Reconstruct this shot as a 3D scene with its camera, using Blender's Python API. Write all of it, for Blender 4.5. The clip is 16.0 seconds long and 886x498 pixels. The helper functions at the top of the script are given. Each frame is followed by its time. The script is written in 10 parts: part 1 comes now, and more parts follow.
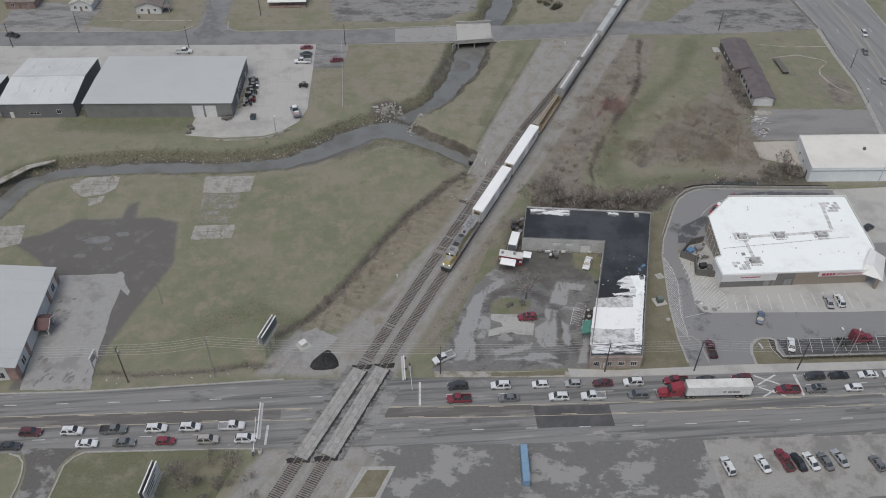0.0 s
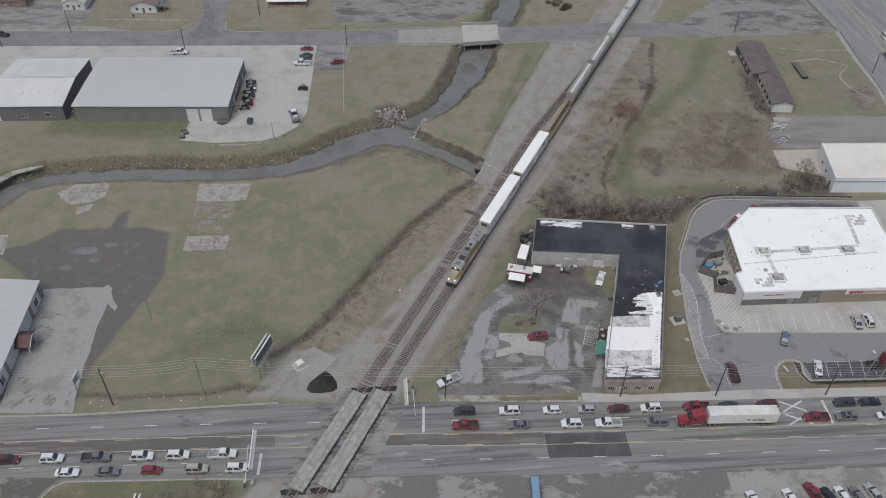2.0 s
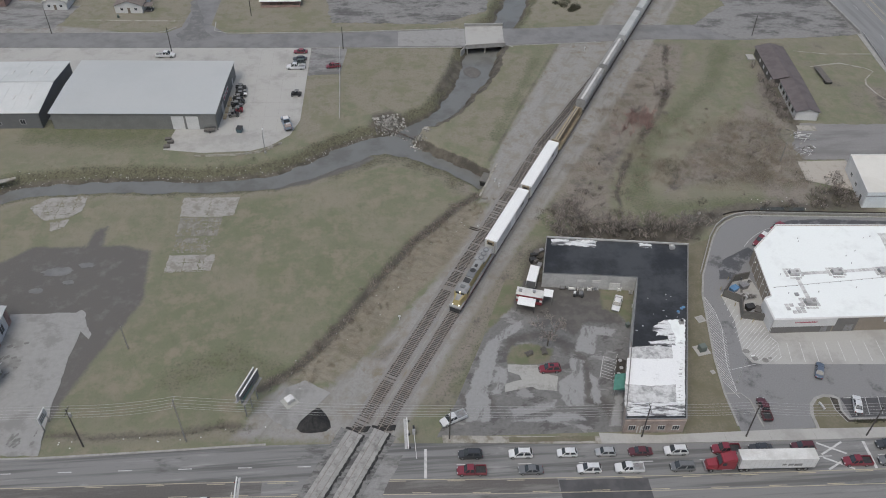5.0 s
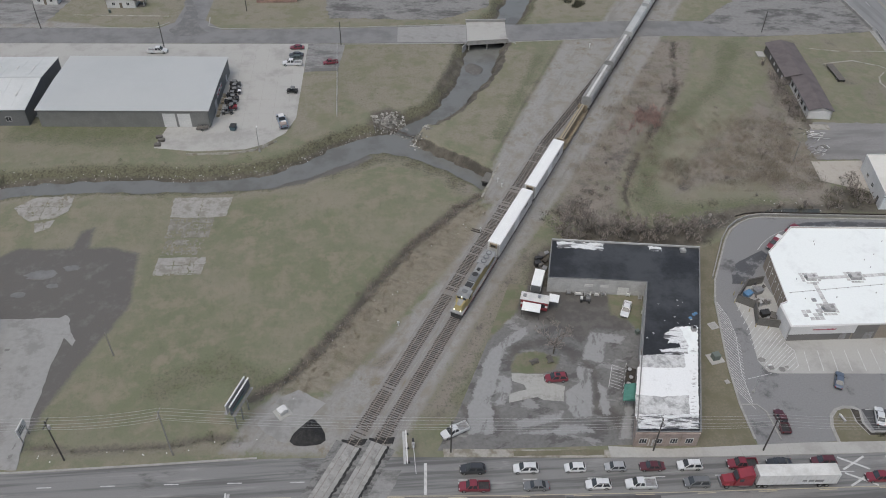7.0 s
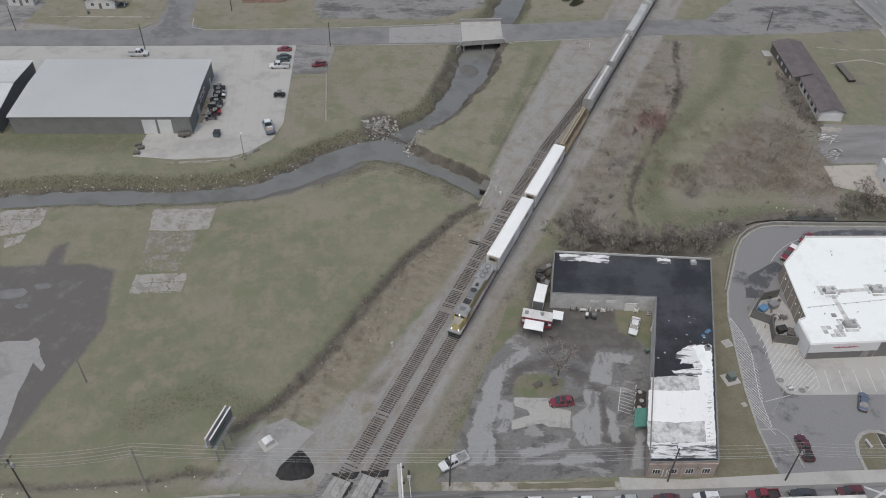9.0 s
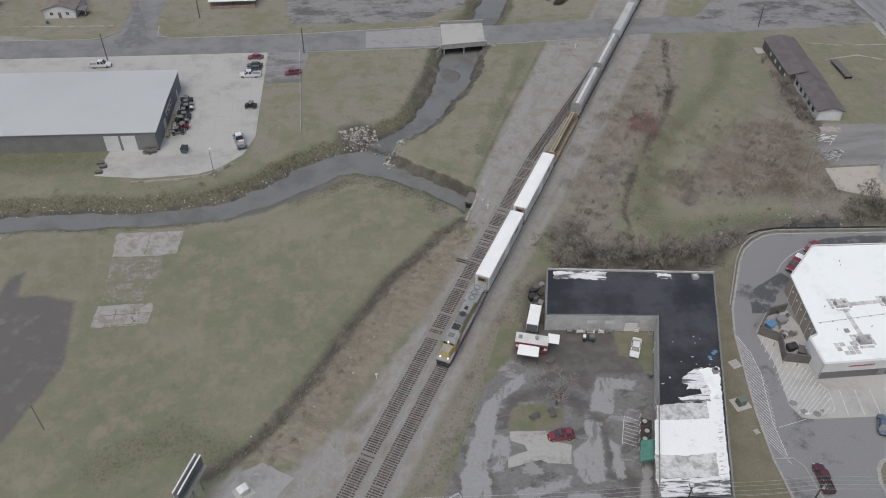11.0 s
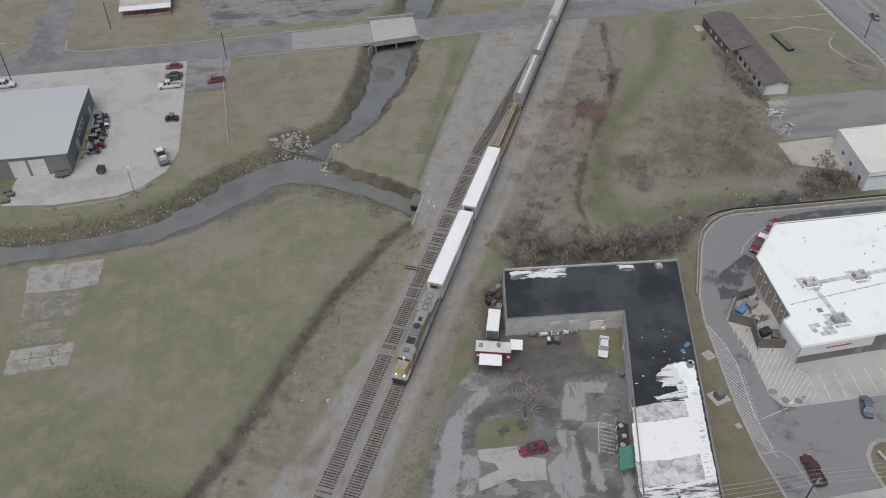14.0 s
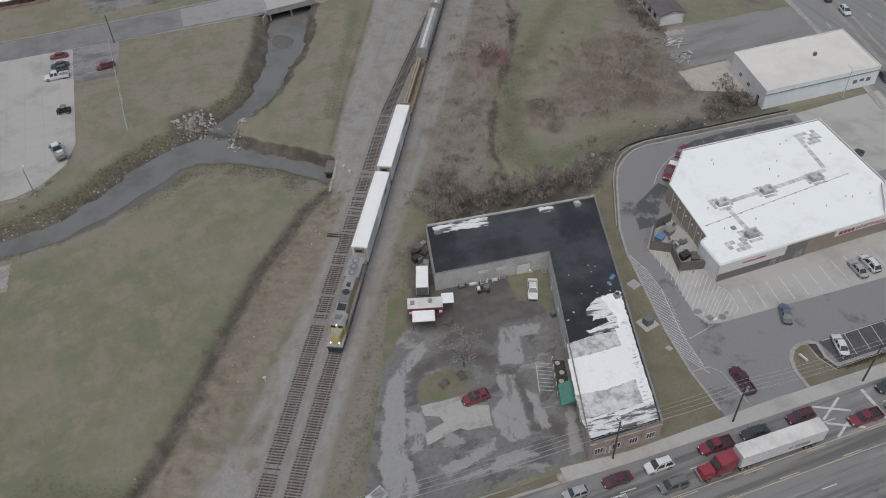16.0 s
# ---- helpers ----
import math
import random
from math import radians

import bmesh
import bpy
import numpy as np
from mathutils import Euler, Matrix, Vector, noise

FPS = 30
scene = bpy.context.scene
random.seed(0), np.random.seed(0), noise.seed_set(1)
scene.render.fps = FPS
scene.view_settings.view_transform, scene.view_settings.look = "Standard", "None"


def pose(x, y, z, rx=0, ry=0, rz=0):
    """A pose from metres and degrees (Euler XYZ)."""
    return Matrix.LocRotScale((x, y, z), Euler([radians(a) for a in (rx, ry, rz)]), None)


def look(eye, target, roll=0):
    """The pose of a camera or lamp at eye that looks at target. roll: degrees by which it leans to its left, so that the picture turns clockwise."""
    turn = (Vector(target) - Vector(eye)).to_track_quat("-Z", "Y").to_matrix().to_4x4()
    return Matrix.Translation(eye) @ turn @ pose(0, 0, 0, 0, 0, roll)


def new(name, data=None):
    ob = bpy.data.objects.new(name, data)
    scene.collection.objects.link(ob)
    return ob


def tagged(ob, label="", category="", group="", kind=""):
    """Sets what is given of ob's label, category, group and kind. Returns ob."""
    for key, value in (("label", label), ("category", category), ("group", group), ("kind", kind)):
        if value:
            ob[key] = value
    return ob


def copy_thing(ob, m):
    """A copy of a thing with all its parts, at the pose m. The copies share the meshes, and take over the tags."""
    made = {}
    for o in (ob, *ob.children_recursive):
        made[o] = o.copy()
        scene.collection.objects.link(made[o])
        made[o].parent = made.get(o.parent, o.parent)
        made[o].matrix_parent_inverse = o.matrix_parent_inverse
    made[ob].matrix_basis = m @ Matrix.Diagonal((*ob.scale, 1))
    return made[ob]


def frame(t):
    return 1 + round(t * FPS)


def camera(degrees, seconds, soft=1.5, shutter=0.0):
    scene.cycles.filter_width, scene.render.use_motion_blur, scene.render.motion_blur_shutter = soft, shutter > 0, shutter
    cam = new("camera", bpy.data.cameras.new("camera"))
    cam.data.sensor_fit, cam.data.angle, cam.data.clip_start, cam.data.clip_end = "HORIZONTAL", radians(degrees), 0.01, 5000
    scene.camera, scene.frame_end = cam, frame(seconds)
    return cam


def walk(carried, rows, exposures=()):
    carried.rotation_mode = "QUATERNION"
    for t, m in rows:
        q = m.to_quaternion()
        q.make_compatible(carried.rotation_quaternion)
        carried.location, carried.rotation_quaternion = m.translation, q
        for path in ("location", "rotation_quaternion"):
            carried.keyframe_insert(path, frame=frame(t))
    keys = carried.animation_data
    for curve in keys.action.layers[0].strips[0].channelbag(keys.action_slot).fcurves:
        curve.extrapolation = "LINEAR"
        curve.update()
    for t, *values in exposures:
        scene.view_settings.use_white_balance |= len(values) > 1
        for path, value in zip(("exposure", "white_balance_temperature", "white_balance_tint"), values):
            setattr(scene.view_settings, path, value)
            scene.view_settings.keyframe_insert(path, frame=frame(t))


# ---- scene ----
cam = camera(57.6, 16.0, soft=1.0)
PATH = [
    (0, (-0.19, -11.58, 151.33), (6.91, 62.77, 84.83), 0.8),
    (0.5, (-0.22, -8.71, 149.99), (6.83, 65.64, 83.44), 0.9),
    (1, (0.01, -5.78, 148.74), (6.91, 68.57, 82.24), 0.9),
    (1.5, (-0.15, -3.14, 147.54), (6.80, 71.21, 81.04), 0.9),
    (2, (-0.16, -0.45, 146.21), (6.74, 73.95, 79.71), 1.0),
    (2.5, (-0.14, 2.27, 145.00), (6.86, 76.62, 78.45), 1.0),
    (3, (-0.01, 5.23, 143.95), (6.94, 79.53, 77.35), 1.0),
    (3.5, (-0.02, 8.16, 142.54), (6.98, 82.46, 75.99), 1.1),
    (4, (0.01, 11.13, 141.44), (7.01, 85.43, 74.84), 1.1),
    (6.5, (0.27, 20.39, 135.19), (7.47, 94.79, 68.74), 1.3),
    (7, (0.35, 22.25, 133.85), (7.50, 96.65, 67.40), 1.3),
    (7.5, (0.31, 24.65, 132.79), (7.51, 99.00, 66.29), 1.3),
    (8, (0.51, 27.29, 131.42), (7.81, 101.64, 64.97), 1.3),
    (10.5, (1.33, 42.03, 124.94), (10.73, 116.18, 58.49), 1.0),
    (11, (1.75, 45.10, 123.88), (11.65, 119.15, 57.38), 0.8),
    (11.5, (1.89, 48.05, 122.60), (12.44, 122.00, 56.15), 0.7),
    (12, (2.11, 50.61, 121.33), (13.41, 124.56, 55.03), 0.6),
    (12.5, (2.75, 52.73, 120.17), (15.75, 126.48, 53.87), 0.2),
    (13, (2.81, 54.04, 118.54), (17.66, 127.54, 52.39), -0.1),
    (13.5, (2.91, 54.64, 117.25), (19.21, 127.79, 51.05), -0.3),
    (14, (3.25, 54.75, 116.06), (19.55, 127.90, 49.86), -0.3),
    (14.5, (3.73, 54.38, 115.03), (27.58, 125.38, 48.73), -1.9),
    (15, (3.65, 54.48, 115.01), (29.20, 124.73, 48.56), -2.2),
    (15.5, (3.38, 54.14, 114.67), (28.63, 123.74, 47.42), -2.2),
    (16, (3.93, 54.36, 114.70), (27.98, 122.01, 45.05), -2.4),
]
walk(cam, [(t, look(eye, aim, lean)) for t, eye, aim, lean in PATH],
     exposures=[(0, -0.12, 6230, 5.5), (7, -0.08, 6230, 5.5), (12, -0.05, 6230, 6.5), (14, -0.08, 6230, 6.5), (14.8, -0.22, 6230, 6.5), (16, -0.25, 6230, 6.5)])

# ---- world and light: a bright overcast winter sky ----
K = 1.18            # metres to one unit of the site plan below
SUN_AZ, SUN_EL = 215, 66
world = bpy.data.worlds.new("world")
scene.world = world
world.use_nodes = True
wn = world.node_tree
sky = wn.nodes.new("ShaderNodeTexSky")
sky.sky_type, sky.sun_disc = "NISHITA", False
sky.sun_elevation, sky.sun_rotation = radians(SUN_EL), radians(SUN_AZ)
sky.air_density, sky.dust_density, sky.ozone_density = 1.0, 6.0, 0.4
wn.nodes["Background"].inputs["Strength"].default_value = 0.13
wn.links.new(sky.outputs["Color"], wn.nodes["Background"].inputs["Color"])
sun = new("sun", bpy.data.lights.new("sun", "SUN"))
sun.data.energy, sun.data.angle, sun.data.color = 1.0, radians(60), (1.0, 0.97, 0.93)
_a, _e = radians(SUN_AZ), radians(SUN_EL)
sun.matrix_world = look((0, 0, 300), (-math.sin(_a) * math.cos(_e) * 100, -math.cos(_a) * math.cos(_e) * 100, 300 - math.sin(_e) * 100))


# ---- materials ----
def nd(nt, kind, **kw):
    n = nt.nodes.new(kind)
    for k, v in kw.items():
        n.inputs[k.replace("_", " ")].default_value = v
    return n


def ramp(nt, fac, a, b, lo=0.0, hi=1.0):
    """Mix of two colours (or sockets) by fac between lo and hi."""
    m = nt.nodes.new("ShaderNodeMapRange")
    m.interpolation_type = "SMOOTHSTEP"
    m.inputs["From Min"].default_value, m.inputs["From Max"].default_value = lo, hi
    nt.links.new(fac, m.inputs["Value"])
    x = nt.nodes.new("ShaderNodeMix")
    x.data_type = "RGBA"
    nt.links.new(m.outputs["Result"], x.inputs["Factor"])
    for s, v in ((x.inputs["A"], a), (x.inputs["B"], b)):
        if isinstance(v, tuple):
            s.default_value = (*v, 1)
        else:
            nt.links.new(v, s)
    return x.outputs["Result"]


def noise_tex(nt, vec, scale, detail=4.0, rough=0.6, stretch=None, turn=0.0):
    if stretch or turn:
        mp = nt.nodes.new("ShaderNodeMapping")
        mp.inputs["Scale"].default_value = stretch or (1, 1, 1)
        mp.inputs["Rotation"].default_value = (0, 0, radians(turn))
        nt.links.new(vec, mp.inputs["Vector"])
        vec = mp.outputs["Vector"]
    n = nd(nt, "ShaderNodeTexNoise", Scale=scale, Detail=detail, Roughness=rough)
    nt.links.new(vec, n.inputs["Vector"])
    return n.outputs["Fac"]


def streak_tex(nt, vec, scale, detail, rough, heading, ratio):
    """Noise drawn out along a heading (degrees clockwise from north)."""
    mp = nt.nodes.new("ShaderNodeMapping")
    mp.vector_type = "TEXTURE"
    mp.inputs["Rotation"].default_value = (0, 0, radians(-heading))
    mp.inputs["Scale"].default_value = (1, ratio, 1)
    nt.links.new(vec, mp.inputs["Vector"])
    n = nd(nt, "ShaderNodeTexNoise", Scale=scale, Detail=detail, Roughness=rough)
    nt.links.new(mp.outputs["Vector"], n.inputs["Vector"])
    return n.outputs["Fac"]


def shell(name, rough=0.8, metal=0.0):
    m = bpy.data.materials.new(name)
    m.use_nodes = True
    nt = m.node_tree
    b = nt.nodes["Principled BSDF"]
    b.inputs["Roughness"].default_value, b.inputs["Metallic"].default_value = rough, metal
    return m, nt, b


def bumped(nt, b, fac, strength=0.3, dist=0.02):
    n = nd(nt, "ShaderNodeBump", Strength=strength, Distance=dist)
    nt.links.new(fac, n.inputs["Height"])
    nt.links.new(n.outputs["Normal"], b.inputs["Normal"])


def surf(name, base, stain, fine=None, big=0.15, small=3.0, rough=0.8, metal=0.0, bump=0.2, lo=0.4, hi=0.68, world_space=True, stretch=None, turn=0.0, rand=0.0, coat=0.0, detail=5, torn=0.62):
    """A surface with stains at one scale, grain at another and fine relief."""
    m, nt, b = shell(name, rough, metal)
    if world_space:
        vec = nt.nodes.new("ShaderNodeNewGeometry").outputs["Position"]
    else:
        vec = nt.nodes.new("ShaderNodeTexCoord").outputs["Object"]
    n1 = noise_tex(nt, vec, big, detail, torn, stretch, turn)
    n2 = noise_tex(nt, vec, small, 6, 0.7)
    fine = fine or tuple(c * 0.8 for c in base)
    col = ramp(nt, n2, base, fine, 0.35, 0.7)
    col = ramp(nt, n1, col, stain, lo, hi)
    if rand:
        info = nt.nodes.new("ShaderNodeObjectInfo").outputs["Random"]
        hsv = nd(nt, "ShaderNodeHueSaturation")
        mr = nd(nt, "ShaderNodeMapRange")
        mr.inputs["To Min"].default_value, mr.inputs["To Max"].default_value = 1 - rand, 1 + rand
        nt.links.new(info, mr.inputs["Value"])
        nt.links.new(mr.outputs["Result"], hsv.inputs["Value"])
        nt.links.new(col, hsv.inputs["Color"])
        col = hsv.outputs["Color"]
    nt.links.new(col, b.inputs["Base Color"])
    if coat:
        b.inputs["Coat Weight"].default_value = coat
    bumped(nt, b, n2, bump)
    return m


def paint(name, c, rough=0.35, metal=0.0, coat=0.4):
    d = tuple(v * 0.86 + 0.006 for v in c)
    return surf(name, c, d, tuple(v * 0.95 for v in c), big=0.9, small=14, rough=rough, metal=metal, bump=0.02, world_space=False, coat=coat)


M = {}
M["grass"], nt, b = shell("grass", 0.95)
pos = nt.nodes.new("ShaderNodeNewGeometry").outputs["Position"]
attr = nt.nodes.new("ShaderNodeVertexColor")
attr.layer_name = "zone"
sep = nt.nodes.new("ShaderNodeSeparateColor")
nt.links.new(attr.outputs["Color"], sep.inputs["Color"])
attr2 = nt.nodes.new("ShaderNodeVertexColor")
attr2.layer_name = "zone_two"
sep2 = nt.nodes.new("ShaderNodeSeparateColor")
nt.links.new(attr2.outputs["Color"], sep2.inputs["Color"])
n_big = noise_tex(nt, pos, 0.035, 5, 0.6)
n_mid = noise_tex(nt, pos, 0.22, 6, 0.68)
n_fine = noise_tex(nt, pos, 1.7, 6, 0.75)
n_grit = noise_tex(nt, pos, 6.0, 4, 0.8)


def broken(zone, wob=0.16, sharp=0.05):
    """An edge from a distance stored on the ground (0.5 at the border), broken up by noise."""
    a = nt.nodes.new("ShaderNodeMath")
    a.operation = "MULTIPLY_ADD"
    nt.links.new(n_fine, a.inputs[0])
    a.inputs[1].default_value = wob
    nt.links.new(zone, a.inputs[2])
    a2 = nt.nodes.new("ShaderNodeMath")
    a2.operation = "MULTIPLY_ADD"
    nt.links.new(n_mid, a2.inputs[0])
    a2.inputs[1].default_value = wob * 1.4
    nt.links.new(a.outputs[0], a2.inputs[2])
    return a2.outputs[0], 0.5 + wob * 1.2 - sharp, 0.5 + wob * 1.2 + sharp


n_tuss = noise_tex(nt, pos, 0.62, 8, 0.74, (1, 0.5, 1), 32)
green = ramp(nt, n_mid, (0.143, 0.153, 0.098), (0.199, 0.185, 0.138), 0.40, 0.68)
green = ramp(nt, n_big, green, (0.214, 0.198, 0.155), 0.43, 0.72)
green = ramp(nt, noise_tex(nt, pos, 0.05, 7, 0.66), green, (0.143, 0.154, 0.094), 0.53, 0.72)
green = ramp(nt, n_fine, green, (0.116, 0.117, 0.081), 0.52, 0.8)
green = ramp(nt, n_grit, green, (0.098, 0.099, 0.070), 0.52, 0.85)
green = ramp(nt, noise_tex(nt, pos, 0.11, 9, 0.72), green, (0.214, 0.195, 0.149), 0.50, 0.72)
green = ramp(nt, n_tuss, green, (0.110, 0.108, 0.073), 0.50, 0.86)
green = ramp(nt, noise_tex(nt, pos, 0.016, 4, 0.55), green, (0.203, 0.185, 0.149), 0.5, 0.78)
tan = ramp(nt, n_fine, (0.212, 0.197, 0.157), (0.150, 0.138, 0.110), 0.42, 0.76)
tan = ramp(nt, n_grit, tan, (0.120, 0.111, 0.089), 0.58, 0.85)
tan = ramp(nt, noise_tex(nt, pos, 0.08, 8, 0.68), tan, (0.160, 0.158, 0.106), 0.48, 0.64)
tan = ramp(nt, n_mid, tan, (0.150, 0.150, 0.101), 0.48, 0.68)
brown = ramp(nt, n_mid, (0.204, 0.182, 0.158), (0.150, 0.143, 0.110), 0.46, 0.64)
brown = ramp(nt, noise_tex(nt, pos, 0.07, 9, 0.74), brown, (0.100, 0.090, 0.081), 0.50, 0.64)
brown = ramp(nt, n_fine, brown, (0.070, 0.062, 0.055), 0.48, 0.74)
brown = ramp(nt, n_grit, brown, (0.215, 0.195, 0.175), 0.55, 0.8)
gravel = ramp(nt, n_fine, (0.258, 0.254, 0.246), (0.200, 0.195, 0.187), 0.42, 0.74)
gravel = ramp(nt, n_mid, gravel, (0.212, 0.196, 0.172), 0.46, 0.66)
gravel = ramp(nt, streak_tex(nt, pos, 0.28, 8, 0.7, 29.5, 9), gravel, (0.192, 0.184, 0.170), 0.50, 0.70)
gravel = ramp(nt, streak_tex(nt, pos, 0.42, 8, 0.72, 29.5, 5), gravel, (0.212, 0.192, 0.160), 0.54, 0.70)
gravel = ramp(nt, noise_tex(nt, pos, 0.12, 9, 0.74), gravel, (0.186, 0.164, 0.130), 0.55, 0.66)
gravel = ramp(nt, n_grit, gravel, (0.150, 0.145, 0.138), 0.58, 0.85)
slope = ramp(nt, streak_tex(nt, pos, 0.55, 8, 0.72, 122, 2.5), (0.226, 0.206, 0.164), (0.172, 0.156, 0.124), 0.42, 0.62)
slope = ramp(nt, n_mid, slope, (0.156, 0.146, 0.104), 0.50, 0.68)
slope = ramp(nt, n_fine, slope, (0.118, 0.104, 0.082), 0.52, 0.76)
slope = ramp(nt, n_grit, slope, (0.270, 0.242, 0.194), 0.54, 0.82)
lush = ramp(nt, n_mid, (0.116, 0.128, 0.074), (0.150, 0.146, 0.102), 0.42, 0.62)
lush = ramp(nt, n_fine, lush, (0.078, 0.080, 0.054), 0.46, 0.70)
lush = ramp(nt, n_grit, lush, (0.176, 0.164, 0.124), 0.52, 0.80)
dark = ramp(nt, n_mid, (0.066, 0.060, 0.050), (0.122, 0.110, 0.090), 0.42, 0.64)
dark = ramp(nt, n_grit, dark, (0.160, 0.150, 0.128), 0.55, 0.8)
mud = ramp(nt, n_mid, (0.108, 0.103, 0.098), (0.150, 0.146, 0.141), 0.5, 0.74)
bank = ramp(nt, n_fine, (0.128, 0.125, 0.080), (0.052, 0.050, 0.038), 0.42, 0.66)
bank = ramp(nt, n_grit, bank, (0.180, 0.168, 0.130), 0.55, 0.85)
col = green
for layer, zone, wob, sharp in ((tan, sep.outputs[0], 0.2, 0.12), (brown, sep.outputs[1], 0.3, 0.16), (slope, attr.outputs["Alpha"], 0.25, 0.12), (lush, attr2.outputs["Alpha"], 0.8, 0.26), (bank, sep2.outputs[1], 0.25, 0.12), (gravel, sep.outputs[2], 0.34, 0.10), (dark, sep2.outputs[0], 0.3, 0.14), (mud, sep2.outputs[2], 0.2, 0.08)):
    f, lo_, hi_ = broken(zone, wob, sharp)
    col = ramp(nt, f, col, layer, lo_, hi_)
nt.links.new(col, b.inputs["Base Color"])
bumped(nt, b, n_fine, 0.9, 0.12)

def yard_material():
    global nt, n_fine, n_mid
    m, nt, b = shell("yard", 0.7)
    pos = nt.nodes.new("ShaderNodeNewGeometry").outputs["Position"]
    a1 = nt.nodes.new("ShaderNodeVertexColor")
    a1.layer_name = "zone"
    s1 = nt.nodes.new("ShaderNodeSeparateColor")
    nt.links.new(a1.outputs["Color"], s1.inputs["Color"])
    n_mid, n_fine = noise_tex(nt, pos, 0.30, 5, 0.6), noise_tex(nt, pos, 1.3, 5, 0.62)
    n_streak = streak_tex(nt, pos, 0.30, 8, 0.66, 70, 2.2)
    c = ramp(nt, n_fine, (0.150, 0.147, 0.144), (0.118, 0.115, 0.112), 0.4, 0.7)
    c = ramp(nt, n_mid, c, (0.180, 0.177, 0.173), 0.52, 0.70)
    c = ramp(nt, n_streak, c, (0.088, 0.085, 0.083), 0.53, 0.60)
    c = ramp(nt, streak_tex(nt, pos, 0.22, 9, 0.7, 100, 2.6), c, (0.225, 0.224, 0.222), 0.55, 0.60)
    light = ramp(nt, n_fine, (0.262, 0.263, 0.264), (0.232, 0.232, 0.232), 0.35, 0.7)
    light = ramp(nt, streak_tex(nt, pos, 0.45, 9, 0.7, 20, 2.5), light, (0.150, 0.147, 0.144), 0.55, 0.63)
    oil = ramp(nt, n_mid, (0.078, 0.073, 0.069), (0.115, 0.108, 0.100), 0.42, 0.66)
    turf = ramp(nt, n_mid, (0.156, 0.143, 0.103), (0.116, 0.130, 0.072), 0.4, 0.62)
    turf = ramp(nt, n_fine, turf, (0.105, 0.097, 0.066), 0.5, 0.8)
    for layer, z, wob, sharp in ((oil, s1.outputs[1], 0.3, 0.14), (light, s1.outputs[0], 0.34, 0.045), (turf, s1.outputs[2], 0.2, 0.08)):
        f, lo_, hi_ = broken(z, wob, sharp)
        c = ramp(nt, f, c, layer, lo_, hi_)
    nt.links.new(c, b.inputs["Base Color"])
    bumped(nt, b, n_fine, 0.35)
    return m


M["yard"] = yard_material()
M["asphalt"] = surf("asphalt", (0.200, 0.200, 0.203), (0.140, 0.140, 0.143), (0.170, 0.170, 0.172), 0.16, 5, 0.75, bump=0.25)
M["highway"], nt, b = shell("highway", 0.72)
pos = nt.nodes.new("ShaderNodeNewGeometry").outputs["Position"]
n1 = noise_tex(nt, pos, 1.0, 5, 0.6, (0.02, 0.75, 1), 2.5)
n2 = noise_tex(nt, pos, 0.09, 5, 0.65)
n3 = noise_tex(nt, pos, 6.0, 5, 0.7)
c = ramp(nt, n3, (0.205, 0.205, 0.205), (0.165, 0.165, 0.165), 0.3, 0.7)
c = ramp(nt, n1, c, (0.102, 0.102, 0.102), 0.45, 0.64)
c = ramp(nt, noise_tex(nt, pos, 1.0, 5, 0.65, (0.05, 0.5, 1), 2.5), c, (0.245, 0.243, 0.240), 0.55, 0.72)
c = ramp(nt, noise_tex(nt, pos, 0.22, 10, 0.72, (0.35, 1, 1), 2.5), c, (0.088, 0.087, 0.086), 0.56, 0.68)
c = ramp(nt, noise_tex(nt, pos, 0.16, 9, 0.7, (0.4, 1.3, 1), -8), c, (0.262, 0.260, 0.256), 0.60, 0.68)
nt.links.new(c, b.inputs["Base Color"])
bumped(nt, b, n3, 0.2)
M["lot_asphalt"] = surf("lot_asphalt", (0.105, 0.101, 0.097), (0.225, 0.222, 0.218), (0.075, 0.072, 0.070), 0.13, 2.0, 0.7, bump=0.3, lo=0.5, hi=0.60, detail=9, torn=0.7)
M["worn_lot"] = surf("worn_lot", (0.240, 0.238, 0.236), (0.125, 0.123, 0.121), (0.185, 0.184, 0.182), 0.16, 1.2, 0.75, bump=0.3, lo=0.45, hi=0.58, detail=10, torn=0.74, stretch=(0.45, 1.3, 1), turn=12)
M["patched_lot"] = surf("patched_lot", (0.135, 0.133, 0.131), (0.232, 0.230, 0.226), (0.115, 0.113, 0.111), 0.13, 1.2, 0.75, bump=0.3, lo=0.51, hi=0.56, detail=11, torn=0.70, stretch=(0.8, 1.2, 1), turn=20)
M["light_lot"] = surf("light_lot", (0.275, 0.273, 0.270), (0.205, 0.202, 0.198), (0.240, 0.238, 0.235), 0.16, 0.8, 0.75, bump=0.2, lo=0.50, hi=0.62, detail=9, torn=0.68)
M["damp"] = surf("damp", (0.190, 0.187, 0.182), (0.135, 0.132, 0.128), None, 0.9, 3, 0.5, bump=0.1, lo=0.42, hi=0.6)
M["damp_concrete"] = surf("damp_concrete", (0.225, 0.221, 0.212), (0.165, 0.161, 0.155), None, 1.1, 3, 0.7, bump=0.1, lo=0.42, hi=0.6)
M["street_patch"] = surf("street_patch", (0.118, 0.117, 0.118), (0.178, 0.177, 0.178), (0.140, 0.139, 0.140), 0.3, 2.0, 0.75, bump=0.2, lo=0.46, hi=0.62, detail=9, torn=0.72)
M["wet_asphalt"] = surf("wet_asphalt", (0.070, 0.070, 0.073), (0.196, 0.195, 0.199), (0.092, 0.091, 0.094), 0.30, 2.0, 0.42, bump=0.15, lo=0.50, hi=0.62, detail=9, torn=0.72)
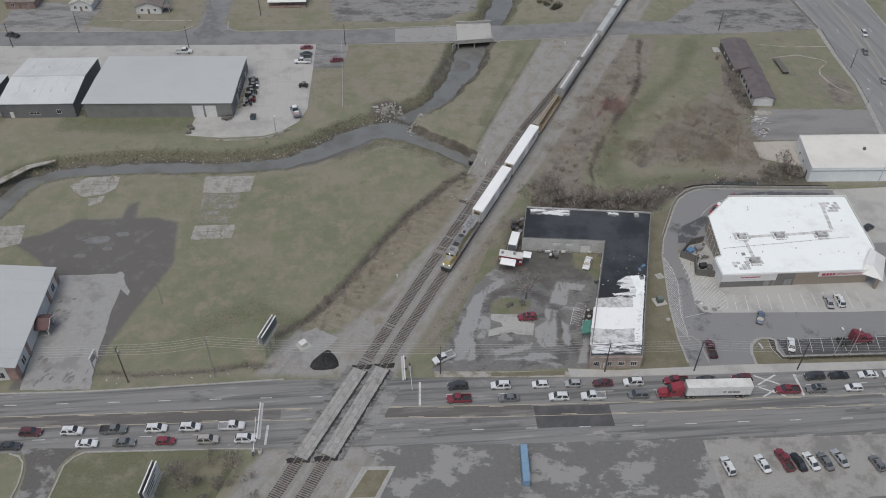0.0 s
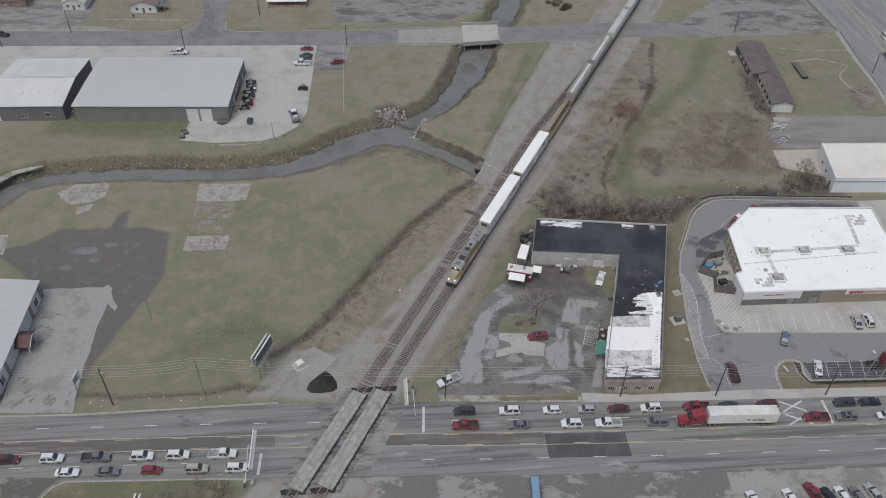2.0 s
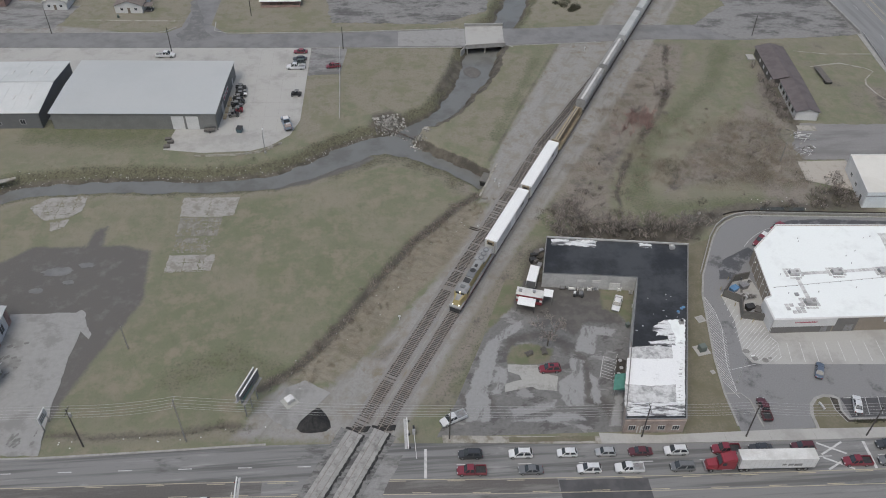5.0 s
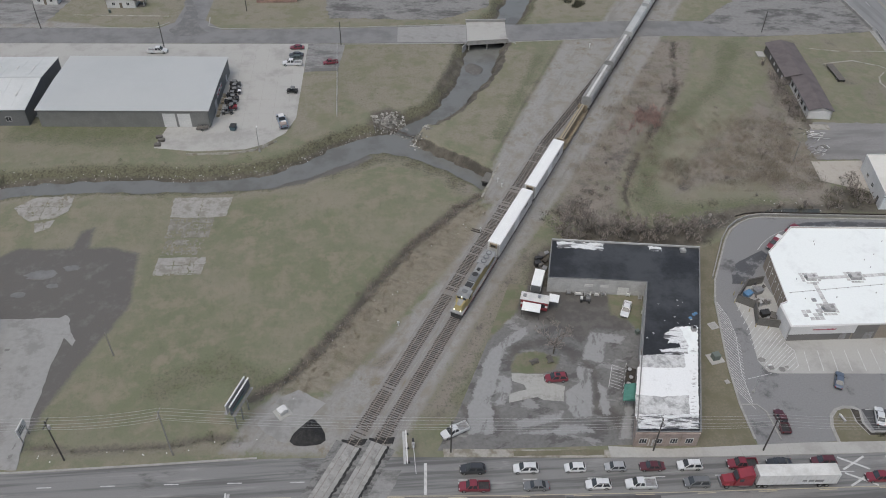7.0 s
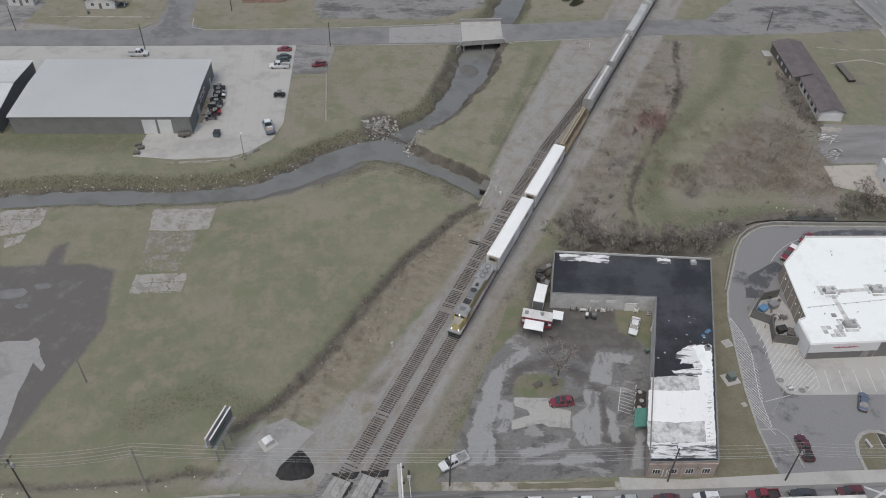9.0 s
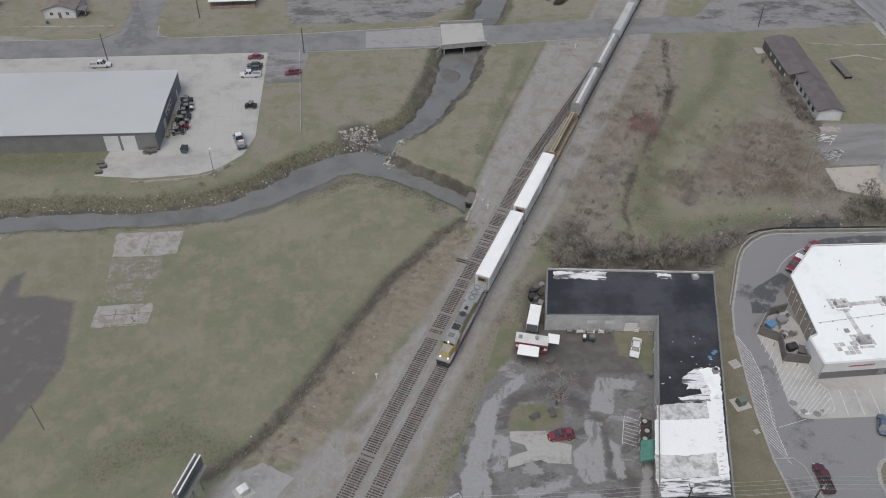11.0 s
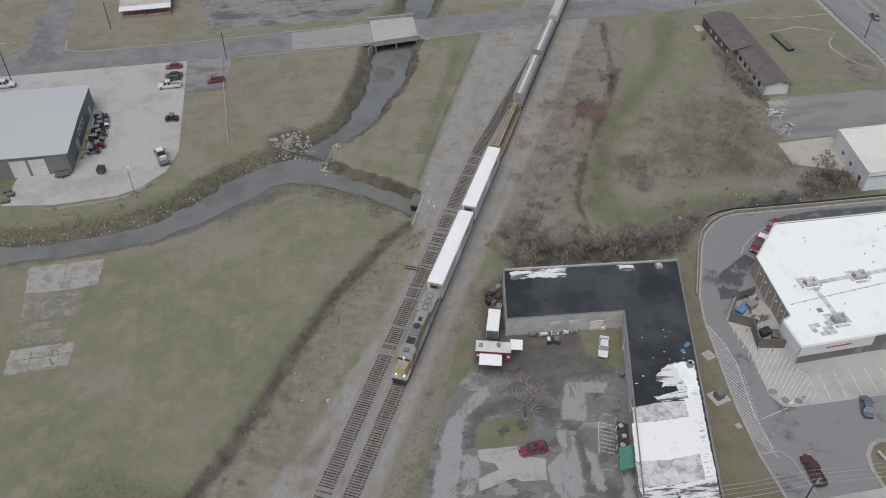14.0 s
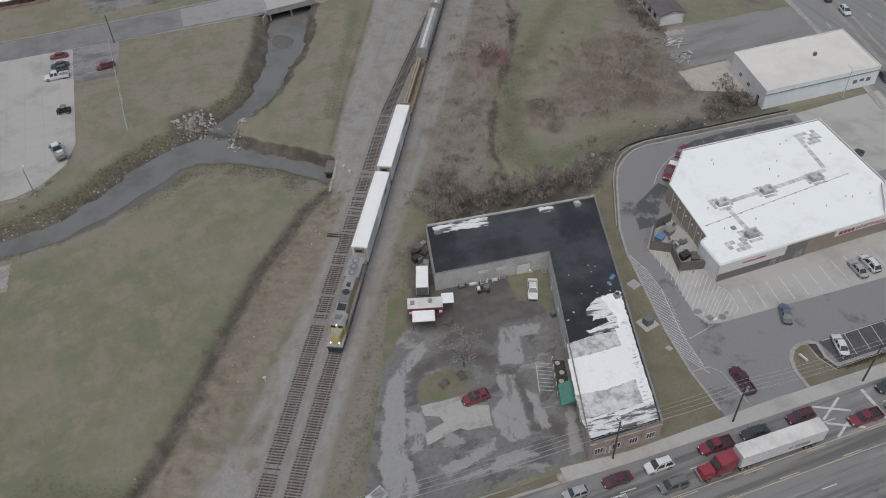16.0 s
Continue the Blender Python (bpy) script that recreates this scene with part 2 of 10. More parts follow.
M["pond"] = surf("pond", (0.060, 0.064, 0.060), (0.092, 0.096, 0.088), None, 0.5, 3, 0.12, bump=0.02)
M["patch_asphalt"] = surf("patch_asphalt", (0.062, 0.062, 0.066), (0.086, 0.085, 0.088), None, 0.25, 4, 0.7, detail=8, torn=0.7)
M["turn_lane"] = surf("turn_lane", (0.108, 0.101, 0.096), (0.165, 0.158, 0.152), (0.085, 0.080, 0.077), 0.35, 3, 0.72, lo=0.46, hi=0.62, detail=9, torn=0.7, stretch=(0.12, 1, 1), turn=2.5)
M["crossing_fill"] = surf("crossing_fill", (0.205, 0.203, 0.200), (0.075, 0.074, 0.073), (0.155, 0.153, 0.150), 0.5, 2.5, 0.8, bump=0.3, lo=0.45, hi=0.6, detail=9, torn=0.72, stretch=(0.5, 1.2, 1), turn=60)
M["pharm_asphalt"] = surf("pharm_asphalt", (0.210, 0.209, 0.213), (0.098, 0.097, 0.099), (0.178, 0.178, 0.181), 0.12, 3, 0.7, bump=0.06, lo=0.54, hi=0.66, detail=9, torn=0.7)
M["concrete"] = surf("concrete", (0.370, 0.366, 0.352), (0.285, 0.280, 0.268), (0.340, 0.336, 0.323), 0.10, 2.5, 0.8, bump=0.12, lo=0.46, hi=0.66, detail=9, torn=0.68)
M["south_bays"] = surf("south_bays", (0.285, 0.278, 0.266), (0.180, 0.174, 0.166), (0.235, 0.230, 0.222), 0.12, 2.0, 0.8, bump=0.2, lo=0.46, hi=0.6, detail=9, torn=0.7)
M["east_road"] = surf("east_road", (0.220, 0.221, 0.224), (0.165, 0.166, 0.169), (0.198, 0.199, 0.202), 0.5, 4, 0.72, bump=0.2, lo=0.42, hi=0.66, detail=6, stretch=(1, 0.04, 1), turn=17)
M["old_concrete"] = surf("old_concrete", (0.330, 0.318, 0.290), (0.190, 0.175, 0.140), (0.270, 0.260, 0.235), 0.35, 2.2, 0.9, bump=0.4, lo=0.45, hi=0.62)
M["slab"] = surf("slab", (0.255, 0.247, 0.230), (0.172, 0.166, 0.140), (0.215, 0.208, 0.186), 0.45, 1.4, 0.9, bump=0.4, lo=0.40, hi=0.56, detail=10, torn=0.74)
M["slab_pale"] = surf("slab_pale", (0.315, 0.305, 0.290), (0.212, 0.203, 0.180), (0.262, 0.253, 0.238), 0.42, 1.4, 0.9, bump=0.4, lo=0.46, hi=0.60, detail=10, torn=0.70)
M["pad_grey"] = surf("pad_grey", (0.340, 0.338, 0.325), (0.235, 0.230, 0.215), (0.300, 0.297, 0.284), 0.35, 1.6, 0.85, bump=0.25, lo=0.5, hi=0.64, detail=9, torn=0.7)
M["pad_tan"] = surf("pad_tan", (0.375, 0.350, 0.315), (0.300, 0.278, 0.246), (0.345, 0.322, 0.290), 0.25, 1.6, 0.85, bump=0.2, lo=0.48, hi=0.64, detail=9, torn=0.7)
M["panel"] = surf("panel", (0.300, 0.296, 0.288), (0.185, 0.182, 0.176), (0.255, 0.251, 0.243), 0.7, 2.2, 0.85, bump=0.3, rand=0.10, lo=0.5, hi=0.66, detail=9, torn=0.74)
M["kerb"] = surf("kerb", (0.345, 0.340, 0.328), (0.250, 0.245, 0.235), None, 0.6, 4, 0.85)
M["island"] = surf("island", (0.172, 0.154, 0.114), (0.132, 0.124, 0.082), (0.135, 0.126, 0.092), 0.25, 2.0, 0.95, bump=0.8, lo=0.42, hi=0.62)
M["rough_lawn"] = surf("rough_lawn", (0.128, 0.132, 0.082), (0.178, 0.162, 0.120), (0.098, 0.100, 0.064), 0.16, 1.8, 0.95, bump=0.8, lo=0.48, hi=0.66, detail=9, torn=0.7)
M["white_line"] = surf("white_line", (0.56, 0.56, 0.56), (0.36, 0.36, 0.36), None, 0.9, 8, 0.7)
M["yellow_line"] = surf("yellow_line", (0.43, 0.385, 0.285), (0.30, 0.275, 0.22), None, 0.5, 8, 0.7)
M["mulch"] = surf("mulch", (0.045, 0.040, 0.035), (0.075, 0.065, 0.055), None, 0.8, 6, 0.95, bump=0.8)
M["coal"] = surf("coal", (0.020, 0.020, 0.021), (0.034, 0.033, 0.033), None, 0.9, 5, 0.9, bump=0.9)
M["tie"] = surf("tie", (0.068, 0.060, 0.054), (0.046, 0.042, 0.038), (0.090, 0.080, 0.072), 0.9, 6, 0.9, rand=0.4)
M["rail"] = surf("rail", (0.27, 0.235, 0.215), (0.20, 0.17, 0.15), None, 0.6, 8, 0.6, metal=0.1)
M["steel"] = surf("steel", (0.32, 0.32, 0.33), (0.22, 0.21, 0.20), None, 1.2, 9, 0.5, metal=0.4, world_space=False)
M["galv"] = surf("galv", (0.45, 0.45, 0.45), (0.34, 0.34, 0.34), None, 1.2, 9, 0.5, metal=0.2, world_space=False)
M["pole_wood"] = surf("pole_wood", (0.092, 0.086, 0.080), (0.062, 0.057, 0.053), None, 0.9, 8, 0.9, world_space=False)
M["pole_grey"] = surf("pole_grey", (0.30, 0.29, 0.27), (0.23, 0.22, 0.205), None, 0.9, 8, 0.9, world_space=False)
M["roof_grey"] = surf("roof_grey", (0.60, 0.605, 0.61), (0.26, 0.26, 0.262), (0.46, 0.463, 0.466), 0.55, 2.5, 0.7, bump=0.06, lo=0.42, hi=0.66, detail=10, torn=0.74)
M["wire"] = surf("wire", (0.46, 0.46, 0.46), (0.36, 0.36, 0.36), None, 1, 9, 0.6)
M["white_roof"] = surf("white_roof", (0.765, 0.795, 0.795), (0.66, 0.685, 0.685), (0.735, 0.765, 0.765), 0.16, 2.5, 0.6, bump=0.06, lo=0.5, hi=0.72, detail=9, torn=0.7)
M["roof_coat"] = surf("roof_coat", (0.74, 0.75, 0.76), (0.52, 0.525, 0.53), (0.68, 0.69, 0.70), 0.45, 3, 0.65, bump=0.05, lo=0.56, hi=0.70, detail=9, torn=0.7)
M["roof_pad"] = surf("roof_pad", (0.54, 0.54, 0.54), (0.34, 0.34, 0.34), None, 0.8, 4, 0.8, rand=0.25)
# dark_roof: the paler patches are sky sheen on the wet roof, put into the colour
M["dark_roof"] = surf("dark_roof", (0.030, 0.031, 0.032), (0.060, 0.062, 0.065), (0.021, 0.021, 0.022), 0.09, 1.6, 0.3, bump=0.10, lo=0.44, hi=0.62, detail=9, torn=0.68)
M["roof_flake"], nt, b = shell("roof_flake", 0.7)
pos = nt.nodes.new("ShaderNodeNewGeometry").outputs["Position"]
n1 = streak_tex(nt, pos, 1.5, 8, 0.66, 97, 7)
n2 = noise_tex(nt, pos, 3.0, 5, 0.7)
c = ramp(nt, n2, (0.66, 0.67, 0.68), (0.48, 0.49, 0.49), 0.4, 0.75)
c = ramp(nt, n1, c, (0.10, 0.10, 0.105), 0.50, 0.58)
nt.links.new(c, b.inputs["Base Color"])
M["parapet"] = surf("parapet", (0.50, 0.50, 0.50), (0.34, 0.34, 0.34), None, 0.4, 4, 0.8)
M["block_wall"] = surf("block_wall", (0.47, 0.47, 0.465), (0.33, 0.33, 0.325), None, 0.35, 3, 0.85, bump=0.3)
M["brick_red"] = surf("brick_red", (0.300, 0.205, 0.180), (0.225, 0.155, 0.138), (0.345, 0.250, 0.222), 0.5, 5, 0.9, bump=0.4, rand=0.12)
M["brick_faded"] = surf("brick_faded", (0.330, 0.272, 0.245), (0.250, 0.205, 0.185), (0.370, 0.318, 0.290), 0.5, 5, 0.9, bump=0.4)
M["enclosure"] = surf("enclosure", (0.150, 0.145, 0.135), (0.115, 0.110, 0.102), None, 0.5, 4, 0.9, bump=0.2)
M["beige"] = surf("beige", (0.300, 0.260, 0.215), (0.260, 0.225, 0.185), None, 0.3, 4, 0.85)
M["grey_clad"] = surf("grey_clad", (0.190, 0.182, 0.174), (0.155, 0.150, 0.145), None, 0.3, 4, 0.8)
M["fascia"] = surf("fascia", (0.66, 0.66, 0.66), (0.58, 0.58, 0.58), None, 0.4, 5, 0.7)
M["metal_roof"] = surf("metal_roof", (0.410, 0.425, 0.430), (0.385, 0.400, 0.405), (0.400, 0.413, 0.418), 0.06, 1.5, 0.5, bump=0.05)
M["metal_roof_light"] = surf("metal_roof_light", (0.52, 0.535, 0.535), (0.44, 0.46, 0.46), (0.49, 0.50, 0.50), 0.1, 1.5, 0.5, bump=0.05)
M["siding_grey"] = surf("siding_grey", (0.215, 0.218, 0.212), (0.170, 0.172, 0.168), None, 0.3, 3, 0.7)
M["siding_dark"] = surf("siding_dark", (0.165, 0.170, 0.175), (0.130, 0.135, 0.140), None, 0.2, 4, 0.7)
M["siding_white"] = surf("siding_white", (0.66, 0.66, 0.655), (0.52, 0.53, 0.53), None, 0.25, 4, 0.75)
M["cream_roof"] = surf("cream_roof", (0.610, 0.598, 0.562), (0.540, 0.525, 0.488), (0.585, 0.572, 0.535), 0.12, 1.2, 0.7, bump=0.04)
M["blue_white"] = surf("blue_white", (0.775, 0.825, 0.850), (0.680, 0.725, 0.750), None, 0.3, 3, 0.7)
M["maroon_roof"] = surf("maroon_roof", (0.128, 0.110, 0.113), (0.094, 0.082, 0.084), (0.112, 0.098, 0.100), 0.3, 2.5, 0.85, bump=0.3)
M["shingle"] = surf("shingle", (0.190, 0.165, 0.150), (0.140, 0.125, 0.115), None, 0.4, 4, 0.9, bump=0.4)
M["shingle_light"] = surf("shingle_light", (0.42, 0.41, 0.38), (0.33, 0.32, 0.30), None, 0.4, 4, 0.9, bump=0.3)
M["glass"] = surf("glass", (0.045, 0.050, 0.056), (0.060, 0.066, 0.074), None, 0.8, 5, 0.06, bump=0.0, world_space=False)
for _n in M["glass"].node_tree.nodes:
    if _n.type == "BSDF_PRINCIPLED":
        _n.inputs["IOR"].default_value = 1.6
M["green_awning"] = surf("green_awning", (0.080, 0.215, 0.175), (0.060, 0.165, 0.135), None, 0.8, 5, 0.8)
M["tyre"] = surf("tyre", (0.022, 0.022, 0.023), (0.035, 0.034, 0.033), None, 2, 9, 0.85, world_space=False)
M["rim"] = surf("rim", (0.42, 0.42, 0.43), (0.28, 0.28, 0.28), None, 3, 9, 0.35, metal=0.7, world_space=False)
M["black"] = surf("black", (0.028, 0.028, 0.030), (0.045, 0.044, 0.043), None, 1.5, 8, 0.6, world_space=False)
M["lamp_red"] = paint("lamp_red", (0.25, 0.02, 0.02), 0.25)
M["lamp_clear"] = paint("lamp_clear", (0.55, 0.56, 0.57), 0.15)
M["wood"] = surf("wood", (0.195, 0.165, 0.135), (0.130, 0.112, 0.092), None, 1.2, 8, 0.85, world_space=False)
M["wood_grey"] = surf("wood_grey", (0.135, 0.125, 0.115), (0.095, 0.088, 0.082), None, 1.2, 8, 0.9, world_space=False)
M["red"] = paint("red", (0.23, 0.03, 0.042))
M["sign_red"] = paint("sign_red", (0.34, 0.03, 0.065), 0.5, coat=0.0)
M["teal"] = paint("teal", (0.070, 0.110, 0.130), 0.6, 0.0, 0.0)
M["white"] = paint("white", (0.70, 0.70, 0.70))
M["blue"] = paint("blue", (0.10, 0.21, 0.36), 0.5)
M["trailer_blue"] = paint("trailer_blue", (0.17, 0.275, 0.39), 0.6, coat=0.0)
M["yellow"] = paint("yellow", (0.33, 0.275, 0.13), 0.55, coat=0.0)
M["loco_grey"] = surf("loco_grey", (0.285, 0.290, 0.295), (0.20, 0.20, 0.20), None, 0.5, 6, 0.6, world_space=False)
M["car_roof_white"] = surf("car_roof_white", (0.80, 0.81, 0.81), (0.70, 0.71, 0.71), None, 0.25, 5, 0.55, world_space=False)
M["dirty_white"] = surf("dirty_white", (0.62, 0.62, 0.61), (0.46, 0.455, 0.44), None, 0.3, 5, 0.65, world_space=False)
M["well_yellow"] = surf("well_yellow", (0.300, 0.250, 0.175), (0.20, 0.168, 0.125), None, 0.5, 5, 0.7, world_space=False)
M["hopper_grey"] = surf("hopper_grey", (0.300, 0.300, 0.296), (0.200, 0.192, 0.184), None, 0.35, 5, 0.65, world_space=False)
M["hopper_light"] = surf("hopper_light", (0.460, 0.472, 0.468), (0.360, 0.368, 0.366), None, 0.35, 5, 0.6, world_space=False)
M["rock"] = surf("rock", (0.320, 0.312, 0.292), (0.150, 0.142, 0.128), None, 0.9, 5, 0.9, bump=0.5, rand=0.6)
def brush_mat(name, cols):
    """Twigs whose colour changes from blade to blade and from stand to stand."""
    m, nt, b = shell(name, 0.95)
    geo = nt.nodes.new("ShaderNodeNewGeometry")
    n1 = noise_tex(nt, geo.outputs["Position"], 0.16, 4, 0.6)
    c = ramp(nt, geo.outputs["Random Per Island"], cols[0], cols[1], 0.1, 0.9)
    nt.links.new(ramp(nt, n1, c, cols[2], 0.45, 0.7), b.inputs["Base Color"])
    return m


M["rubble"] = surf("rubble", (0.190, 0.182, 0.166), (0.085, 0.080, 0.072), None, 1.4, 5, 0.9, bump=0.5)
M["bark"] = surf("bark", (0.130, 0.112, 0.096), (0.085, 0.074, 0.065), None, 0.8, 8, 0.95, world_space=False)
M["grass_blade"] = brush_mat("grass_blade", ((0.175, 0.172, 0.108), (0.085, 0.090, 0.056), (0.200, 0.182, 0.130)))
M["weed"] = brush_mat("weed", ((0.180, 0.166, 0.122), (0.056, 0.052, 0.040), (0.105, 0.102, 0.070)))
M["brush"] = brush_mat("brush", ((0.375, 0.332, 0.300), (0.130, 0.115, 0.104), (0.255, 0.228, 0.204)))
M["bramble"] = brush_mat("bramble", ((0.150, 0.132, 0.110), (0.062, 0.056, 0.048), (0.110, 0.100, 0.080)))
M["dry_grass"] = brush_mat("dry_grass", ((0.335, 0.295, 0.236), (0.190, 0.167, 0.132), (0.255, 0.222, 0.174)))
M["brush_red"] = brush_mat("brush_red", ((0.430, 0.305, 0.280), (0.240, 0.165, 0.150), (0.340, 0.245, 0.222)))
M["old_yard"] = surf("old_yard", (0.190, 0.188, 0.186), (0.086, 0.084, 0.083), (0.230, 0.228, 0.224), 0.11, 0.9, 0.8, bump=0.3, lo=0.46, hi=0.60, detail=11, torn=0.74, stretch=(0.6, 1.2, 1), turn=18)
M["rear_yard"] = surf("rear_yard", (0.222, 0.218, 0.217), (0.158, 0.154, 0.153), (0.192, 0.188, 0.187), 0.14, 1.6, 0.8, bump=0.15, lo=0.46, hi=0.66, detail=9, torn=0.68, stretch=(0.25, 1.3, 1), turn=18)
M["transformer"] = paint("transformer", (0.125, 0.150, 0.135), 0.6, 0.0, 0.0)
M["cap_grey"] = surf("cap_grey", (0.22, 0.22, 0.22), (0.15, 0.15, 0.15), None, 0.4, 4, 0.8)
M["joint"] = surf("joint", (0.315, 0.310, 0.296), (0.265, 0.260, 0.248), None, 0.4, 4, 0.9)
M["leaf_dark"] = surf("leaf_dark", (0.062, 0.068, 0.045), (0.090, 0.085, 0.060), None, 0.4, 4, 0.95)
M["beam_tan"] = surf("beam_tan", (0.360, 0.305, 0.215), (0.25, 0.21, 0.15), None, 0.5, 5, 0.7, world_space=False)
M["water"], nt, b = shell("water", 0.06)
pos = nt.nodes.new("ShaderNodeNewGeometry").outputs["Position"]
n1 = noise_tex(nt, pos, 0.12, 4, 0.6)
n2 = noise_tex(nt, pos, 2.0, 4, 0.6)
nt.links.new(ramp(nt, n1, (0.160, 0.162, 0.158), (0.128, 0.128, 0.120), 0.42, 0.66), b.inputs["Base Color"])
bumped(nt, b, n2, 0.04, 0.02)
M["puddle"], nt, b = shell("puddle", 0.12)
pos = nt.nodes.new("ShaderNodeNewGeometry").outputs["Position"]
nt.links.new(ramp(nt, noise_tex(nt, pos, 0.4), (0.165, 0.162, 0.160), (0.190, 0.188, 0.186), 0.4, 0.7), b.inputs["Base Color"])


# ---- building helpers ----
def w(x, y):
    """A point of the site plan, in metres."""
    return (x * K, y * K)


def ws(pts):
    return [w(*p) for p in pts]


def part(name, bm, material, parent, label=""):
    """Links a bmesh as one mesh object under a thing or a part."""
    me = bpy.data.meshes.new(name)
    bm.to_mesh(me)
    bm.free()
    me.materials.append(material)
    ob = new(name, me)
    ob.parent = parent
    return tagged(ob, label)


def piece(name, me, parent, m):
    """One more object on a shared mesh."""
    ob = new(name, me)
    ob.parent = parent
    ob.matrix_basis = m
    return ob


def thing(name, label, category, m=None, group="", kind=""):
    ob = new(name)
    ob.matrix_basis = m if m is not None else Matrix()
    return tagged(ob, label, category, group, kind)


def mesh_of(name, bm, material):
    me = bpy.data.meshes.new(name)
    bm.to_mesh(me)
    bm.free()
    me.materials.append(material)
    return me


def structure(name, bm, material, label, category):
    ob = new(name, mesh_of(name, bm, material))
    return tagged(ob, label, category, kind="structure")


def box(bm, x0, x1, y0, y1, z0, z1, bev=0.0):
    vs = [bm.verts.new((x, y, z)) for z in (z0, z1) for x, y in ((x0, y0), (x1, y0), (x1, y1), (x0, y1))]
    fs = [bm.faces.new([vs[i] for i in f]) for f in ((3, 2, 1, 0), (4, 5, 6, 7), (0, 1, 5, 4), (1, 2, 6, 5), (2, 3, 7, 6), (3, 0, 4, 7))]
    if bev:
        edges = list({e for f in fs for e in f.edges})
        bmesh.ops.bevel(bm, geom=edges, offset=bev, segments=2, affect="EDGES", profile=0.6)
    return bm


def prism(bm, pts, z0, z1):
    """A closed solid over a plan outline."""
    if sum(a[0] * b_[1] - b_[0] * a[1] for a, b_ in zip(pts, pts[1:] + pts[:1])) < 0:
        pts = pts[::-1]
    lo = [bm.verts.new((*p[:2], z0)) for p in pts]
    hi = [bm.verts.new((*p[:2], z1)) for p in pts]
    bm.faces.new(lo[::-1])
    bm.faces.new(hi)
    for i in range(len(pts)):
        j = (i + 1) % len(pts)
        bm.faces.new((lo[i], lo[j], hi[j], hi[i]))
    return bm


def frustum(bm, low, high):
    """A solid between two rings of the same count, each a list of 3D points."""
    lo = [bm.verts.new(p) for p in low]
    hi = [bm.verts.new(p) for p in high]
    bm.faces.new(lo[::-1])
    bm.faces.new(hi)
    for i in range(len(low)):
        j = (i + 1) % len(low)
        bm.faces.new((lo[i], lo[j], hi[j], hi[i]))
    return bm


def rod(bm, p, q, r0, r1=None, n=8):
    p, q = Vector(p), Vector(q)
    r1 = r0 if r1 is None else r1
    ax = (q - p).normalized()
    u = ax.orthogonal().normalized()
    v = ax.cross(u)
    ring = [u * math.cos(2 * math.pi * i / n) + v * math.sin(2 * math.pi * i / n) for i in range(n)]
    return frustum(bm, [p + d * r0 for d in ring], [q + d * r1 for d in ring])


def band(bm, line, half, z0, z1):
    """A strip of given half width along a polyline."""
    pts = [Vector(p) for p in line]
    left, right = [], []
    for i, p in enumerate(pts):
        d = (pts[min(i + 1, len(pts) - 1)] - pts[max(i - 1, 0)]).normalized()
        h = half[i] if isinstance(half, (list, tuple)) else half
        nrm = Vector((-d.y, d.x))
        left.append(p + nrm * h)
        right.append(p - nrm * h)
    for i in range(len(pts) - 1):
        a = [left[i], right[i], right[i + 1], left[i + 1]]
        frustum(bm, [(*q, z0) for q in a], [(*q, z1) for q in a])
    return bm


def ragged(pts, amp, seed, step=1.5):
    """An outline cut into short steps and roughened, for worn edges."""
    r = random.Random(seed)
    out = []
    for a, b_ in zip(pts, pts[1:] + pts[:1]):
        n = max(1, int(math.dist(a, b_) / step))
        for i in range(n):
            f = i / n
            out.append((a[0] + (b_[0] - a[0]) * f + r.uniform(-amp, amp), a[1] + (b_[1] - a[1]) * f + r.uniform(-amp, amp)))
    return out


def along(a, b_, f):
    return (a[0] + (b_[0] - a[0]) * f, a[1] + (b_[1] - a[1]) * f)


# ---- the ground: one sheet with the creek cut into it ----
WATER_Z = -2.95
CREEK = [(-130, 120, 3), (-104, 146, 3), (-98, 161, 2.9), (-94, 170.2, 2.8), (-87, 173.8, 2.3), (-75.3, 174.8, 2.5), (-67, 175, 2.5), (-56, 174.4, 2.6), (-46.5, 173.4, 2.3), (-34.1, 173.5, 2.8), (-25.8, 174.7, 2.9), (-19.7, 177.7, 3.1), (-14, 181.5, 3.4), (-9.1, 184.8, 3.8), (-3.6, 187.6, 4.2), (0.8, 189.0, 4.4), (5, 187.2, 3.7), (9.4, 183.8, 2.5), (14.4, 180.3, 2.2), (19.4, 176.2, 2.1), (23.4, 172.4, 2.0), (26.2, 169.6, 1.5)]
BRANCH = [(4.5, 191.5, 2.4), (11.0, 197.2, 2.5), (15.3, 200.2, 2.3), (19.4, 205.3, 2.7), (22.0, 211.0, 3.1), (24.8, 215.6, 3.3), (28.5, 223.8, 4.1), (30.6, 232, 4.5), (33.5, 240, 4.4), (36.5, 247, 4.0), (43, 258, 3.1), (47.3, 271, 3.6), (54, 300, 3.0), (60, 340, 3.0)]
DITCH = [(22, 163.5), (18.4, 161), (13.8, 156), (10.2, 152), (5.6, 147.4), (2.2, 142), (-2.2, 136), (-5.8, 130), (-9.6, 124), (-13.5, 118.2), (-17.6, 113.4), (-24, 109)]
VERGE = [(-60, 101.4), (-51.4, 100.2), (-43.5, 100.1), (-35.5, 100.3), (-30, 101.2), (-25, 100.4)]
EDITCH = [(45, 151), (55.4, 152.6), (56.1, 163.1), (60.9, 174.0), (68.4, 185.8), (75.0, 195.0), (79.8, 204.5), (83.3, 213.4), (86.0, 224.0), (89.5, 236.0)]
TRACK_W = [(-20.3, 73.0), (0.553, 1.0)]          # old siding, parallel to the main line
